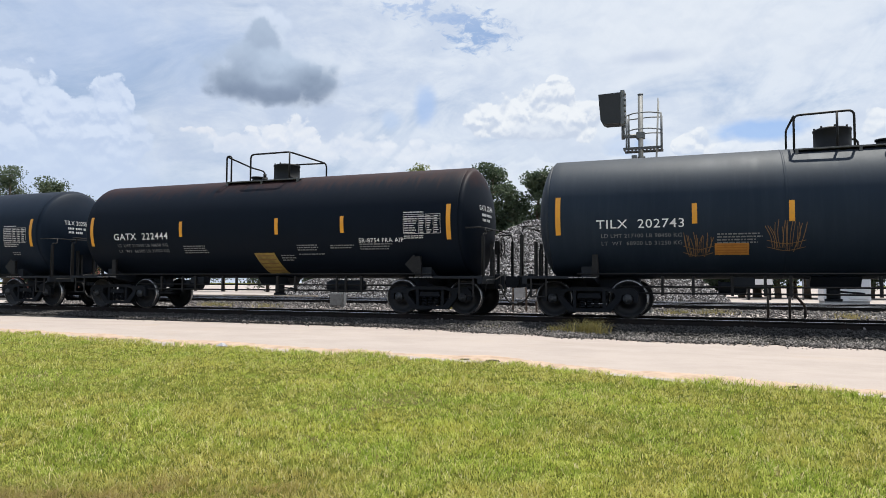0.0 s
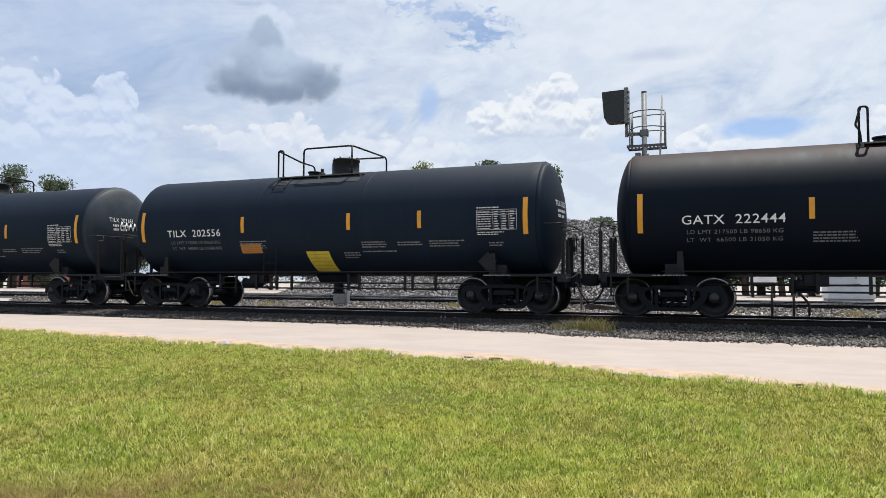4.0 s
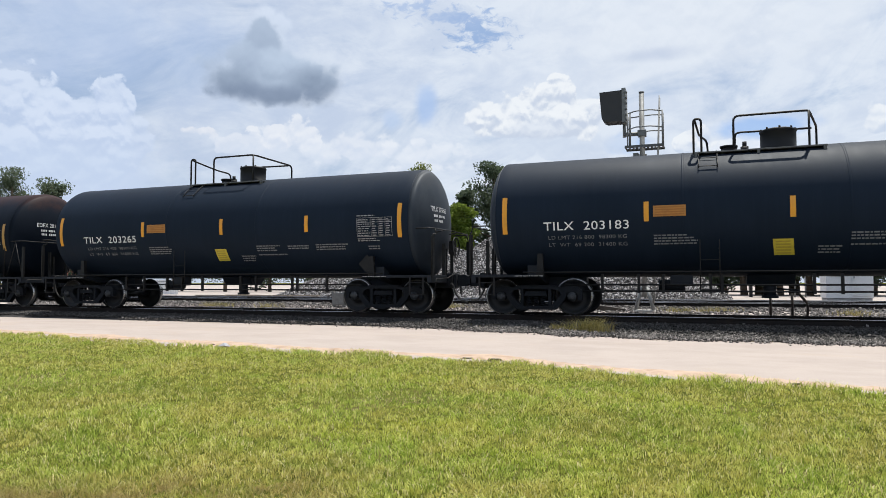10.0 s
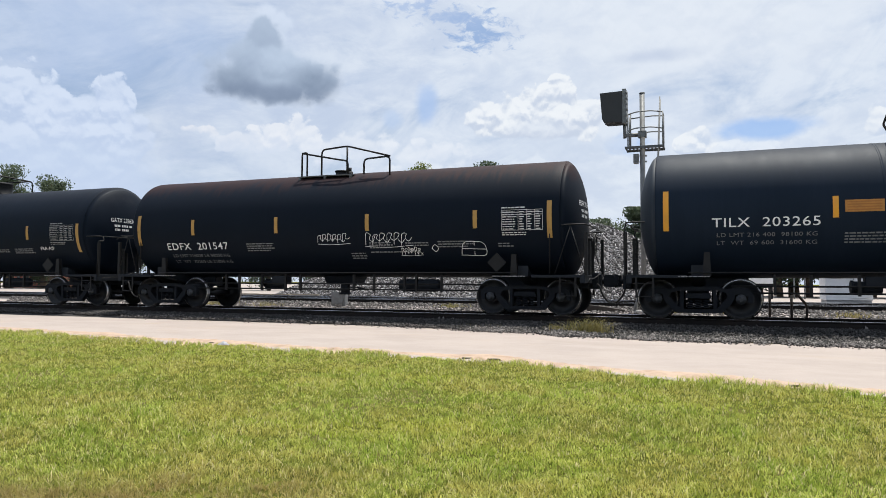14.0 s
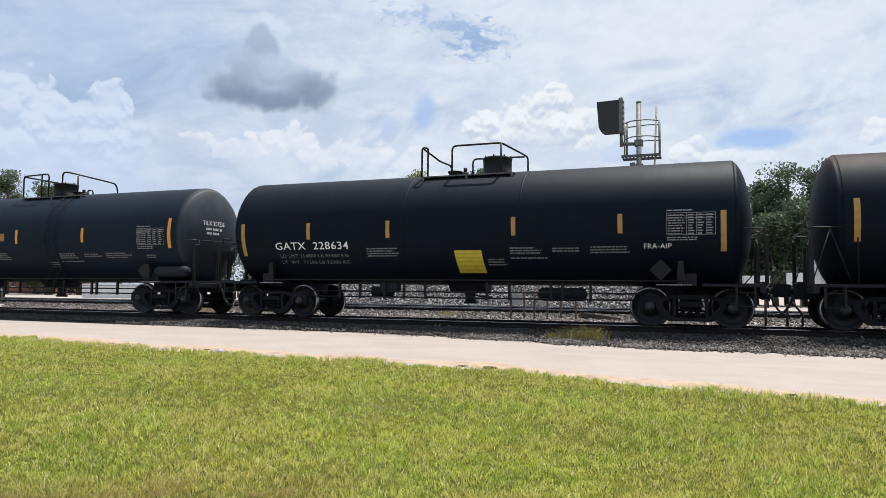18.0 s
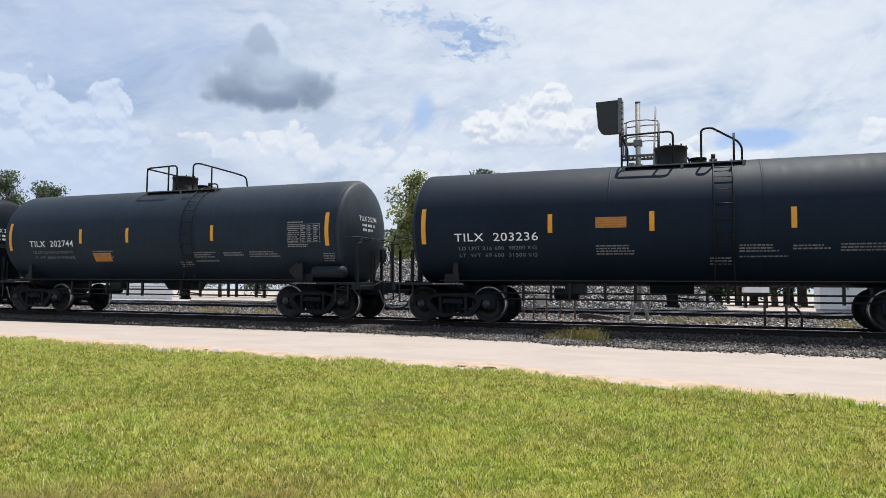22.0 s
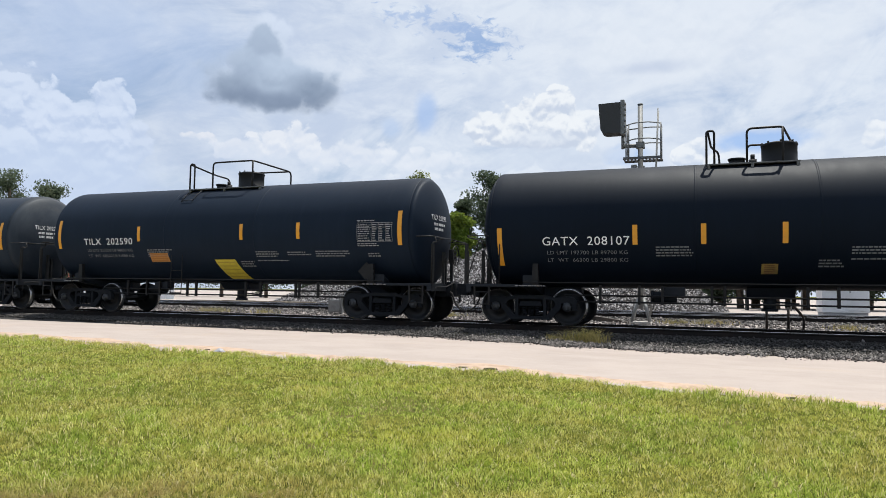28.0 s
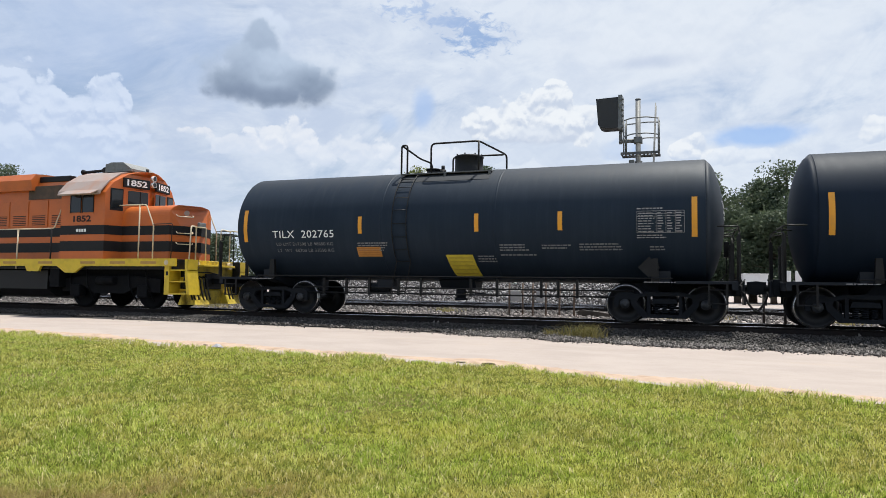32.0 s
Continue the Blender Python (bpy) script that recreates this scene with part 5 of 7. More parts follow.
    if extra == "scribble":
        bm = bmesh.new()
        pts = [(-0.35 + 0.09 * i, 2.55 + 0.16 * (1 if i % 2 else -0.4) + rnd.uniform(-0.04, 0.04)) for i in range(10)]
        for a, b in zip(pts, pts[1:]):
            tube(bm, [on_head(half, *a), on_head(half, *b)], 0.016, 5)
        part("graffiti_stroke", bm, M["white_paint"], tank, "white zigzag graffiti", pose(0, 0, -AXIS_Z))
    return car


for spec in CARS:
    tank_car(spec)


# ---- locomotive ----
LOCO_X = -167.13


def arch(half, z0, z1, r, n=5):
    """Outline in y, z of a hood with rounded shoulders."""
    pts = [(half, z0), (half, z1 - r)]
    for i in range(1, n + 1):
        t = math.pi / 2 * i / n
        pts.append((half - r + r * math.cos(t), z1 - r + r * math.sin(t)))
    left = [(-y, z) for y, z in pts[::-1]]
    return pts + left


def v_front(bm, x_tip, depth, half):
    """Pull the front face of a body into a blunt V."""
    for v in bm.verts:
        if abs(v.co.x - x_tip) < 1e-4:
            v.co.x -= depth * abs(v.co.y) / half


def ribbon(bm, half, z0, z1, x0, x1, depth, t=0.004):
    """A painted band round both flanks and the blunt front of a hood."""
    plan = [(x0, -half), (x1 - depth, -half), (x1, 0.0), (x1 - depth, half), (x0, half)]
    h = half + t
    out = [(x0, -h), (x1 - depth + t, -h), (x1 + t, 0.0), (x1 - depth + t, h), (x0, h)]
    lo = [bm.verts.new((x, y, z0)) for x, y in out]
    hi = [bm.verts.new((x, y, z1)) for x, y in out]
    li = [bm.verts.new((x, y * 0.98, z0)) for x, y in plan]
    hi2 = [bm.verts.new((x - 0.01, y * 0.98, z1)) for x, y in plan]
    for i in range(4):
        bm.faces.new((lo[i], lo[i + 1], hi[i + 1], hi[i]))
        bm.faces.new((hi[i], hi[i + 1], hi2[i + 1], hi2[i]))
        bm.faces.new((lo[i], lo[i + 1], li[i + 1], li[i]))


def locomotive():
    loco = empty("locomotive", pose(LOCO_X, TRACK_Y, RAIL_Z), "orange and black diesel locomotive with yellow sill, pushing the train", "locomotive")
    ROLLING.append((loco, LOCO_X))

    def add(name, material, fill, label="", parent=None):
        bm = bmesh.new()
        fill(bm)
        return part(name, bm, M[material], parent or loco, label)

    def panel(name, material, x0, x1, y, z0, z1, label="", parent=None, t=0.02):
        return add(name, material, lambda bm: box(bm, x0, x1, y - t, y + t, z0, z1, 0.006), label, parent)

    deck = add("deck", "loco_black", lambda bm: box(bm, -16.4, -0.95, -1.42, 1.42, 1.2, 1.5, 0.01), "black running deck")
    for s in (-1, 1):
        def sill(bm):
            prism(bm, [(-16.4, 1.29), (-16.4, 1.52), (-1.0, 1.52), (-1.0, 1.29), (-4.6, 1.29), (-4.95, 1.08), (-5.35, 1.08), (-5.7, 1.29), (-6.4, 1.29), (-6.5, 1.12), (-7.0, 1.12), (-7.1, 1.29)], s * 1.5 - 0.04, s * 1.5 + 0.04)
        sl = add("side_sill", "yellow", sill, "yellow side sill with dents")
        for x in (-2.0, -3.2, -4.4, -6.2, -7.8, -9.6, -11.4, -13.2):
            panel("reflector", "amber_dull", x - 0.3, x + 0.3, s * 1.545, 1.36, 1.44, "amber reflector", sl, 0.006)
    hood = add("long_hood", "orange", lambda bm: slab(bm, arch(0.86, 1.5, 4.2, 0.3), -15.8, -5.6), "orange engine hood")
    add("stripe", "loco_black", lambda bm: ribbon(bm, 0.86, 1.76, 2.08, -15.8, -5.6, 0.0), "black painted stripe", hood)
    add("stripe", "loco_black", lambda bm: ribbon(bm, 0.86, 2.28, 2.57, -15.8, -5.6, 0.0), "black painted stripe", hood)
    for x in (-6.5, -7.4, -8.3, -9.2, -10.1, -11.0, -12.0):
        dr = panel("hood_door", "orange", x - 0.4, x + 0.4, -0.87, 2.62, 3.5, "orange hood door", hood, 0.012)
        for k in range(6):
            panel("louvre", "loco_black", x - 0.3, x + 0.3, -0.884, 2.68 + 0.06 * k, 2.705 + 0.06 * k, "", dr, 0.006)
    panel("intake_grille", "rust_post", -7.9, -6.3, -0.88, 3.55, 4.0, "brown intake grille", hood, 0.015)
    duct = add("blower_duct", "orange", lambda bm: slab(bm, [(-1.02, 3.85), (-1.06, 4.2), (-0.9, 4.42), (-0.3, 4.46), (0.3, 4.46), (0.9, 4.42), (1.06, 4.2), (1.02, 3.85)], -10.2, -7.6), "orange bulging duct")
    add("duct_screen", "loco_black", lambda bm: box(bm, -7.6, -6.2, -0.75, 0.75, 4.14, 4.34, 0.03), "dark radiator screen", duct)

    def cab_shape(bm):
        out = [(1.5, 1.5), (1.5, 3.6), (1.25, 3.95), (0.8, 4.25), (0.4, 4.38), (0.0, 4.42)]
        out += [(-y, z) for y, z in out[-2::-1]] + [(0.0, 1.5)]
        slab(bm, out, -5.66, -3.4)
        v_front(bm, -3.4, 0.43, 1.5)
    cab = add("cab", "orange", cab_shape, "orange driver's cab")
    add("stripe", "loco_black", lambda bm: ribbon(bm, 1.5, 1.76, 2.08, -5.66, -3.4, 0.43), "black painted stripe", cab)
    add("stripe", "loco_black", lambda bm: ribbon(bm, 1.5, 2.28, 2.57, -5.66, -3.4, 0.43), "black painted stripe", cab)

    def roof(bm):
        out = [(-1.62, 3.55), (-1.58, 3.66), (-1.27, 4.0), (-0.82, 4.3), (-0.4, 4.43), (0, 4.47), (0.4, 4.43), (0.82, 4.3), (1.27, 4.0), (1.58, 3.66), (1.62, 3.55)]
        out += [(y * 0.985, z - 0.035) for y, z in out[::-1]]
        slab(bm, out, -5.72, -3.95)
    add("roof", "roof_pale", roof, "sun-bleached pale cab roof", cab)
    add("awning", "roof_pale", lambda bm: slab(bm, [(-1.52, 3.66), (-1.86, 3.5), (-1.87, 3.52), (-1.52, 3.70)], -5.4, -4.05), "pale window awning", cab)
    for x0, x1 in ((-5.26, -4.80), (-4.76, -4.28)):
        w = panel("window", "glass", x0, x1, -1.505, 2.98, 3.58, "dark sliding side window", cab, 0.01)
        for a in (x0, x1 - 0.03):
            panel("window_frame", "loco_black", a, a + 0.03, -1.517, 2.96, 3.6, "", w, 0.008)
    turn = math.degrees(math.atan2(0.43, 1.5))
    for s in (-1, 1):
        m = pose(-3.4, 0, 0, 0, 0, s * turn)

        def face(name, material, y0, y1, z0, z1, label, t=0.012, rise=0.012):
            ob = add(name, material, lambda bm: box(bm, rise - t, rise + t, min(s * y0, s * y1), max(s * y0, s * y1), z0, z1, 0.008), label, cab)
            ob.matrix_basis = m
            return ob
        face("window", "glass", 0.16, 0.84, 3.29, 3.72, "dark front window")
        face("window_frame", "orange", 0.12, 0.88, 3.25, 3.76, "", 0.006, 0.006)
        dw = face("window", "glass", 1.03, 1.37, 3.1, 3.7, "dark front door window")
        face("window_frame", "loco_black", 0.99, 1.41, 3.05, 3.75, "", 0.006, 0.006)
        face("wiper", "loco_black", 0.42, 0.45, 3.36, 3.72, "", 0.008, 0.03)
        nb = face("number_board", "loco_black", 0.14, 1.02, 3.82, 4.12, "black number board with white numerals", 0.05, 0.03)
        tx = part("numerals", letters("1852", -0.34, 0.34, 3.87, 4.07, lambda u, z: (0.084, s * 0.58 + u, z)), M["white_paint"], nb, "white numerals")
        tagged(tx, kind="stuff")
        if s < 0:
            face("grab_plate", "cream", 0.62, 0.85, 2.9, 2.98, "small maker's plate")
    for z in (4.0, 4.2):
        hl = add("headlight", "white_paint", lambda bm: rod(bm, (-3.42, 0, z), (-3.33, 0, z), 0.095, 16), "twin headlight", cab)
        add("lens", "glass", lambda bm: rod(bm, (-3.335, 0, z), (-3.322, 0, z), 0.075, 14), "", hl)
    t1 = part("numerals", letters("1852", -5.12, -4.38, 2.68, 2.88, lambda x, z: (x, -1.507, z)), M["loco_black"], cab, "black painted numerals")
    tagged(t1, kind="stuff")
    bm = bmesh.new()
    for k in range(4):
        box(bm, -4.98 + 0.11 * k, -4.9 + 0.11 * k, -1.512, -1.506, 2.36, 2.46)
    tagged(part("owner_initials", bm, M["white_paint"], cab, "small white initials as bars"), kind="stuff")
    add("air_conditioner", "galv", lambda bm: prism(bm, [(-4.95, 4.42), (-4.95, 4.68), (-4.7, 4.74), (-4.2, 4.72), (-3.85, 4.5), (-3.85, 4.42)], -0.5, 0.5), "dull grey rooftop air conditioner", cab)
    horn = add("horn", "loco_black", lambda bm: (rod(bm, (-6.0, -0.3, 4.5), (-5.3, -0.3, 4.52), 0.05, 10), rod(bm, (-5.3, -0.3, 4.52), (-5.16, -0.3, 4.52), 0.05, 12, 0.12), rod(bm, (-6.0, -0.3, 4.5), (-6.14, -0.3, 4.5), 0.05, 12, 0.1), rod(bm, (-5.65, -0.3, 4.34), (-5.65, -0.3, 4.5), 0.03, 8)), "black air horn", cab)
    add("beacon", "loco_black", lambda bm: (rod(bm, (-3.75, 0.1, 4.4), (-3.75, 0.1, 4.56), 0.05, 10), rod(bm, (-3.95, 0.35, 4.4), (-3.95, 0.35, 4.48), 0.1, 10)), "", cab)

    def nose_shape(bm):
        out = arch(0.95, 1.5, 3.22, 0.32, 7)
        out = out[:len(out) // 2] + [(0.0, 3.22)] + out[len(out) // 2:] + [(0.0, 1.5)]
        slab(bm, out, -3.9, -1.38)
        v_front(bm, -1.38, 0.42, 0.95)
    nose = add("short_hood", "orange", nose_shape, "orange low nose with rounded shoulders")
    add("stripe", "loco_black", lambda bm: ribbon(bm, 0.95, 1.76, 2.08, -3.85, -1.38, 0.42), "black painted stripe", nose)
    add("stripe", "loco_black", lambda bm: ribbon(bm, 0.95, 2.28, 2.57, -3.85, -1.38, 0.42), "black painted stripe", nose)
    m = pose(-1.38, 0, 0, 0, 0, -math.degrees(math.atan2(0.42, 0.95)))
    em = add("emblem", "roof_pale", lambda bm: rod(bm, (0.004, -0.5, 2.98), (0.02, -0.5, 2.98), 0.085, 16), "small round emblem", nose)
    em.matrix_basis = m
    for z in (2.86, 2.34, 2.0):
        g = add("grab_iron", "cream", lambda bm: tube(bm, [(0.0, -0.82, z + 0.06), (0.07, -0.82, z), (0.07, -0.3, z), (0.0, -0.3, z + 0.06)], 0.014, 6, 0.04), "grab iron", nose)
        g.matrix_basis = m
    cl = add("class_light", "galv", lambda bm: box(bm, -1.42, -1.33, -0.16, 0.16, 2.54, 2.72, 0.03), "pale number plate holder", nose)
    # steps and pilot
    for s in (-1, 1):
        st = add("step_well", "loco_black", lambda bm: box(bm, -1.24, -0.62, min(s * 0.98, s * 1.02), max(s * 0.98, s * 1.02), 0.45, 1.5, 0.01), "dark step recess")
        add("step_side", "yellow", lambda bm: prism(bm, [(-1.42, 0.45), (-1.24, 0.45), (-1.24, 1.5), (-1.42, 1.5)], min(s * 1.0, s * 1.5), max(s * 1.0, s * 1.5)), "yellow step frame", st)
        add("step_side", "yellow", lambda bm: prism(bm, [(-0.62, 0.45), (-0.52, 0.45), (-0.62, 1.1), (-0.62, 1.5), (-0.72, 1.5), (-0.70, 1.0)], min(s * 1.0, s * 1.46), max(s * 1.0, s * 1.46)), "yellow step frame", st)
        for z in (0.46, 0.82, 1.16):
            add("step", "yellow", lambda bm: box(bm, -1.24, -0.62, min(s * 1.05, s * 1.48), max(s * 1.05, s * 1.48), z, z + 0.035, 0.006), "worn yellow tread", st)
            add("toe_strip", "yellow", lambda bm: box(bm, -1.24, -0.62, min(s * 1.03, s * 1.05), max(s * 1.03, s * 1.05), z, z + 0.16), "", st)
        add("marker_lamp", "cream", lambda bm: (rod(bm, (-1.33, s * 1.5, 1.4), (-1.33, s * 1.55, 1.4), 0.075, 14)), "round marker lamp", st)
        add("vent", "loco_black", lambda bm: box(bm, -1.36, -1.28, min(s * 1.49, s * 1.51), max(s * 1.49, s * 1.51), 1.02, 1.14), "", st)
    pilot = add("pilot", "yellow_dirty", lambda bm: (box(bm, -1.0, -0.9, -1.0, 1.0, 0.55, 1.5, 0.02), slab(bm, [(-1.4, 0.16), (-1.2, 0.56), (1.2, 0.56), (1.4, 0.16)], -0.98, -0.88)), "scuffed yellow pilot plate")
    add("coupler_pocket", "loco_black", lambda bm: box(bm, -0.9, -0.84, -0.36, 0.36, 0.62, 1.1, 0.02), "dark coupler pocket", pilot)
    add("anti_climber", "yellow", lambda bm: box(bm, -0.95, -0.62, -0.75, 0.75, 1.3, 1.36, 0.01), "", pilot)
    add("cut_lever", "loco_black", lambda bm: tube(bm, [(-0.8, -1.4, 0.7), (-0.78, -1.35, 1.12), (-0.78, -0.3, 1.14), (-0.5, -0.1, 1.05)], 0.016, 6, 0.08), "", pilot)
    for s in (-1, 1):
        add("plough", "yellow_dirty", lambda bm: prism(bm, [(-0.9, 0.16), (-0.9, 0.5), (-0.78, 0.5), (-0.6, 0.16)], s * 0.8 - 0.35, s * 0.8 + 0.35), "yellow plough blade", pilot)
        add("ditch_light", "cream", lambda bm: rod(bm, (-0.92, s * 0.78, 1.36), (-0.82, s * 0.78, 1.36), 0.11, 16), "round ditch light", pilot)
    for y in (-1.25, -1.12, -0.95, -0.75, -0.6, -0.45, 0.5, 0.65):
        add("hose", "black_mark", lambda bm: tube(bm, [(-0.9, y, 1.0), (-0.75, y, 0.95), (-0.7, y + 0.02, 0.6), (-0.62, y + 0.05, 0.3)], 0.024, 6, 0.12), "black rubber hose", pilot)
    cp = add("coupler", "loco_grime_shade", lambda bm: (box(bm, -0.95, -0.3, -0.1, 0.1, 0.78, 0.95, 0.02), prism(bm, [(-0.32, 0.70), (-0.05, 0.70), (0.02, 0.76), (0.02, 0.98), (-0.3, 1.02)], -0.16, 0.1)), "grimy coupler")
    # hand rails
    for s in (-1, 1):
        add("hand_rail", "cream", lambda bm: tube(bm, [(-3.3, s * 1.44, 3.16), (-2.25, s * 1.44, 3.16), (-1.95, s * 1.44, 2.52), (-1.95, s * 1.44, 1.3)], 0.02, 7, 0.08), "cream pipe rail")
        add("hand_rail", "cream", lambda bm: tube(bm, [(-2.5, s * 1.44, 3.16), (-2.5, s * 1.44, 1.5)], 0.022, 7), "cream pipe rail")
        add("hand_rail", "loco_black", lambda bm: tube(bm, [(-1.95, s * 1.44, 2.56), (-1.24, s * 1.44, 2.56), (-1.24, s * 1.46, 1.5)], 0.014, 6, 0.05), "thin dark rail")
        add("hand_rail", "cream", lambda bm: tube(bm, [(-15.8, s * 1.44, 2.5), (-6.0, s * 1.44, 2.5), (-5.7, s * 1.46, 3.1)], 0.02, 7, 0.1), "cream pipe rail")
        for x in (-6.1, -7.6, -9.2, -10.8, -12.4, -14.0, -15.6):
            add("stanchion", "loco_black" if x > -7 else "cream", lambda bm: tube(bm, [(x, s * 1.46, 1.2), (x, s * 1.44, 2.5)], 0.024, 6), "rail post")
        add("hand_rail", "cream", lambda bm: tube(bm, [(-0.6, s * 1.42, 1.5), (-0.75, s * 1.2, 2.5), (-0.9, s * 0.8, 2.52), (-0.9, s * 0.8, 1.5)], 0.022, 7, 0.1), "cream pipe rail")
        add("hand_rail", "cream", lambda bm: tube(bm, [(-0.9, s * 0.8, 2.5), (-0.9, s * 0.35, 2.52), (-0.9, s * 0.35, 1.5)], 0.02, 7, 0.08), "cream pipe rail")
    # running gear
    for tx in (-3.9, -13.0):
        tr = add("truck", "loco_grime_shade", lambda bm: box(bm, tx - 1.9, tx + 1.9, -0.75, 0.75, 0.62, 0.95, 0.04), "grimy black truck")
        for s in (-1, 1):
            add("side_frame", "loco_grime_shade", lambda bm: (prism(bm, [(tx - 2.0, 0.5), (tx - 2.0, 0.9), (tx - 0.9, 1.0), (tx + 0.9, 1.0), (tx + 2.0, 0.9), (tx + 2.0, 0.5), (tx + 1.7, 0.5), (tx + 1.2, 0.72), (tx + 0.6, 0.45), (tx - 0.6, 0.45), (tx - 1.2, 0.72), (tx - 1.7, 0.5)], s * 1.05 - 0.08, s * 1.05 + 0.08)), "", tr)
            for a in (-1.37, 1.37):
                add("journal_box", "loco_grime_shade", lambda bm: box(bm, tx + a - 0.2, tx + a + 0.2, s * 1.08 - 0.14, s * 1.08 + 0.14, 0.34, 0.72, 0.04), "", tr)
            add("brake_cylinder", "loco_grime_shade", lambda bm: rod(bm, (tx - 0.4, s * 1.2, 0.85), (tx + 0.3, s * 1.2, 0.85), 0.13, 12), "", tr)
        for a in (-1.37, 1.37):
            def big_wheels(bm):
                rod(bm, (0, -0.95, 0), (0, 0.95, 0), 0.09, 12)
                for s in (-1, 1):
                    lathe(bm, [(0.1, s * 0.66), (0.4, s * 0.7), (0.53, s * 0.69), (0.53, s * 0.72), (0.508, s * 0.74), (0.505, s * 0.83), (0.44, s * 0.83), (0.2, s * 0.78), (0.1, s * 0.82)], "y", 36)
            ws = part("wheelset", shared("loco_wheels", big_wheels, M["loco_grime_shade"]), None, loco, "dark steel wheels on their axle", pose(tx + a, 0, 0.508))
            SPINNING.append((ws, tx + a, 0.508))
    # Added filler block; its near-black colour holds the shade below the deck.
    add("underframe", "loco_grime_shade", lambda bm: box(bm, -16.0, -1.3, -0.95, 0.95, 0.72, 1.24, 0.03), "grimy black underframe")
    for x0, x1 in ((-6.2, -5.9), (-11.4, -10.8)):
        add("air_reservoir", "loco_grime_shade", lambda bm: rod(bm, (x0, -1.2, 0.9), (x1, -1.2, 0.9), 0.2, 14), "")
    for x in (-2.35, -3.05, -4.75, -5.45):
        add("sand_pipe", "loco_grime_shade", lambda bm: tube(bm, [(x, -1.25, 1.2), (x, -1.2, 0.7), (x + 0.15, -1.0, 0.2)], 0.025, 6, 0.1), "")
    add("battery_box", "loco_grime_shade", lambda bm: box(bm, -6.15, -5.75, -1.4, -0.9, 0.62, 1.2, 0.02), "")
    add("fuel_tank", "loco_black", lambda bm: slab(bm, [(-1.35, 0.55), (-1.35, 1.15), (1.35, 1.15), (1.35, 0.55), (1.0, 0.32), (-1.0, 0.32)], -10.6, -6.3), "black fuel tank")
    return loco


locomotive()


# ---- signal and yard things ----
def signal():
    x, y = -1.87, 24.0
    sg = empty("railway_signal", pose(x, y, 0.1), "grey railway signal mast with dark hooded head and ladder cage", "railway signal")

    def add(name, material, fill, label="", parent=None):
        bm = bmesh.new()
        fill(bm)
        return part(name, bm, M[material], parent or sg, label)
    add("mast", "galv", lambda bm: (rod(bm, (0, 0, 0.5), (0, 0, 7.5), 0.085, 16), rod(bm, (0, 0, 7.5), (0, 0, 7.53), 0.095, 16)), "galvanised steel mast")
    add("foot", "concrete", lambda bm: box(bm, -0.35, 0.35, -0.35, 0.35, -0.1, 0.08, 0.03), "concrete foundation")
    for sx in (-1, 1):
        for sy in (-1, 1):
            add("leg", "galv", lambda bm: rod(bm, (sx * 0.30, sy * 0.30, 0.05), (sx * 0.09, sy * 0.09, 0.85), 0.045, 8), "splayed steel leg")
    head = add("signal_head", "signal_black", lambda bm: prism(bm, [(-1.27, 6.58), (-1.31, 6.66), (-1.38, 7.56), (-0.64, 7.58), (-0.64, 6.52), (-1.16, 6.52)], -0.3, 0.3), "dark hooded signal head")
    add("back_plate", "galv", lambda bm: (box(bm, -0.64, -0.50, -0.3, 0.3, 6.46, 7.66, 0.03)), "grey housing back", head)
    for k in range(6):
        add("hinge", "galv", lambda bm: rod(bm, (-0.50, -0.3, 6.54 + 0.19 * k), (-0.45, -0.3, 6.54 + 0.19 * k), 0.045, 8), "", head)
    arm = add("bracket_arm", "galv", lambda bm: (rod(bm, (-0.58, 0, 6.1), (0, 0, 6.08), 0.07, 12), rod(bm, (-0.58, 0, 6.0), (-0.58, 0, 6.45), 0.06, 12), box(bm, -0.14, 0.14, -0.13, 0.13, 5.98, 6.2, 0.02)), "bolted bracket arm")
    add("junction_box", "galv", lambda bm: (box(bm, -0.3, -0.12, -0.1, 0.1, 5.1, 5.42, 0.02), rod(bm, (-0.1, 0, 5.15), (0.14, 0, 5.15), 0.03), rod(bm, (-0.1, 0, 5.35), (0.14, 0, 5.35), 0.03)), "small grey box")
    plat = add("cage_platform", "grating", lambda bm: (box(bm, -0.55, 0.72, -0.35, -0.28, 5.56, 5.64), box(bm, -0.55, 0.72, 0.28, 0.35, 5.56, 5.64), [box(bm, -0.55 + 0.12 * i, -0.5 + 0.12 * i, -0.28, 0.28, 5.58, 5.62) for i in range(11)]), "steel grating platform")
    for z in (6.2, 6.75):
        add("cage_rail", "galv", lambda bm: tube(bm, [(-0.45, -0.3, z - 0.02), (-0.2, -0.34, z + 0.05), (0.3, -0.34, z + 0.06), (0.68, -0.3, z), (0.68, 0.3, z), (0.3, 0.34, z + 0.04), (-0.45, 0.3, z - 0.02)], 0.022, 7, 0.1), "cage hoop", plat)
    for px in ((-0.45, -0.3), (0.68, -0.3), (0.68, 0.3), (-0.45, 0.3), (-0.36, -0.3)):
        add("cage_post", "galv", lambda bm: rod(bm, (px[0], px[1], 5.6), (px[0], px[1], 6.78), 0.024, 7), "", plat)
    lad = add("ladder", "galv", lambda bm: [rod(bm, (0.3 + 0.006, yy, 0.3), (0.62 - 0.03, yy, 7.3), 0.02, 6) for yy in (-0.19, 0.19)], "narrow steel ladder")
    for i in range(22):
        f = i / 22
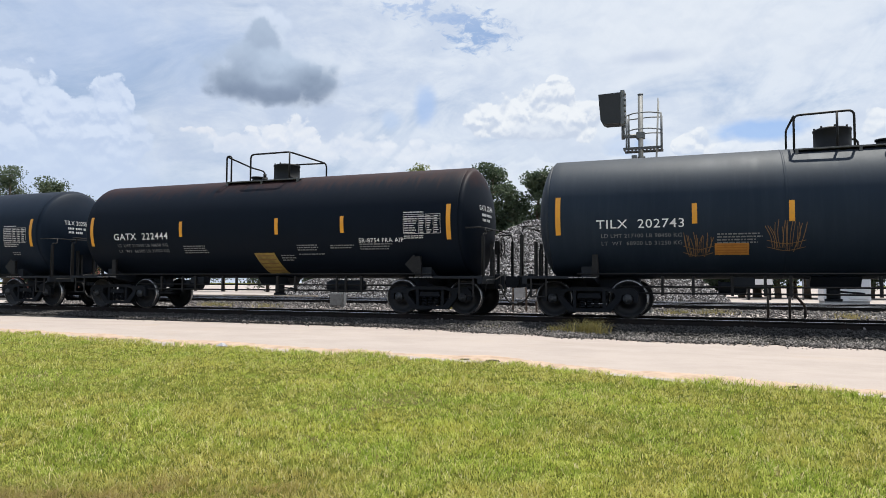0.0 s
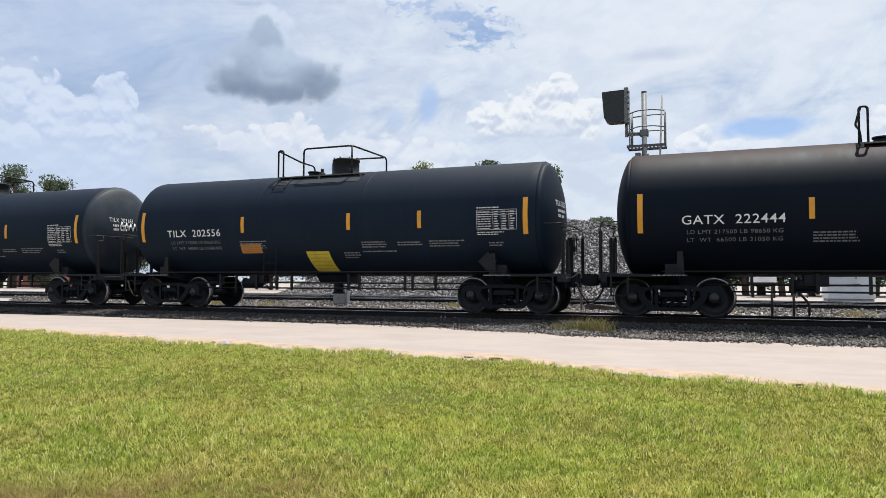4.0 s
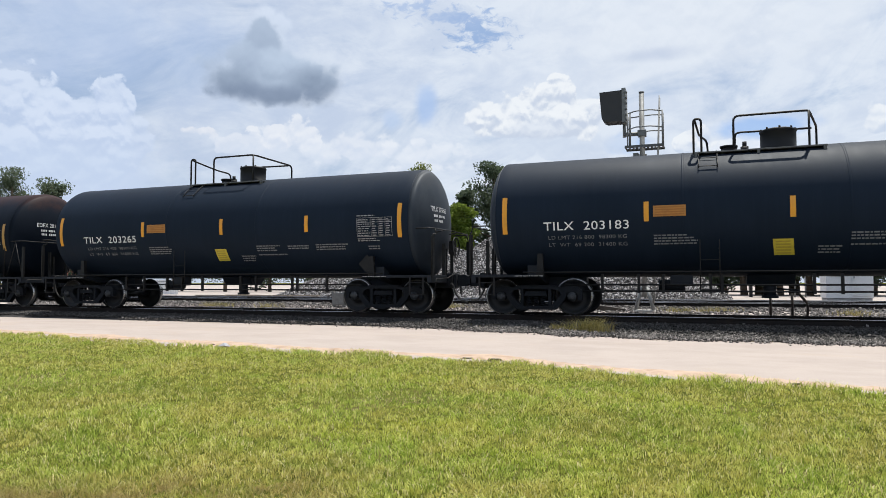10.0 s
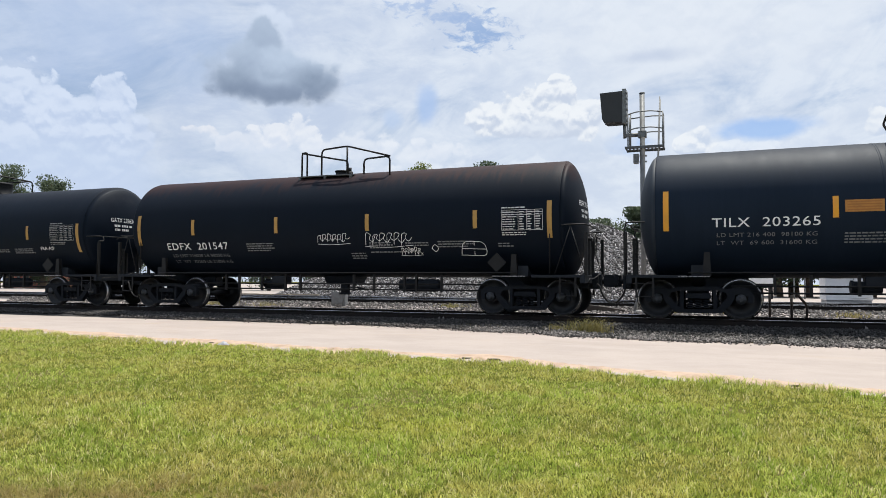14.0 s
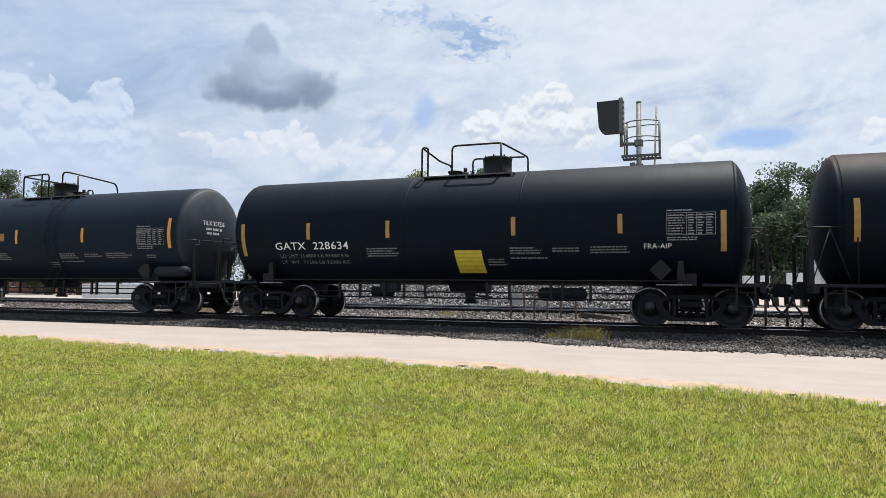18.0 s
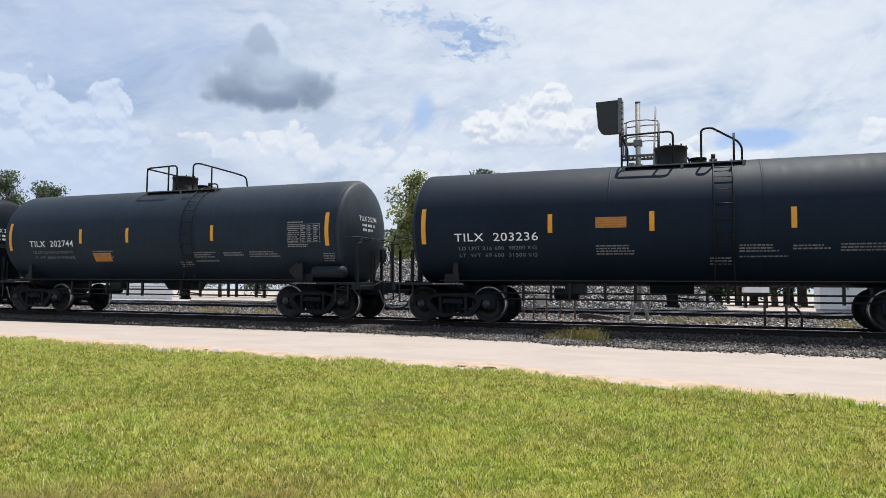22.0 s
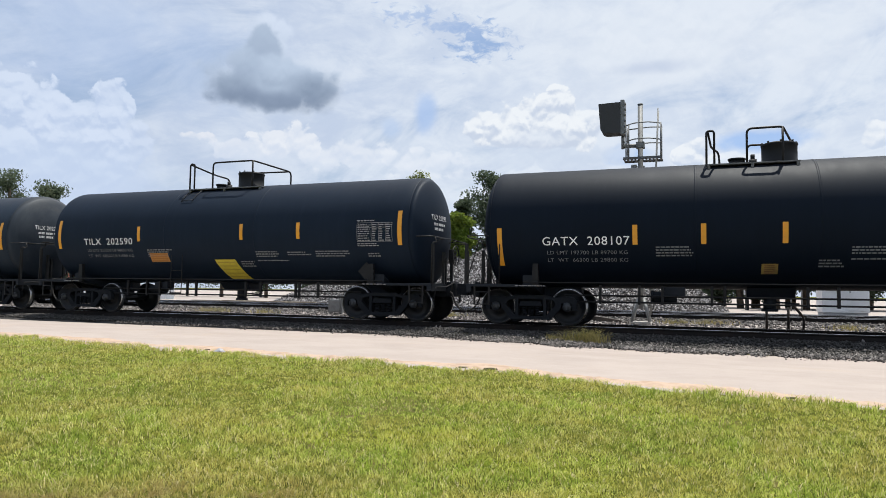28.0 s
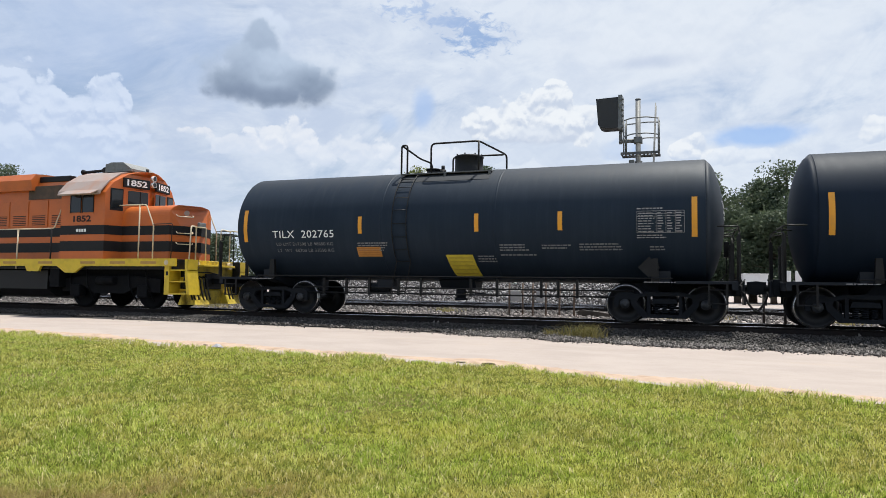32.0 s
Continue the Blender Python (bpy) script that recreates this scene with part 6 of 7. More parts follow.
        add("rung", "galv", lambda bm: rod(bm, (0.306 + 0.284 * f, -0.19, 0.35 + 6.9 * f), (0.306 + 0.284 * f, 0.19, 0.35 + 6.9 * f), 0.013, 5), "", lad)
    add("strut", "galv", lambda bm: rod(bm, (0, 0, 3.2), (0.42, 0, 3.05), 0.022, 6), "", lad)


signal()


def yard_things():
    def thing(name, label, category, m, group=""):
        return empty(name, m, label, category, group)

    def add(parent, name, material, fill, label=""):
        bm = bmesh.new()
        fill(bm)
        return part(name, bm, M[material], parent, label)
    # small junction case by the track
    c = thing("junction_case", "weathered grey metal junction case on short posts", "junction box", pose(-14.1, 25, 0.07))
    add(c, "case", "galv", lambda bm: box(bm, -0.28, 0.28, -0.2, 0.2, 0.1, 0.62, 0.02))
    add(c, "door", "galv", lambda bm: box(bm, -0.1, 0.24, -0.225, -0.2, 0.14, 0.58, 0.01))
    for px in (-0.26, -0.14, 0.22, 0.33):
        add(c, "post", "galv", lambda bm: box(bm, px - 0.03, px + 0.03, -0.16, -0.1, -0.07, 0.8))
    # two small relay cabinets between rusty posts
    for x0, x1, c0, c1 in ((-6.50, -6.0, -6.42, -6.06), (-5.62, -5.14, -5.46, -5.2)):
        c = thing("relay_cabinet", "small grey relay box hung between two rusty posts", "cabinet", pose(x0, 24.5, 0.07), "relay cabinets by the track")
        add(c, "case", "grey_paint", lambda bm: box(bm, c0 - x0, c1 - x0, -0.15, 0.12, 0.52, 0.92, 0.015))
        add(c, "door", "grey_paint", lambda bm: box(bm, c0 - x0 + 0.03, c1 - x0 - 0.03, -0.17, -0.15, 0.55, 0.89, 0.006))
        add(c, "crossbar", "rust_post", lambda bm: box(bm, 0, x1 - x0, 0.0, 0.04, 0.84, 0.9))
        for px in (0.0, x1 - x0):
            add(c, "leg", "rust_post", lambda bm: rod(bm, (px, 0, -0.05), (px, 0, 1.2), 0.035, 8))
    for x in (-4.67, -4.14):
        bm = bmesh.new()
        rod(bm, (0, 0, -0.03), (0.01, 0, 1.15), 0.038, 10)
        rod(bm, (0.01, 0, 1.15), (0.01, 0, 1.17), 0.046, 10)
        tagged(part("pipe_post", bm, M["rust_post"], None, "", pose(x, 24.6, 0.07)), "rusty brown steel pipe post standing in gravel", "post", "pipe posts by the track")
    # an old timber left between the tracks
    bm = bmesh.new()
    prism(bm, [(-0.75, 0.0), (-0.75, 0.2), (-0.6, 0.24), (0.2, 0.15), (0.85, 0.06), (0.95, 0.0)], -0.13, 0.13)
    tagged(part("timber", bm, M["tie"], None, "", pose(-3.35, 25.3, 0.08, 0, 0, -6)), "dark split old timber lying on the gravel", "timber")
    # conduit risers
    for pts in ([(1.77, 21.5, -0.05), (1.77, 21.5, 0.85)], [(2.27, 21, -0.05), (2.27, 21, 0.8)], [(2.45, 21.5, 0.85), (2.72, 21.5, 0.5), (2.7, 21.5, 0.12), (2.5, 21.5, 0.03)]):
        bm = bmesh.new()
        tube(bm, pts, 0.035, 8, 0.12)
        tagged(part("conduit_riser", bm, M["rail_side"]), "rusty brown steel conduit rising from the gravel", "pipe", "conduit risers by the track")
    # white equipment shed
    c = thing("equipment_shed", "white metal signal equipment shed with a flat bright roof", "shed", pose(6.55, 38.5, 0.1))
    add(c, "body", "white_metal", lambda bm: box(bm, -1.0, 1.0, -0.9, 0.9, 0.25, 3.0, 0.02), "white sheet-metal body")
    add(c, "roof", "white_metal", lambda bm: prism(bm, [(-1.12, 2.98), (-1.12, 3.1), (0, 3.22), (1.12, 3.1), (1.12, 2.98)], -1.05, 1.05), "bright white roof")
    add(c, "base", "grey_paint", lambda bm: box(bm, -0.95, 0.95, -0.85, 0.85, 0.0, 0.25, 0.01))
    d = add(c, "door", "white_metal", lambda bm: box(bm, 0.1, 0.85, -0.93, -0.9, 0.35, 2.4, 0.01))
    add(d, "handle", "grey_paint", lambda bm: box(bm, 0.16, 0.22, -0.97, -0.93, 1.2, 1.42, 0.01))
    for k in range(4):
        add(c, "vent_slat", "grey_paint", lambda bm: box(bm, -0.8, -0.3, -0.93, -0.9, 1.3 + 0.07 * k, 1.34 + 0.07 * k))
    # low white container further on
    c = thing("storage_container", "white storage container on a dark underframe in the yard", "container", pose(3.7, 52, 0.14))
    add(c, "body", "white_metal", lambda bm: box(bm, -0.8, 0.8, -1, 1, 1.0, 2.05, 0.03))
    add(c, "lid", "white_metal", lambda bm: box(bm, -0.84, 0.84, -1.05, 1.05, 2.05, 2.13, 0.03))
    add(c, "underframe", "loco_black", lambda bm: box(bm, -0.75, 0.75, -0.9, 0.9, 0.75, 1.0, 0.03))
    for px in (-0.65, 0.65):
        add(c, "leg", "loco_black", lambda bm: box(bm, px - 0.08, px + 0.08, -0.8, 0.8, -0.05, 0.75))
    # two small white boxes on a stand
    for x in (5.8, 6.45):
        c = thing("meter_box", "small white metal box on a steel post in the yard", "utility box", pose(x, 52, 0.14), "white boxes in the yard")
        add(c, "case", "white_metal", lambda bm: box(bm, -0.19, 0.19, -0.15, 0.15, 1.5, 2.35, 0.02))
        add(c, "post", "galv", lambda bm: rod(bm, (0, 0, -0.05), (0, 0, 1.5), 0.05, 8))
    # white panel fence
    c = thing("panel_fence", "long white corrugated panel fence at the yard's edge", "fence", pose(-46.5, 46, 0.12))
    for i in range(34):
        x = -5.1 + 0.3 * i
        part("fence_panel", shared("fence_panel", lambda bm: prism(bm, [(-0.145, 0.0), (0.145, 0.0), (0.145, 1.25), (-0.145, 1.25)], -0.02, 0.03), M["white_metal"]), None, c, "", pose(x, 0.04 * (i % 2), 0))
    add(c, "top_rail", "grey_paint", lambda bm: box(bm, -5.2, 5.2, -0.05, -0.02, 1.05, 1.12))
    # red brick building far left
    c = thing("brick_building", "low red-brick building with a pale flat roof far behind the yard", "building", pose(-84, 70, 0.1) @ Matrix.Diagonal((0.45, 1, 1, 1)))
    add(c, "wall", "red_brick", lambda bm: box(bm, -8, 8, -4, 4, 0, 3.0))
    add(c, "roof", "white_metal", lambda bm: box(bm, -8.4, 8.4, -4.4, 4.4, 3.0, 3.3, 0.03))
    for k in range(4):
        w = add(c, "window", "glass", lambda bm: box(bm, -6.5 + 3.6 * k, -5.1 + 3.6 * k, -4.06, -4.0, 1.0, 2.2))
        add(w, "frame", "white_metal", lambda bm: (box(bm, -6.6 + 3.6 * k, -5.0 + 3.6 * k, -4.08, -4.02, 0.9, 1.0), box(bm, -6.6 + 3.6 * k, -5.0 + 3.6 * k, -4.08, -4.02, 2.2, 2.3)))
    # old ties lying about
    rnd = random.Random(11)
    for x, y, a in ((-27.5, 37.5, 4), (-26.4, 38.2, -6), (-29.5, 38.8, 9), (-24.6, 38.6, 2), (-31, 37.4, -3)):
        bm = bmesh.new()
        box(bm, -1.25, 1.25, -0.12, 0.12, 0.0, 0.2, 0.02)
        tagged(part("loose_tie", bm, M["plank"], None, "", pose(x, y, 0.1, 0, 0, a)), "weathered wooden tie lying on the pale yard", "railway tie", "loose ties in the yard")


yard_things()


# ---- gravel pile ----
def pile_z(x, y):
    ridge = np.interp(x, [-31, -24.6, -18.5, -16, -15.1, -12.6, -10.6, -8.8, -6.05, -4.3, -2.9, -0.6, 1.9], [-0.1, 2.3, 3.35, 3.5, 3.25, 4.5, 5.3, 5.25, 4.85, 4.2, 3.4, 1.85, -0.1])
    return ridge - np.abs(y - 44.0) * 0.68


def stones(name, pts, sizes, material, label, category="gravel", seed=1):
    """Many broken stones, each a skewed block, as one mesh."""
    rng = np.random.default_rng(seed)
    n = len(pts)
    base = np.array([(1, 0, 0), (-1, 0, 0), (0, 1, 0), (0, -1, 0), (0, 0, 1), (0, 0, -1)], float) * 0.62
    faces = np.array([(0, 2, 4), (2, 1, 4), (1, 3, 4), (3, 0, 4), (2, 0, 5), (1, 2, 5), (3, 1, 5), (0, 3, 5)])
    v = (base[None] + rng.uniform(-0.16, 0.16, (n, 6, 3))) * (sizes[:, None, None] * rng.uniform(0.65, 1.25, (n, 1, 3)))
    q = rng.normal(size=(n, 4))
    q /= np.linalg.norm(q, axis=1)[:, None]
    w, x, y, z = q.T
    r = np.stack([1 - 2 * (y * y + z * z), 2 * (x * y - z * w), 2 * (x * z + y * w), 2 * (x * y + z * w), 1 - 2 * (x * x + z * z), 2 * (y * z - x * w), 2 * (x * z - y * w), 2 * (y * z + x * w), 1 - 2 * (x * x + y * y)], 1).reshape(n, 3, 3)
    v = np.einsum("nij,nkj->nki", r, v) + pts[:, None, :]
    f = faces[None] + (np.arange(n) * 6)[:, None, None]
    ob = new(name, mesh_np(name, v.reshape(-1, 3), f.ravel(), 3, material))
    return tagged(ob, label, category, kind="stuff")


def gravel():
    rng = np.random.default_rng(3)
    bm = bmesh.new()
    xs, ys = np.linspace(-31.5, 2.4, 90), np.linspace(36.2, 52, 40)
    grid = [[bm.verts.new((x, y, max(float(pile_z(x, y)), 0.05) + rng.uniform(-0.05, 0.05))) for x in xs] for y in ys]
    for a, b in zip(grid, grid[1:]):
        for i in range(len(xs) - 1):
            bm.faces.new((a[i], a[i + 1], b[i + 1], b[i]))
    pl = tagged(part("gravel_mound", bm, M["pile_stone"]), "tall double heap of grey crushed stone", "gravel pile")
    n = 62000
    x, y = rng.uniform(-31, 2.2, n), rng.uniform(36.4, 44.6, n)
    z = pile_z(x, y)
    k = z > 0.08
    p = np.stack([x[k], y[k], z[k] + rng.uniform(-0.02, 0.05, k.sum())], 1)
    st = stones("loose_stone", p, rng.uniform(0.055, 0.14, len(p)), M["pile_stone"], "", "", 5)
    st.parent = pl
    st["kind"] = "stuff"
    # ballast of the near track: shoulder darkened for shade, paler gravel at its toe
    n = 26000
    x = rng.uniform(-26, 6, n)
    lo = edge_far(x) + 0.25 + 0.1 * np.sin(x * 3)
    y = lo + (16.75 - lo) * rng.random(n) ** 0.9
    z = np.interp(y, [12, 14.75, 16.05, 17], [0.02, 0.03, 0.13, 0.14]) + rng.uniform(-0.015, 0.02, n)
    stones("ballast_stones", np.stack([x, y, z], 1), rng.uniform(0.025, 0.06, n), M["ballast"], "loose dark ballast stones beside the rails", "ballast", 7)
    n = 17000
    x = np.concatenate([rng.uniform(-5, 6, 12500), rng.uniform(-16, 6, 4500)])
    clump = np.array([noise.noise(Vector((a * 1.3, 3.0, 0))) + 0.6 * noise.noise(Vector((a * 4.5, 8.0, 0))) for a in x])
    x = x[rng.random(n) < np.clip(0.75 + 1.3 * clump, 0.12, 1.0)]
    n = len(x)
    y = edge_far(x) + 0.2 + rng.normal(0, 0.2, n) + 0.08 * np.sin(x * 3) + (x > -5) * rng.random(n) ** 2 * 1.1
    z = np.interp(y, [12, 14.75, 16.05, 17], [0.035, 0.04, 0.14, 0.15]) + rng.uniform(-0.01, 0.02, n)
    stones("ballast_stones", np.stack([x, y, z], 1), rng.uniform(0.016, 0.048, n), M["toe_stone"], "pale gravel spilled at the ballast's toe", "gravel", 8)
    # between and beyond the rails
    n = 30000
    y = rng.uniform(16.8, 36.4, n)
    x = -2.0 + (rng.random(n) ** 1.0 - 0.72) * y * 1.75
    z = np.interp(y, [16.8, 19.6, 20.9, 26, 27.2, 36, 36.5], [0.13, 0.13, 0.08, 0.08, 0.13, 0.13, 0.1]) + rng.uniform(-0.02, 0.03, n)
    stones("ballast_stones", np.stack([x, y, z], 1), rng.uniform(0.045, 0.11, n), M["yard_stone"], "loose pale stones between the tracks", "ballast", 9)


gravel()


# ---- trees ----
def tree(x, y, top, wide, leaves, label, seed, bare=0.3, airy=1.0):
    rng = np.random.default_rng(seed)
    rnd = random.Random(seed)
    base = 0.1
    h = top - base
    root = empty("tree", pose(x, y, base), label, "tree", "trees behind the yard")
    bm = bmesh.new()
    r0 = 0.035 * h
    pts = [(0, 0, 0), (rnd.uniform(-0.2, 0.2), 0, h * 0.3), (rnd.uniform(-0.3, 0.3), 0, h * 0.6), (0, 0, h * 0.92)]
    for i, (a, b) in enumerate(zip(pts, pts[1:])):
        rod(bm, a, b, r0 * (1 - 0.3 * i), 8, r0 * (1 - 0.3 * (i + 1)) + 0.015)
    tips = []
    for i in range(22):
        z = h * rnd.uniform(bare * 0.6, 0.9)
        a = rnd.uniform(0, 6.28)
        span = wide * rnd.uniform(0.45, 0.95) * (1.0 - 0.55 * max(0.0, (z / h - 0.5) * 2))
        tip = (span * math.cos(a), span * math.sin(a), z + rnd.uniform(0.05, 0.18) * h * 0.6)
        rod(bm, (0, 0, z), tip, r0 * 0.3, 5, 0.02)
        tips.append(tip)
    part("trunk", bm, M["bark"], root, "brown trunk with limbs")
    # crown: leaf clumps round the limb ends, with gaps
    c = []
    for t in tips:
        c.append((*t, wide * rnd.uniform(0.3, 0.5)))
        c.append((t[0] * 0.55, t[1] * 0.55, t[2] - 0.1 * h * rnd.random(), wide * rnd.uniform(0.28, 0.45)))
    c.append((0, 0, h * 0.9, wide * 0.35))
    c = np.array(c)
    n = int(330 * airy)
    m = len(c)
    d = rng.normal(size=(m, n, 3))
    d /= np.linalg.norm(d, axis=2)[..., None]
    rad = rng.random((m, n)) ** 0.6 * 1.3
    p = c[:, None, :3] + d * (rad * c[:, 3][:, None])[..., None] * np.array([1, 1, 0.75])
    p = p.reshape(-1, 3)
    p[:, 2] = np.minimum(p[:, 2], h)
    s = rng.uniform(0.07, 0.17, len(p))
    u = rng.normal(size=(len(p), 3))
    u /= np.linalg.norm(u, axis=1)[:, None]
    w = np.cross(u, rng.normal(size=(len(p), 3)))
    w /= np.linalg.norm(w, axis=1)[:, None]
    v = np.stack([p - u * s[:, None], p + w * s[:, None] * 0.55, p + u * s[:, None], p - w * s[:, None] * 0.55], 1)
    me = mesh_np("crown", v.reshape(-1, 3), np.arange(len(p) * 4), 4, M[leaves])
    part("crown", me, None, root, "leafy crown with gaps")


TREES = [  # x, y, top, half width, leaves, share of bare trunk, density
    (1.3, 61, 11.6, 1.7, "leaf_dark", 0.45, 0.6), (4.3, 62, 10.3, 2.4, "leaf_dark", 0.2, 1), (6.8, 61, 12.0, 2.8, "leaf_dark", 0.2, 1.2), (9.6, 62, 12.0, 2.8, "leaf_dark", 0.2, 1.2),
    (12.3, 62, 11.8, 2.8, "leaf_dark", 0.2, 1.2), (15.0, 62, 10.8, 2.8, "leaf_dark", 0.2, 1), (-1.8, 61, 8.7, 2.4, "leaf_dark", 0.1, 1), (-5.0, 61, 7.6, 2.2, "leaf_dark", 0.1, 1),
    (3.0, 59, 8.0, 2.2, "leaf_dark", 0.3, 1.2), (7.6, 59, 8.6, 2.6, "leaf_dark", 0.3, 1.2), (11.0, 60, 8.8, 2.6, "leaf_dark", 0.3, 1.2), (0.2, 60, 6.0, 2.2, "leaf_dark", 0.02, 1.2), (-3.2, 61, 6.0, 2.2, "leaf_dark", 0.02, 1.2),
    (1.6, 60, 7.6, 2.4, "leaf_dark", 0.3, 0.9), (5.5, 58, 7.2, 2.6, "leaf_dark", 0.3, 0.9), (9.5, 57, 7.0, 2.6, "leaf_dark", 0.3, 0.9), (13.3, 58, 7.0, 2.6, "leaf_dark", 0.3, 0.9),
    (-8.5, 63, 6.9, 2.4, "leaf_dark", 0.1, 1), (-13.0, 58, 11.4, 1.9, "leaf_dark", 0.25, 1), (-17.2, 58, 11.8, 2.3, "leaf_dark", 0.2, 1), (-15.2, 57.5, 9.6, 2.2, "leaf_dark", 0.1, 1),
    (-20.2, 58.5, 9.9, 1.3, "leaf_dark", 0.3, 0.8), (-19.3, 55, 8.2, 1.3, "leaf_palm", 0.2, 1), (-22.4, 52, 11.1, 2.1, "leaf_light", 0.3, 0.7), (-21.6, 56, 6.8, 2.2, "leaf_light", 0.05, 0.8),
    (-80.4, 60, 15.6, 3.0, "leaf_dark", 0.2, 0.9), (-84, 61, 14.0, 3.2, "leaf_dark", 0.2, 0.9), (-72.8, 60, 13.9, 2.3, "leaf_dark", 0.2, 0.8), (-77, 62, 11.8, 2.6, "leaf_dark", 0.1, 0.8), (-69.0, 61, 12.0, 2.6, "leaf_dark", 0.1, 0.8),
    (-65, 63, 9.0, 3.0, "leaf_dark", 0.36, 0.8), (-58, 64, 7.2, 3.2, "leaf_dark", 0.36, 0.8), (-51, 64, 6.6, 3.2, "leaf_dark", 0.36, 0.8), (-45, 64, 6.4, 3.2, "leaf_dark", 0.36, 0.8), (-39, 64, 6.8, 3.2, "leaf_dark", 0.36, 0.8), (-33.5, 64, 7.0, 3.0, "leaf_dark", 0.36, 0.8), (-28, 64, 7.2, 3.0, "leaf_dark", 0.36, 0.8),
]
for i, (x, y, top, wide, leaves, bare, airy) in enumerate(TREES):
    say = {"leaf_dark": "dark green broad-leaved tree behind the yard", "leaf_light": "airy light-green tree with thin foliage", "leaf_palm": "bushy bright-green palm-like tree"}[leaves]
    tree(x, y, top, wide, leaves, say, 100 + i, bare, airy)


# ---- grass ----
def blades(name, x, y, z, h, w, material, label, seed):
    rng = np.random.default_rng(seed)
    n = len(x)
    a = rng.uniform(0, 2 * np.pi, n)
    lean = rng.uniform(0.3, 1.3, n) * h
    la = rng.uniform(0, 2 * np.pi, n)
    dx, dy = np.cos(a) * w / 2, np.sin(a) * w / 2
    tipx, tipy = x + np.cos(la) * lean, y + np.sin(la) * lean
    midx, midy = x + np.cos(la) * lean * 0.3, y + np.sin(la) * lean * 0.3
    v = np.stack([np.stack([x - dx, y - dy, z - 0.01], 1), np.stack([x + dx, y + dy, z - 0.01], 1), np.stack([midx + dx * 0.8, midy + dy * 0.8, z + h * 0.6], 1), np.stack([midx - dx * 0.8, midy - dy * 0.8, z + h * 0.6], 1), np.stack([tipx, tipy, z + h], 1)], 1)
    k = np.arange(n)[:, None] * 5
    tri = (k + np.array([[0, 1, 2, 0, 2, 3, 3, 2, 4]])).ravel()
    ob = new(name, mesh_np(name, v.reshape(-1, 3), tri, 3, material))
    return tagged(ob, label, "grass", kind="stuff")


def lawn():
    rng = np.random.default_rng(21)
    # tufts of blades with gaps between them, denser near the eye
    m, per = 95000, 6
    d = 3.1 + (18.0 - 3.1) * rng.random(m) ** 1.15
    ang = rng.uniform(-58, 19, m)
    d, ang = np.repeat(d, per), np.repeat(ang, per)
    n = m * per
    x, y = d * np.sin(np.radians(ang)) + rng.normal(0, 0.014, n), d * np.cos(np.radians(ang)) + rng.normal(0, 0.014, n)
    e = edge_near(x) + 0.12 * np.sin(x * 2.3) + 0.08 * np.sin(x * 5.1 + 1)
    k = (y < e) & (y > 1.5)
    x, y, e = x[k], y[k], e[k]
    big = np.array([noise.noise(Vector((a * 0.9, b * 0.9, 0))) for a, b in zip(x[::1], y[::1])])
    fine = np.array([noise.noise(Vector((a * 4.5, b * 4.5, 3.0))) for a, b in zip(x, y)])
    patch = np.array([noise.noise(Vector((a * 1.6, b * 2.6, 9.0))) + 0.7 * noise.noise(Vector((a * 7.0, b * 9.0, 5.0))) for a, b in zip(x, y)])
    k = rng.random(len(x)) < np.clip(1.25 + 1.5 * patch, 0.3, 1.0)
    x, y, e, big, fine = x[k], y[k], e[k], big[k], fine[k]
    h = rng.uniform(0.016, 0.05, len(x)) * (1.0 + 0.5 * big + 0.6 * fine)
    h *= 1 + (0.45 + 0.25 * np.clip((x + 4) / 3, 0, 1)) * np.exp(-((e - y) / 0.35) ** 2)
    blades("grass", x, y, lawn_z(y), h, rng.uniform(0.0045, 0.009, len(x)), M["grass"], "short mown green lawn with drier yellow patches", 22)
    # weeds by the rails
    cx = np.repeat([-2.55, -2.3, -2.1, -3.0, -4.6, -5.2], 130)
    cy = np.repeat([15.0, 15.05, 14.9, 15.1, 15.5, 15.6], 130)
    hh = np.repeat([0.26, 0.3, 0.26, 0.15, 0.08, 0.07], 130)
    gx, gy = cx + rng.normal(0, 0.17, len(cx)), cy + rng.normal(0, 0.1, len(cx))
    blades("weed_tuft", gx, gy, np.full(len(gx), 0.05), hh * rng.uniform(0.5, 1.25, len(gx)), rng.uniform(0.006, 0.012, len(gx)), M["weed"], "yellowing tuft of weeds in the ballast", 23)
    cx = np.repeat([-19.9, -19.4, -16.9, -0.8, 0.4, 4.2, -9.5], 160)
    cy = np.repeat([24.0, 24.2, 24.0, 25.0, 25.5, 24.0, 26.0], 160)
    gx, gy = cx + rng.normal(0, 0.3, len(cx)), cy + rng.normal(0, 0.2, len(cx))
    blades("weed_tuft", gx, gy, np.full(len(gx), 0.08), rng.uniform(0.06, 0.24, len(gx)), rng.uniform(0.012, 0.02, len(gx)), M["weed"], "dry weeds growing between the tracks", 24)


lawn()


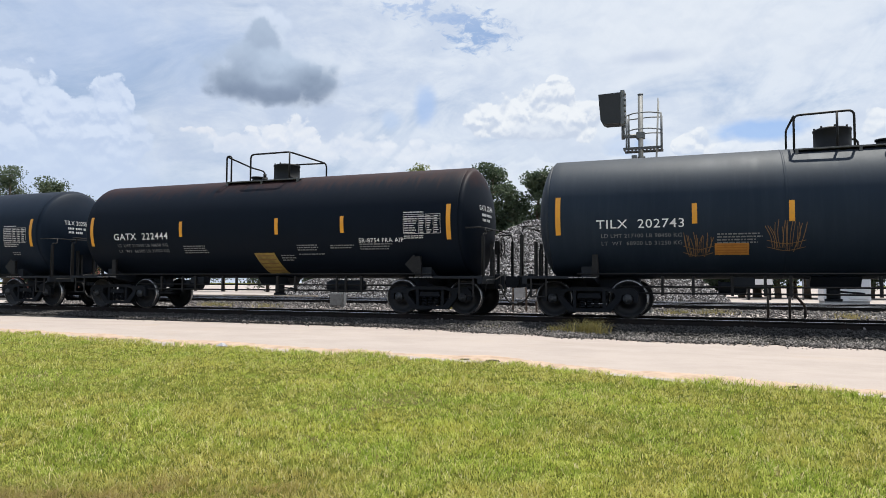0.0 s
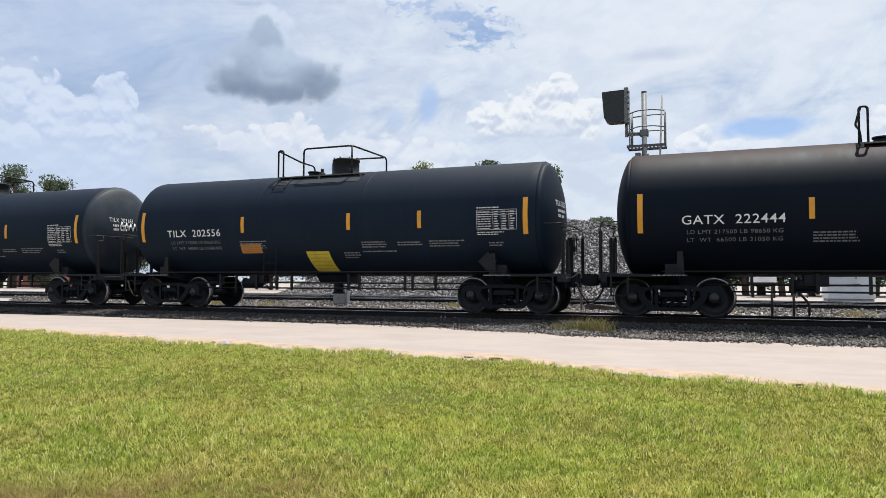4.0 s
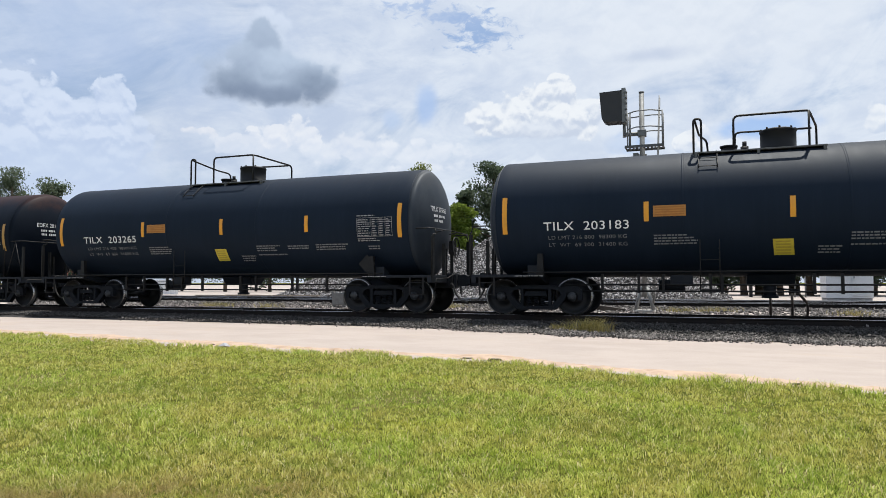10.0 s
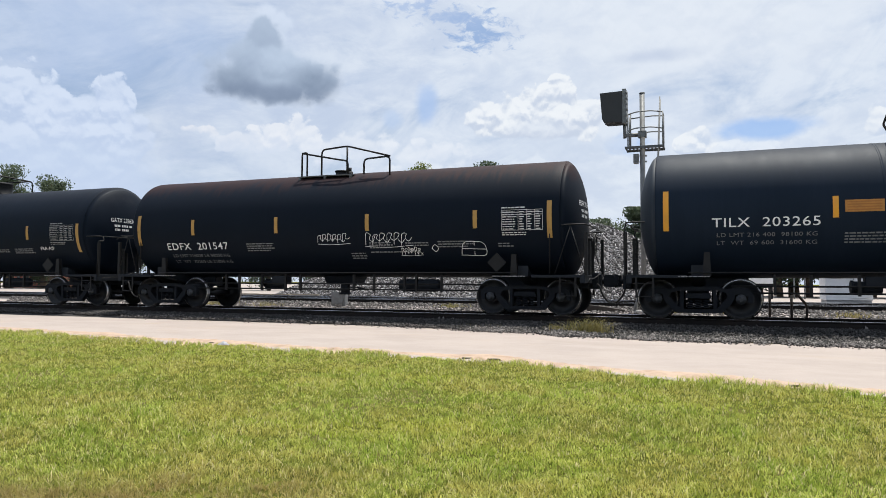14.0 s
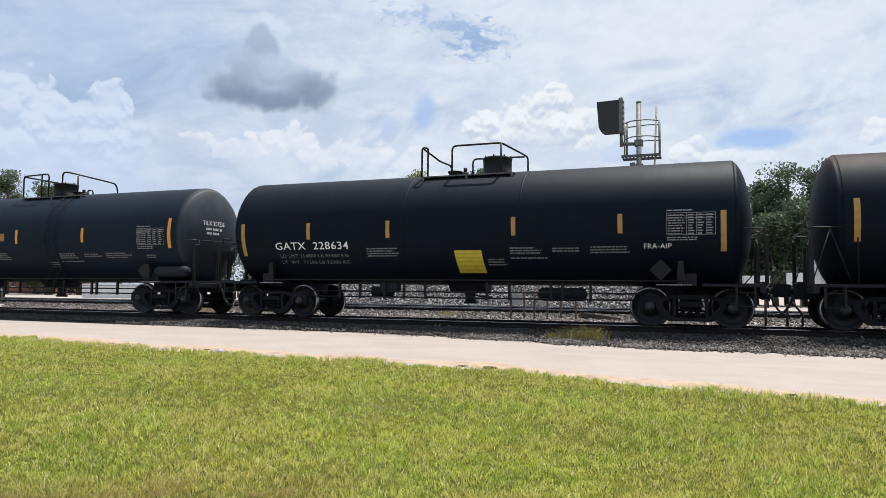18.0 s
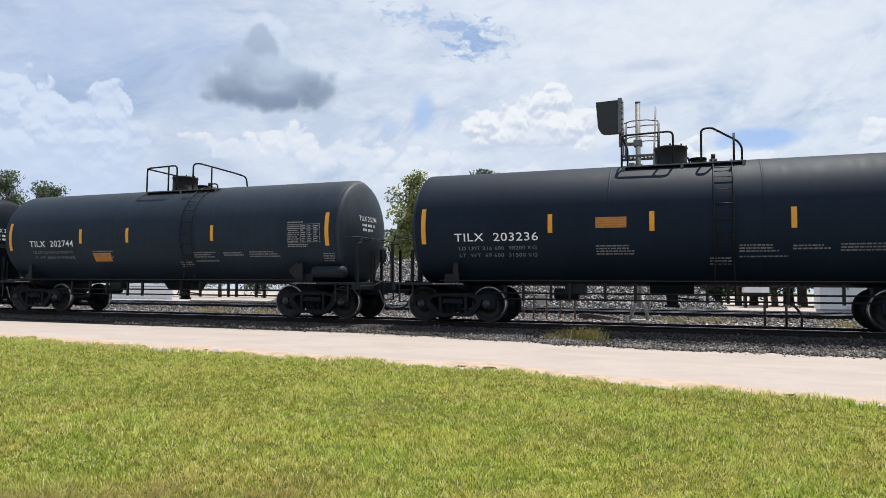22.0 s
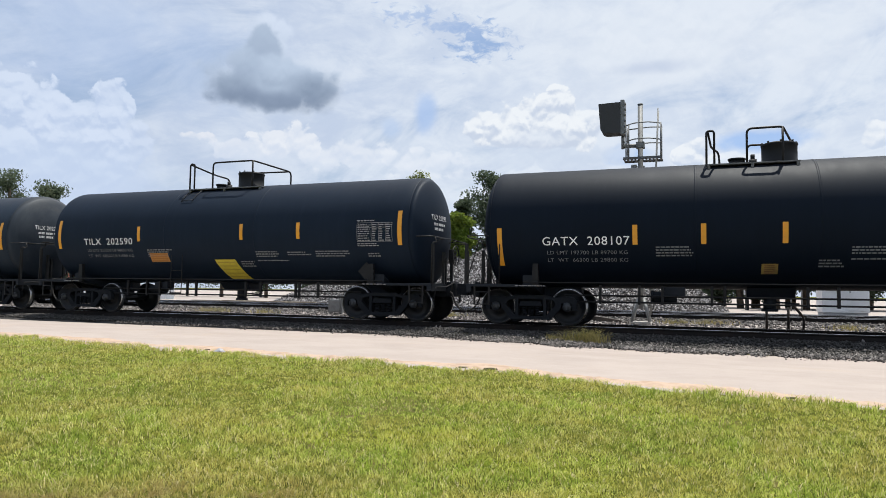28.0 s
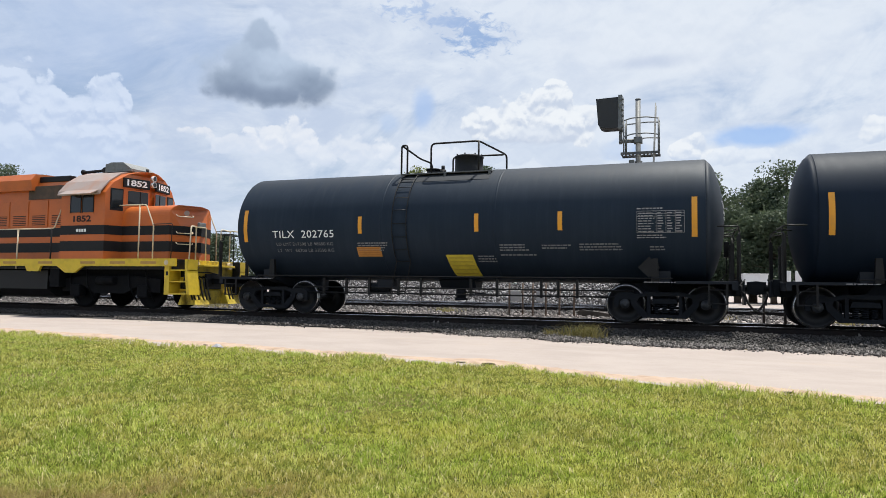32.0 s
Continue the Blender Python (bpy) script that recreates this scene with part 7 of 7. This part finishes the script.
def verge():
    """Bare sand along the lawn's edge, a scrap of litter, and dark clods."""
    rnd = random.Random(5)
    def lie(x, y):
        """Height of the road under a point of the verge."""
        e = float(edge_near(x))
        lo, mid = e + 0.1, (e + float(edge_far(x))) / 2
        return float(np.interp(y, [lo - 0.35, lo, mid], [float(lawn_z(lo - 0.35)) - 0.04, float(lawn_z(lo)) + 0.006, 0.04]))
    bm = bmesh.new()
    prev = None
    for i in range(520):
        x = -22 + 0.05 * i
        big = noise.noise(Vector((x * 0.55, 2.0, 0))) * 0.5 + noise.noise(Vector((x * 1.7, 7.0, 0))) * 0.3
        w = 0.13 + 0.24 * big + 0.07 * noise.noise(Vector((x * 7.0, 4.0, 0))) + rnd.uniform(-0.02, 0.02)
        w += sum(a * math.exp(-((x - c) / r) ** 2) for c, r, a in ((-8.0, 1.1, 0.17), (-5.0, 0.5, 0.08), (-2.8, 0.5, 0.2), (0.0, 0.6, 0.16), (-11.5, 0.8, 0.14)))
        w = max(w, 0.0)
        e = float(edge_near(x))
        row = []
        for k, up in ((-0.1, 0.0), (0.28, 0.012), (0.28 + w * 0.8, 0.006 + 0.04 * w), (0.28 + w * 1.3, 0.004 + 0.02 * w), (0.3 + w * 1.5, -0.012)):
            row.append(bm.verts.new((x, e + k, lie(x, e + k) + up + rnd.uniform(-0.002, 0.004))))
        if prev:
            for k in range(4):
                bm.faces.new((prev[k], row[k], row[k + 1], prev[k + 1])).smooth = True
        prev = row
    tagged(part("verge", bm, M["sand"]), "ragged strip of tan sand between lawn and road", "sand", kind="structure")
    bm = bmesh.new()
    pts = [(-0.14, -0.05, 0), (0.1, -0.09, 0.03), (0.15, 0.04, 0.0), (0.02, 0.1, 0.05), (-0.11, 0.08, 0.02), (0.0, 0.0, 0.11), (0.08, 0.0, 0.09)]
    vs = [bm.verts.new(p) for p in pts]
    bmesh.ops.convex_hull(bm, input=vs)
    tagged(part("litter", bm, M["litter"], None, "", Matrix.Translation((-7.62, 9.55, 0.02)) @ Matrix.Diagonal((0.8, 0.8, 0.6, 1))), "crumpled white scrap of litter in the grass", "litter")
    for x, dy, s in ((0.9, 0.08, 0.08), (-2.75, 0.12, 0.13), (-3.2, 0.14, 0.09), (-8.9, 0.12, 0.06), (-8.15, 0.2, 0.1), (-7.3, 0.16, 0.08), (-6.3, 0.14, 0.07), (-10.6, 0.12, 0.1), (1.35, 0.08, 0.05)):
        bm = bmesh.new()
        for i in range(10):
            bm.verts.new((rnd.uniform(-s, s), rnd.uniform(-s, s) * 0.4, rnd.uniform(-0.02, s * 0.3)))
        bmesh.ops.convex_hull(bm, input=bm.verts)
        tagged(part("clod", bm, M["plank"], None, "", pose(x, float(edge_near(x)) + dy, 0.0)), "dark clod of earth at the lawn's edge", "clod", "clods along the road")


verge()


# ---- ties ----
def ties():
    def tie(bm):
        box(bm, -0.115, 0.115, -1.3, 1.3, 0.0, 0.1, 0.008)
    me = shared("tie", tie, M["tie"])
    rnd = random.Random(9)
    for root, y, x0, x1 in ((TRACK_1, TRACK_Y, -34, 9), (TRACK_2, 29.75, -46, 13), (TRACK_3, 33.9, -20, 15)):
        x = x0
        while x < x1:
            part("tie", me, None, root, "", pose(x, rnd.uniform(-0.05, 0.05), 0.035, 0, 0, rnd.uniform(-1.5, 1.5)))
            x += 0.5


ties()


# ---- motion of the train ----
TRAVEL = [0.0, 4.072, 8.163, 12.3, 16.504, 20.77, 25.08, 29.422, 33.79, 38.195, 42.652, 47.183, 51.787, 56.451, 61.159, 65.882, 70.623, 75.408, 80.264,
          85.201, 90.195, 95.253, 100.376, 105.537, 110.718, 115.938, 121.214, 126.541, 131.916, 137.344, 142.803, 148.275, 153.752]


def motions():
    """The train accelerates gently along the near track, and its wheels roll."""
    for thing, x in ROLLING:
        walk(thing, [(t, pose(x + d, TRACK_Y, RAIL_Z)) for t, d in enumerate(TRAVEL)])
    steps = [i / 10 for i in range(321)]
    gone = np.interp(steps, range(33), TRAVEL)
    for wheels, x, radius in SPINNING:
        walk(wheels, [(t, pose(x, 0, radius, 0, math.degrees(d / radius), 0)) for t, d in zip(steps, gone)])


motions()
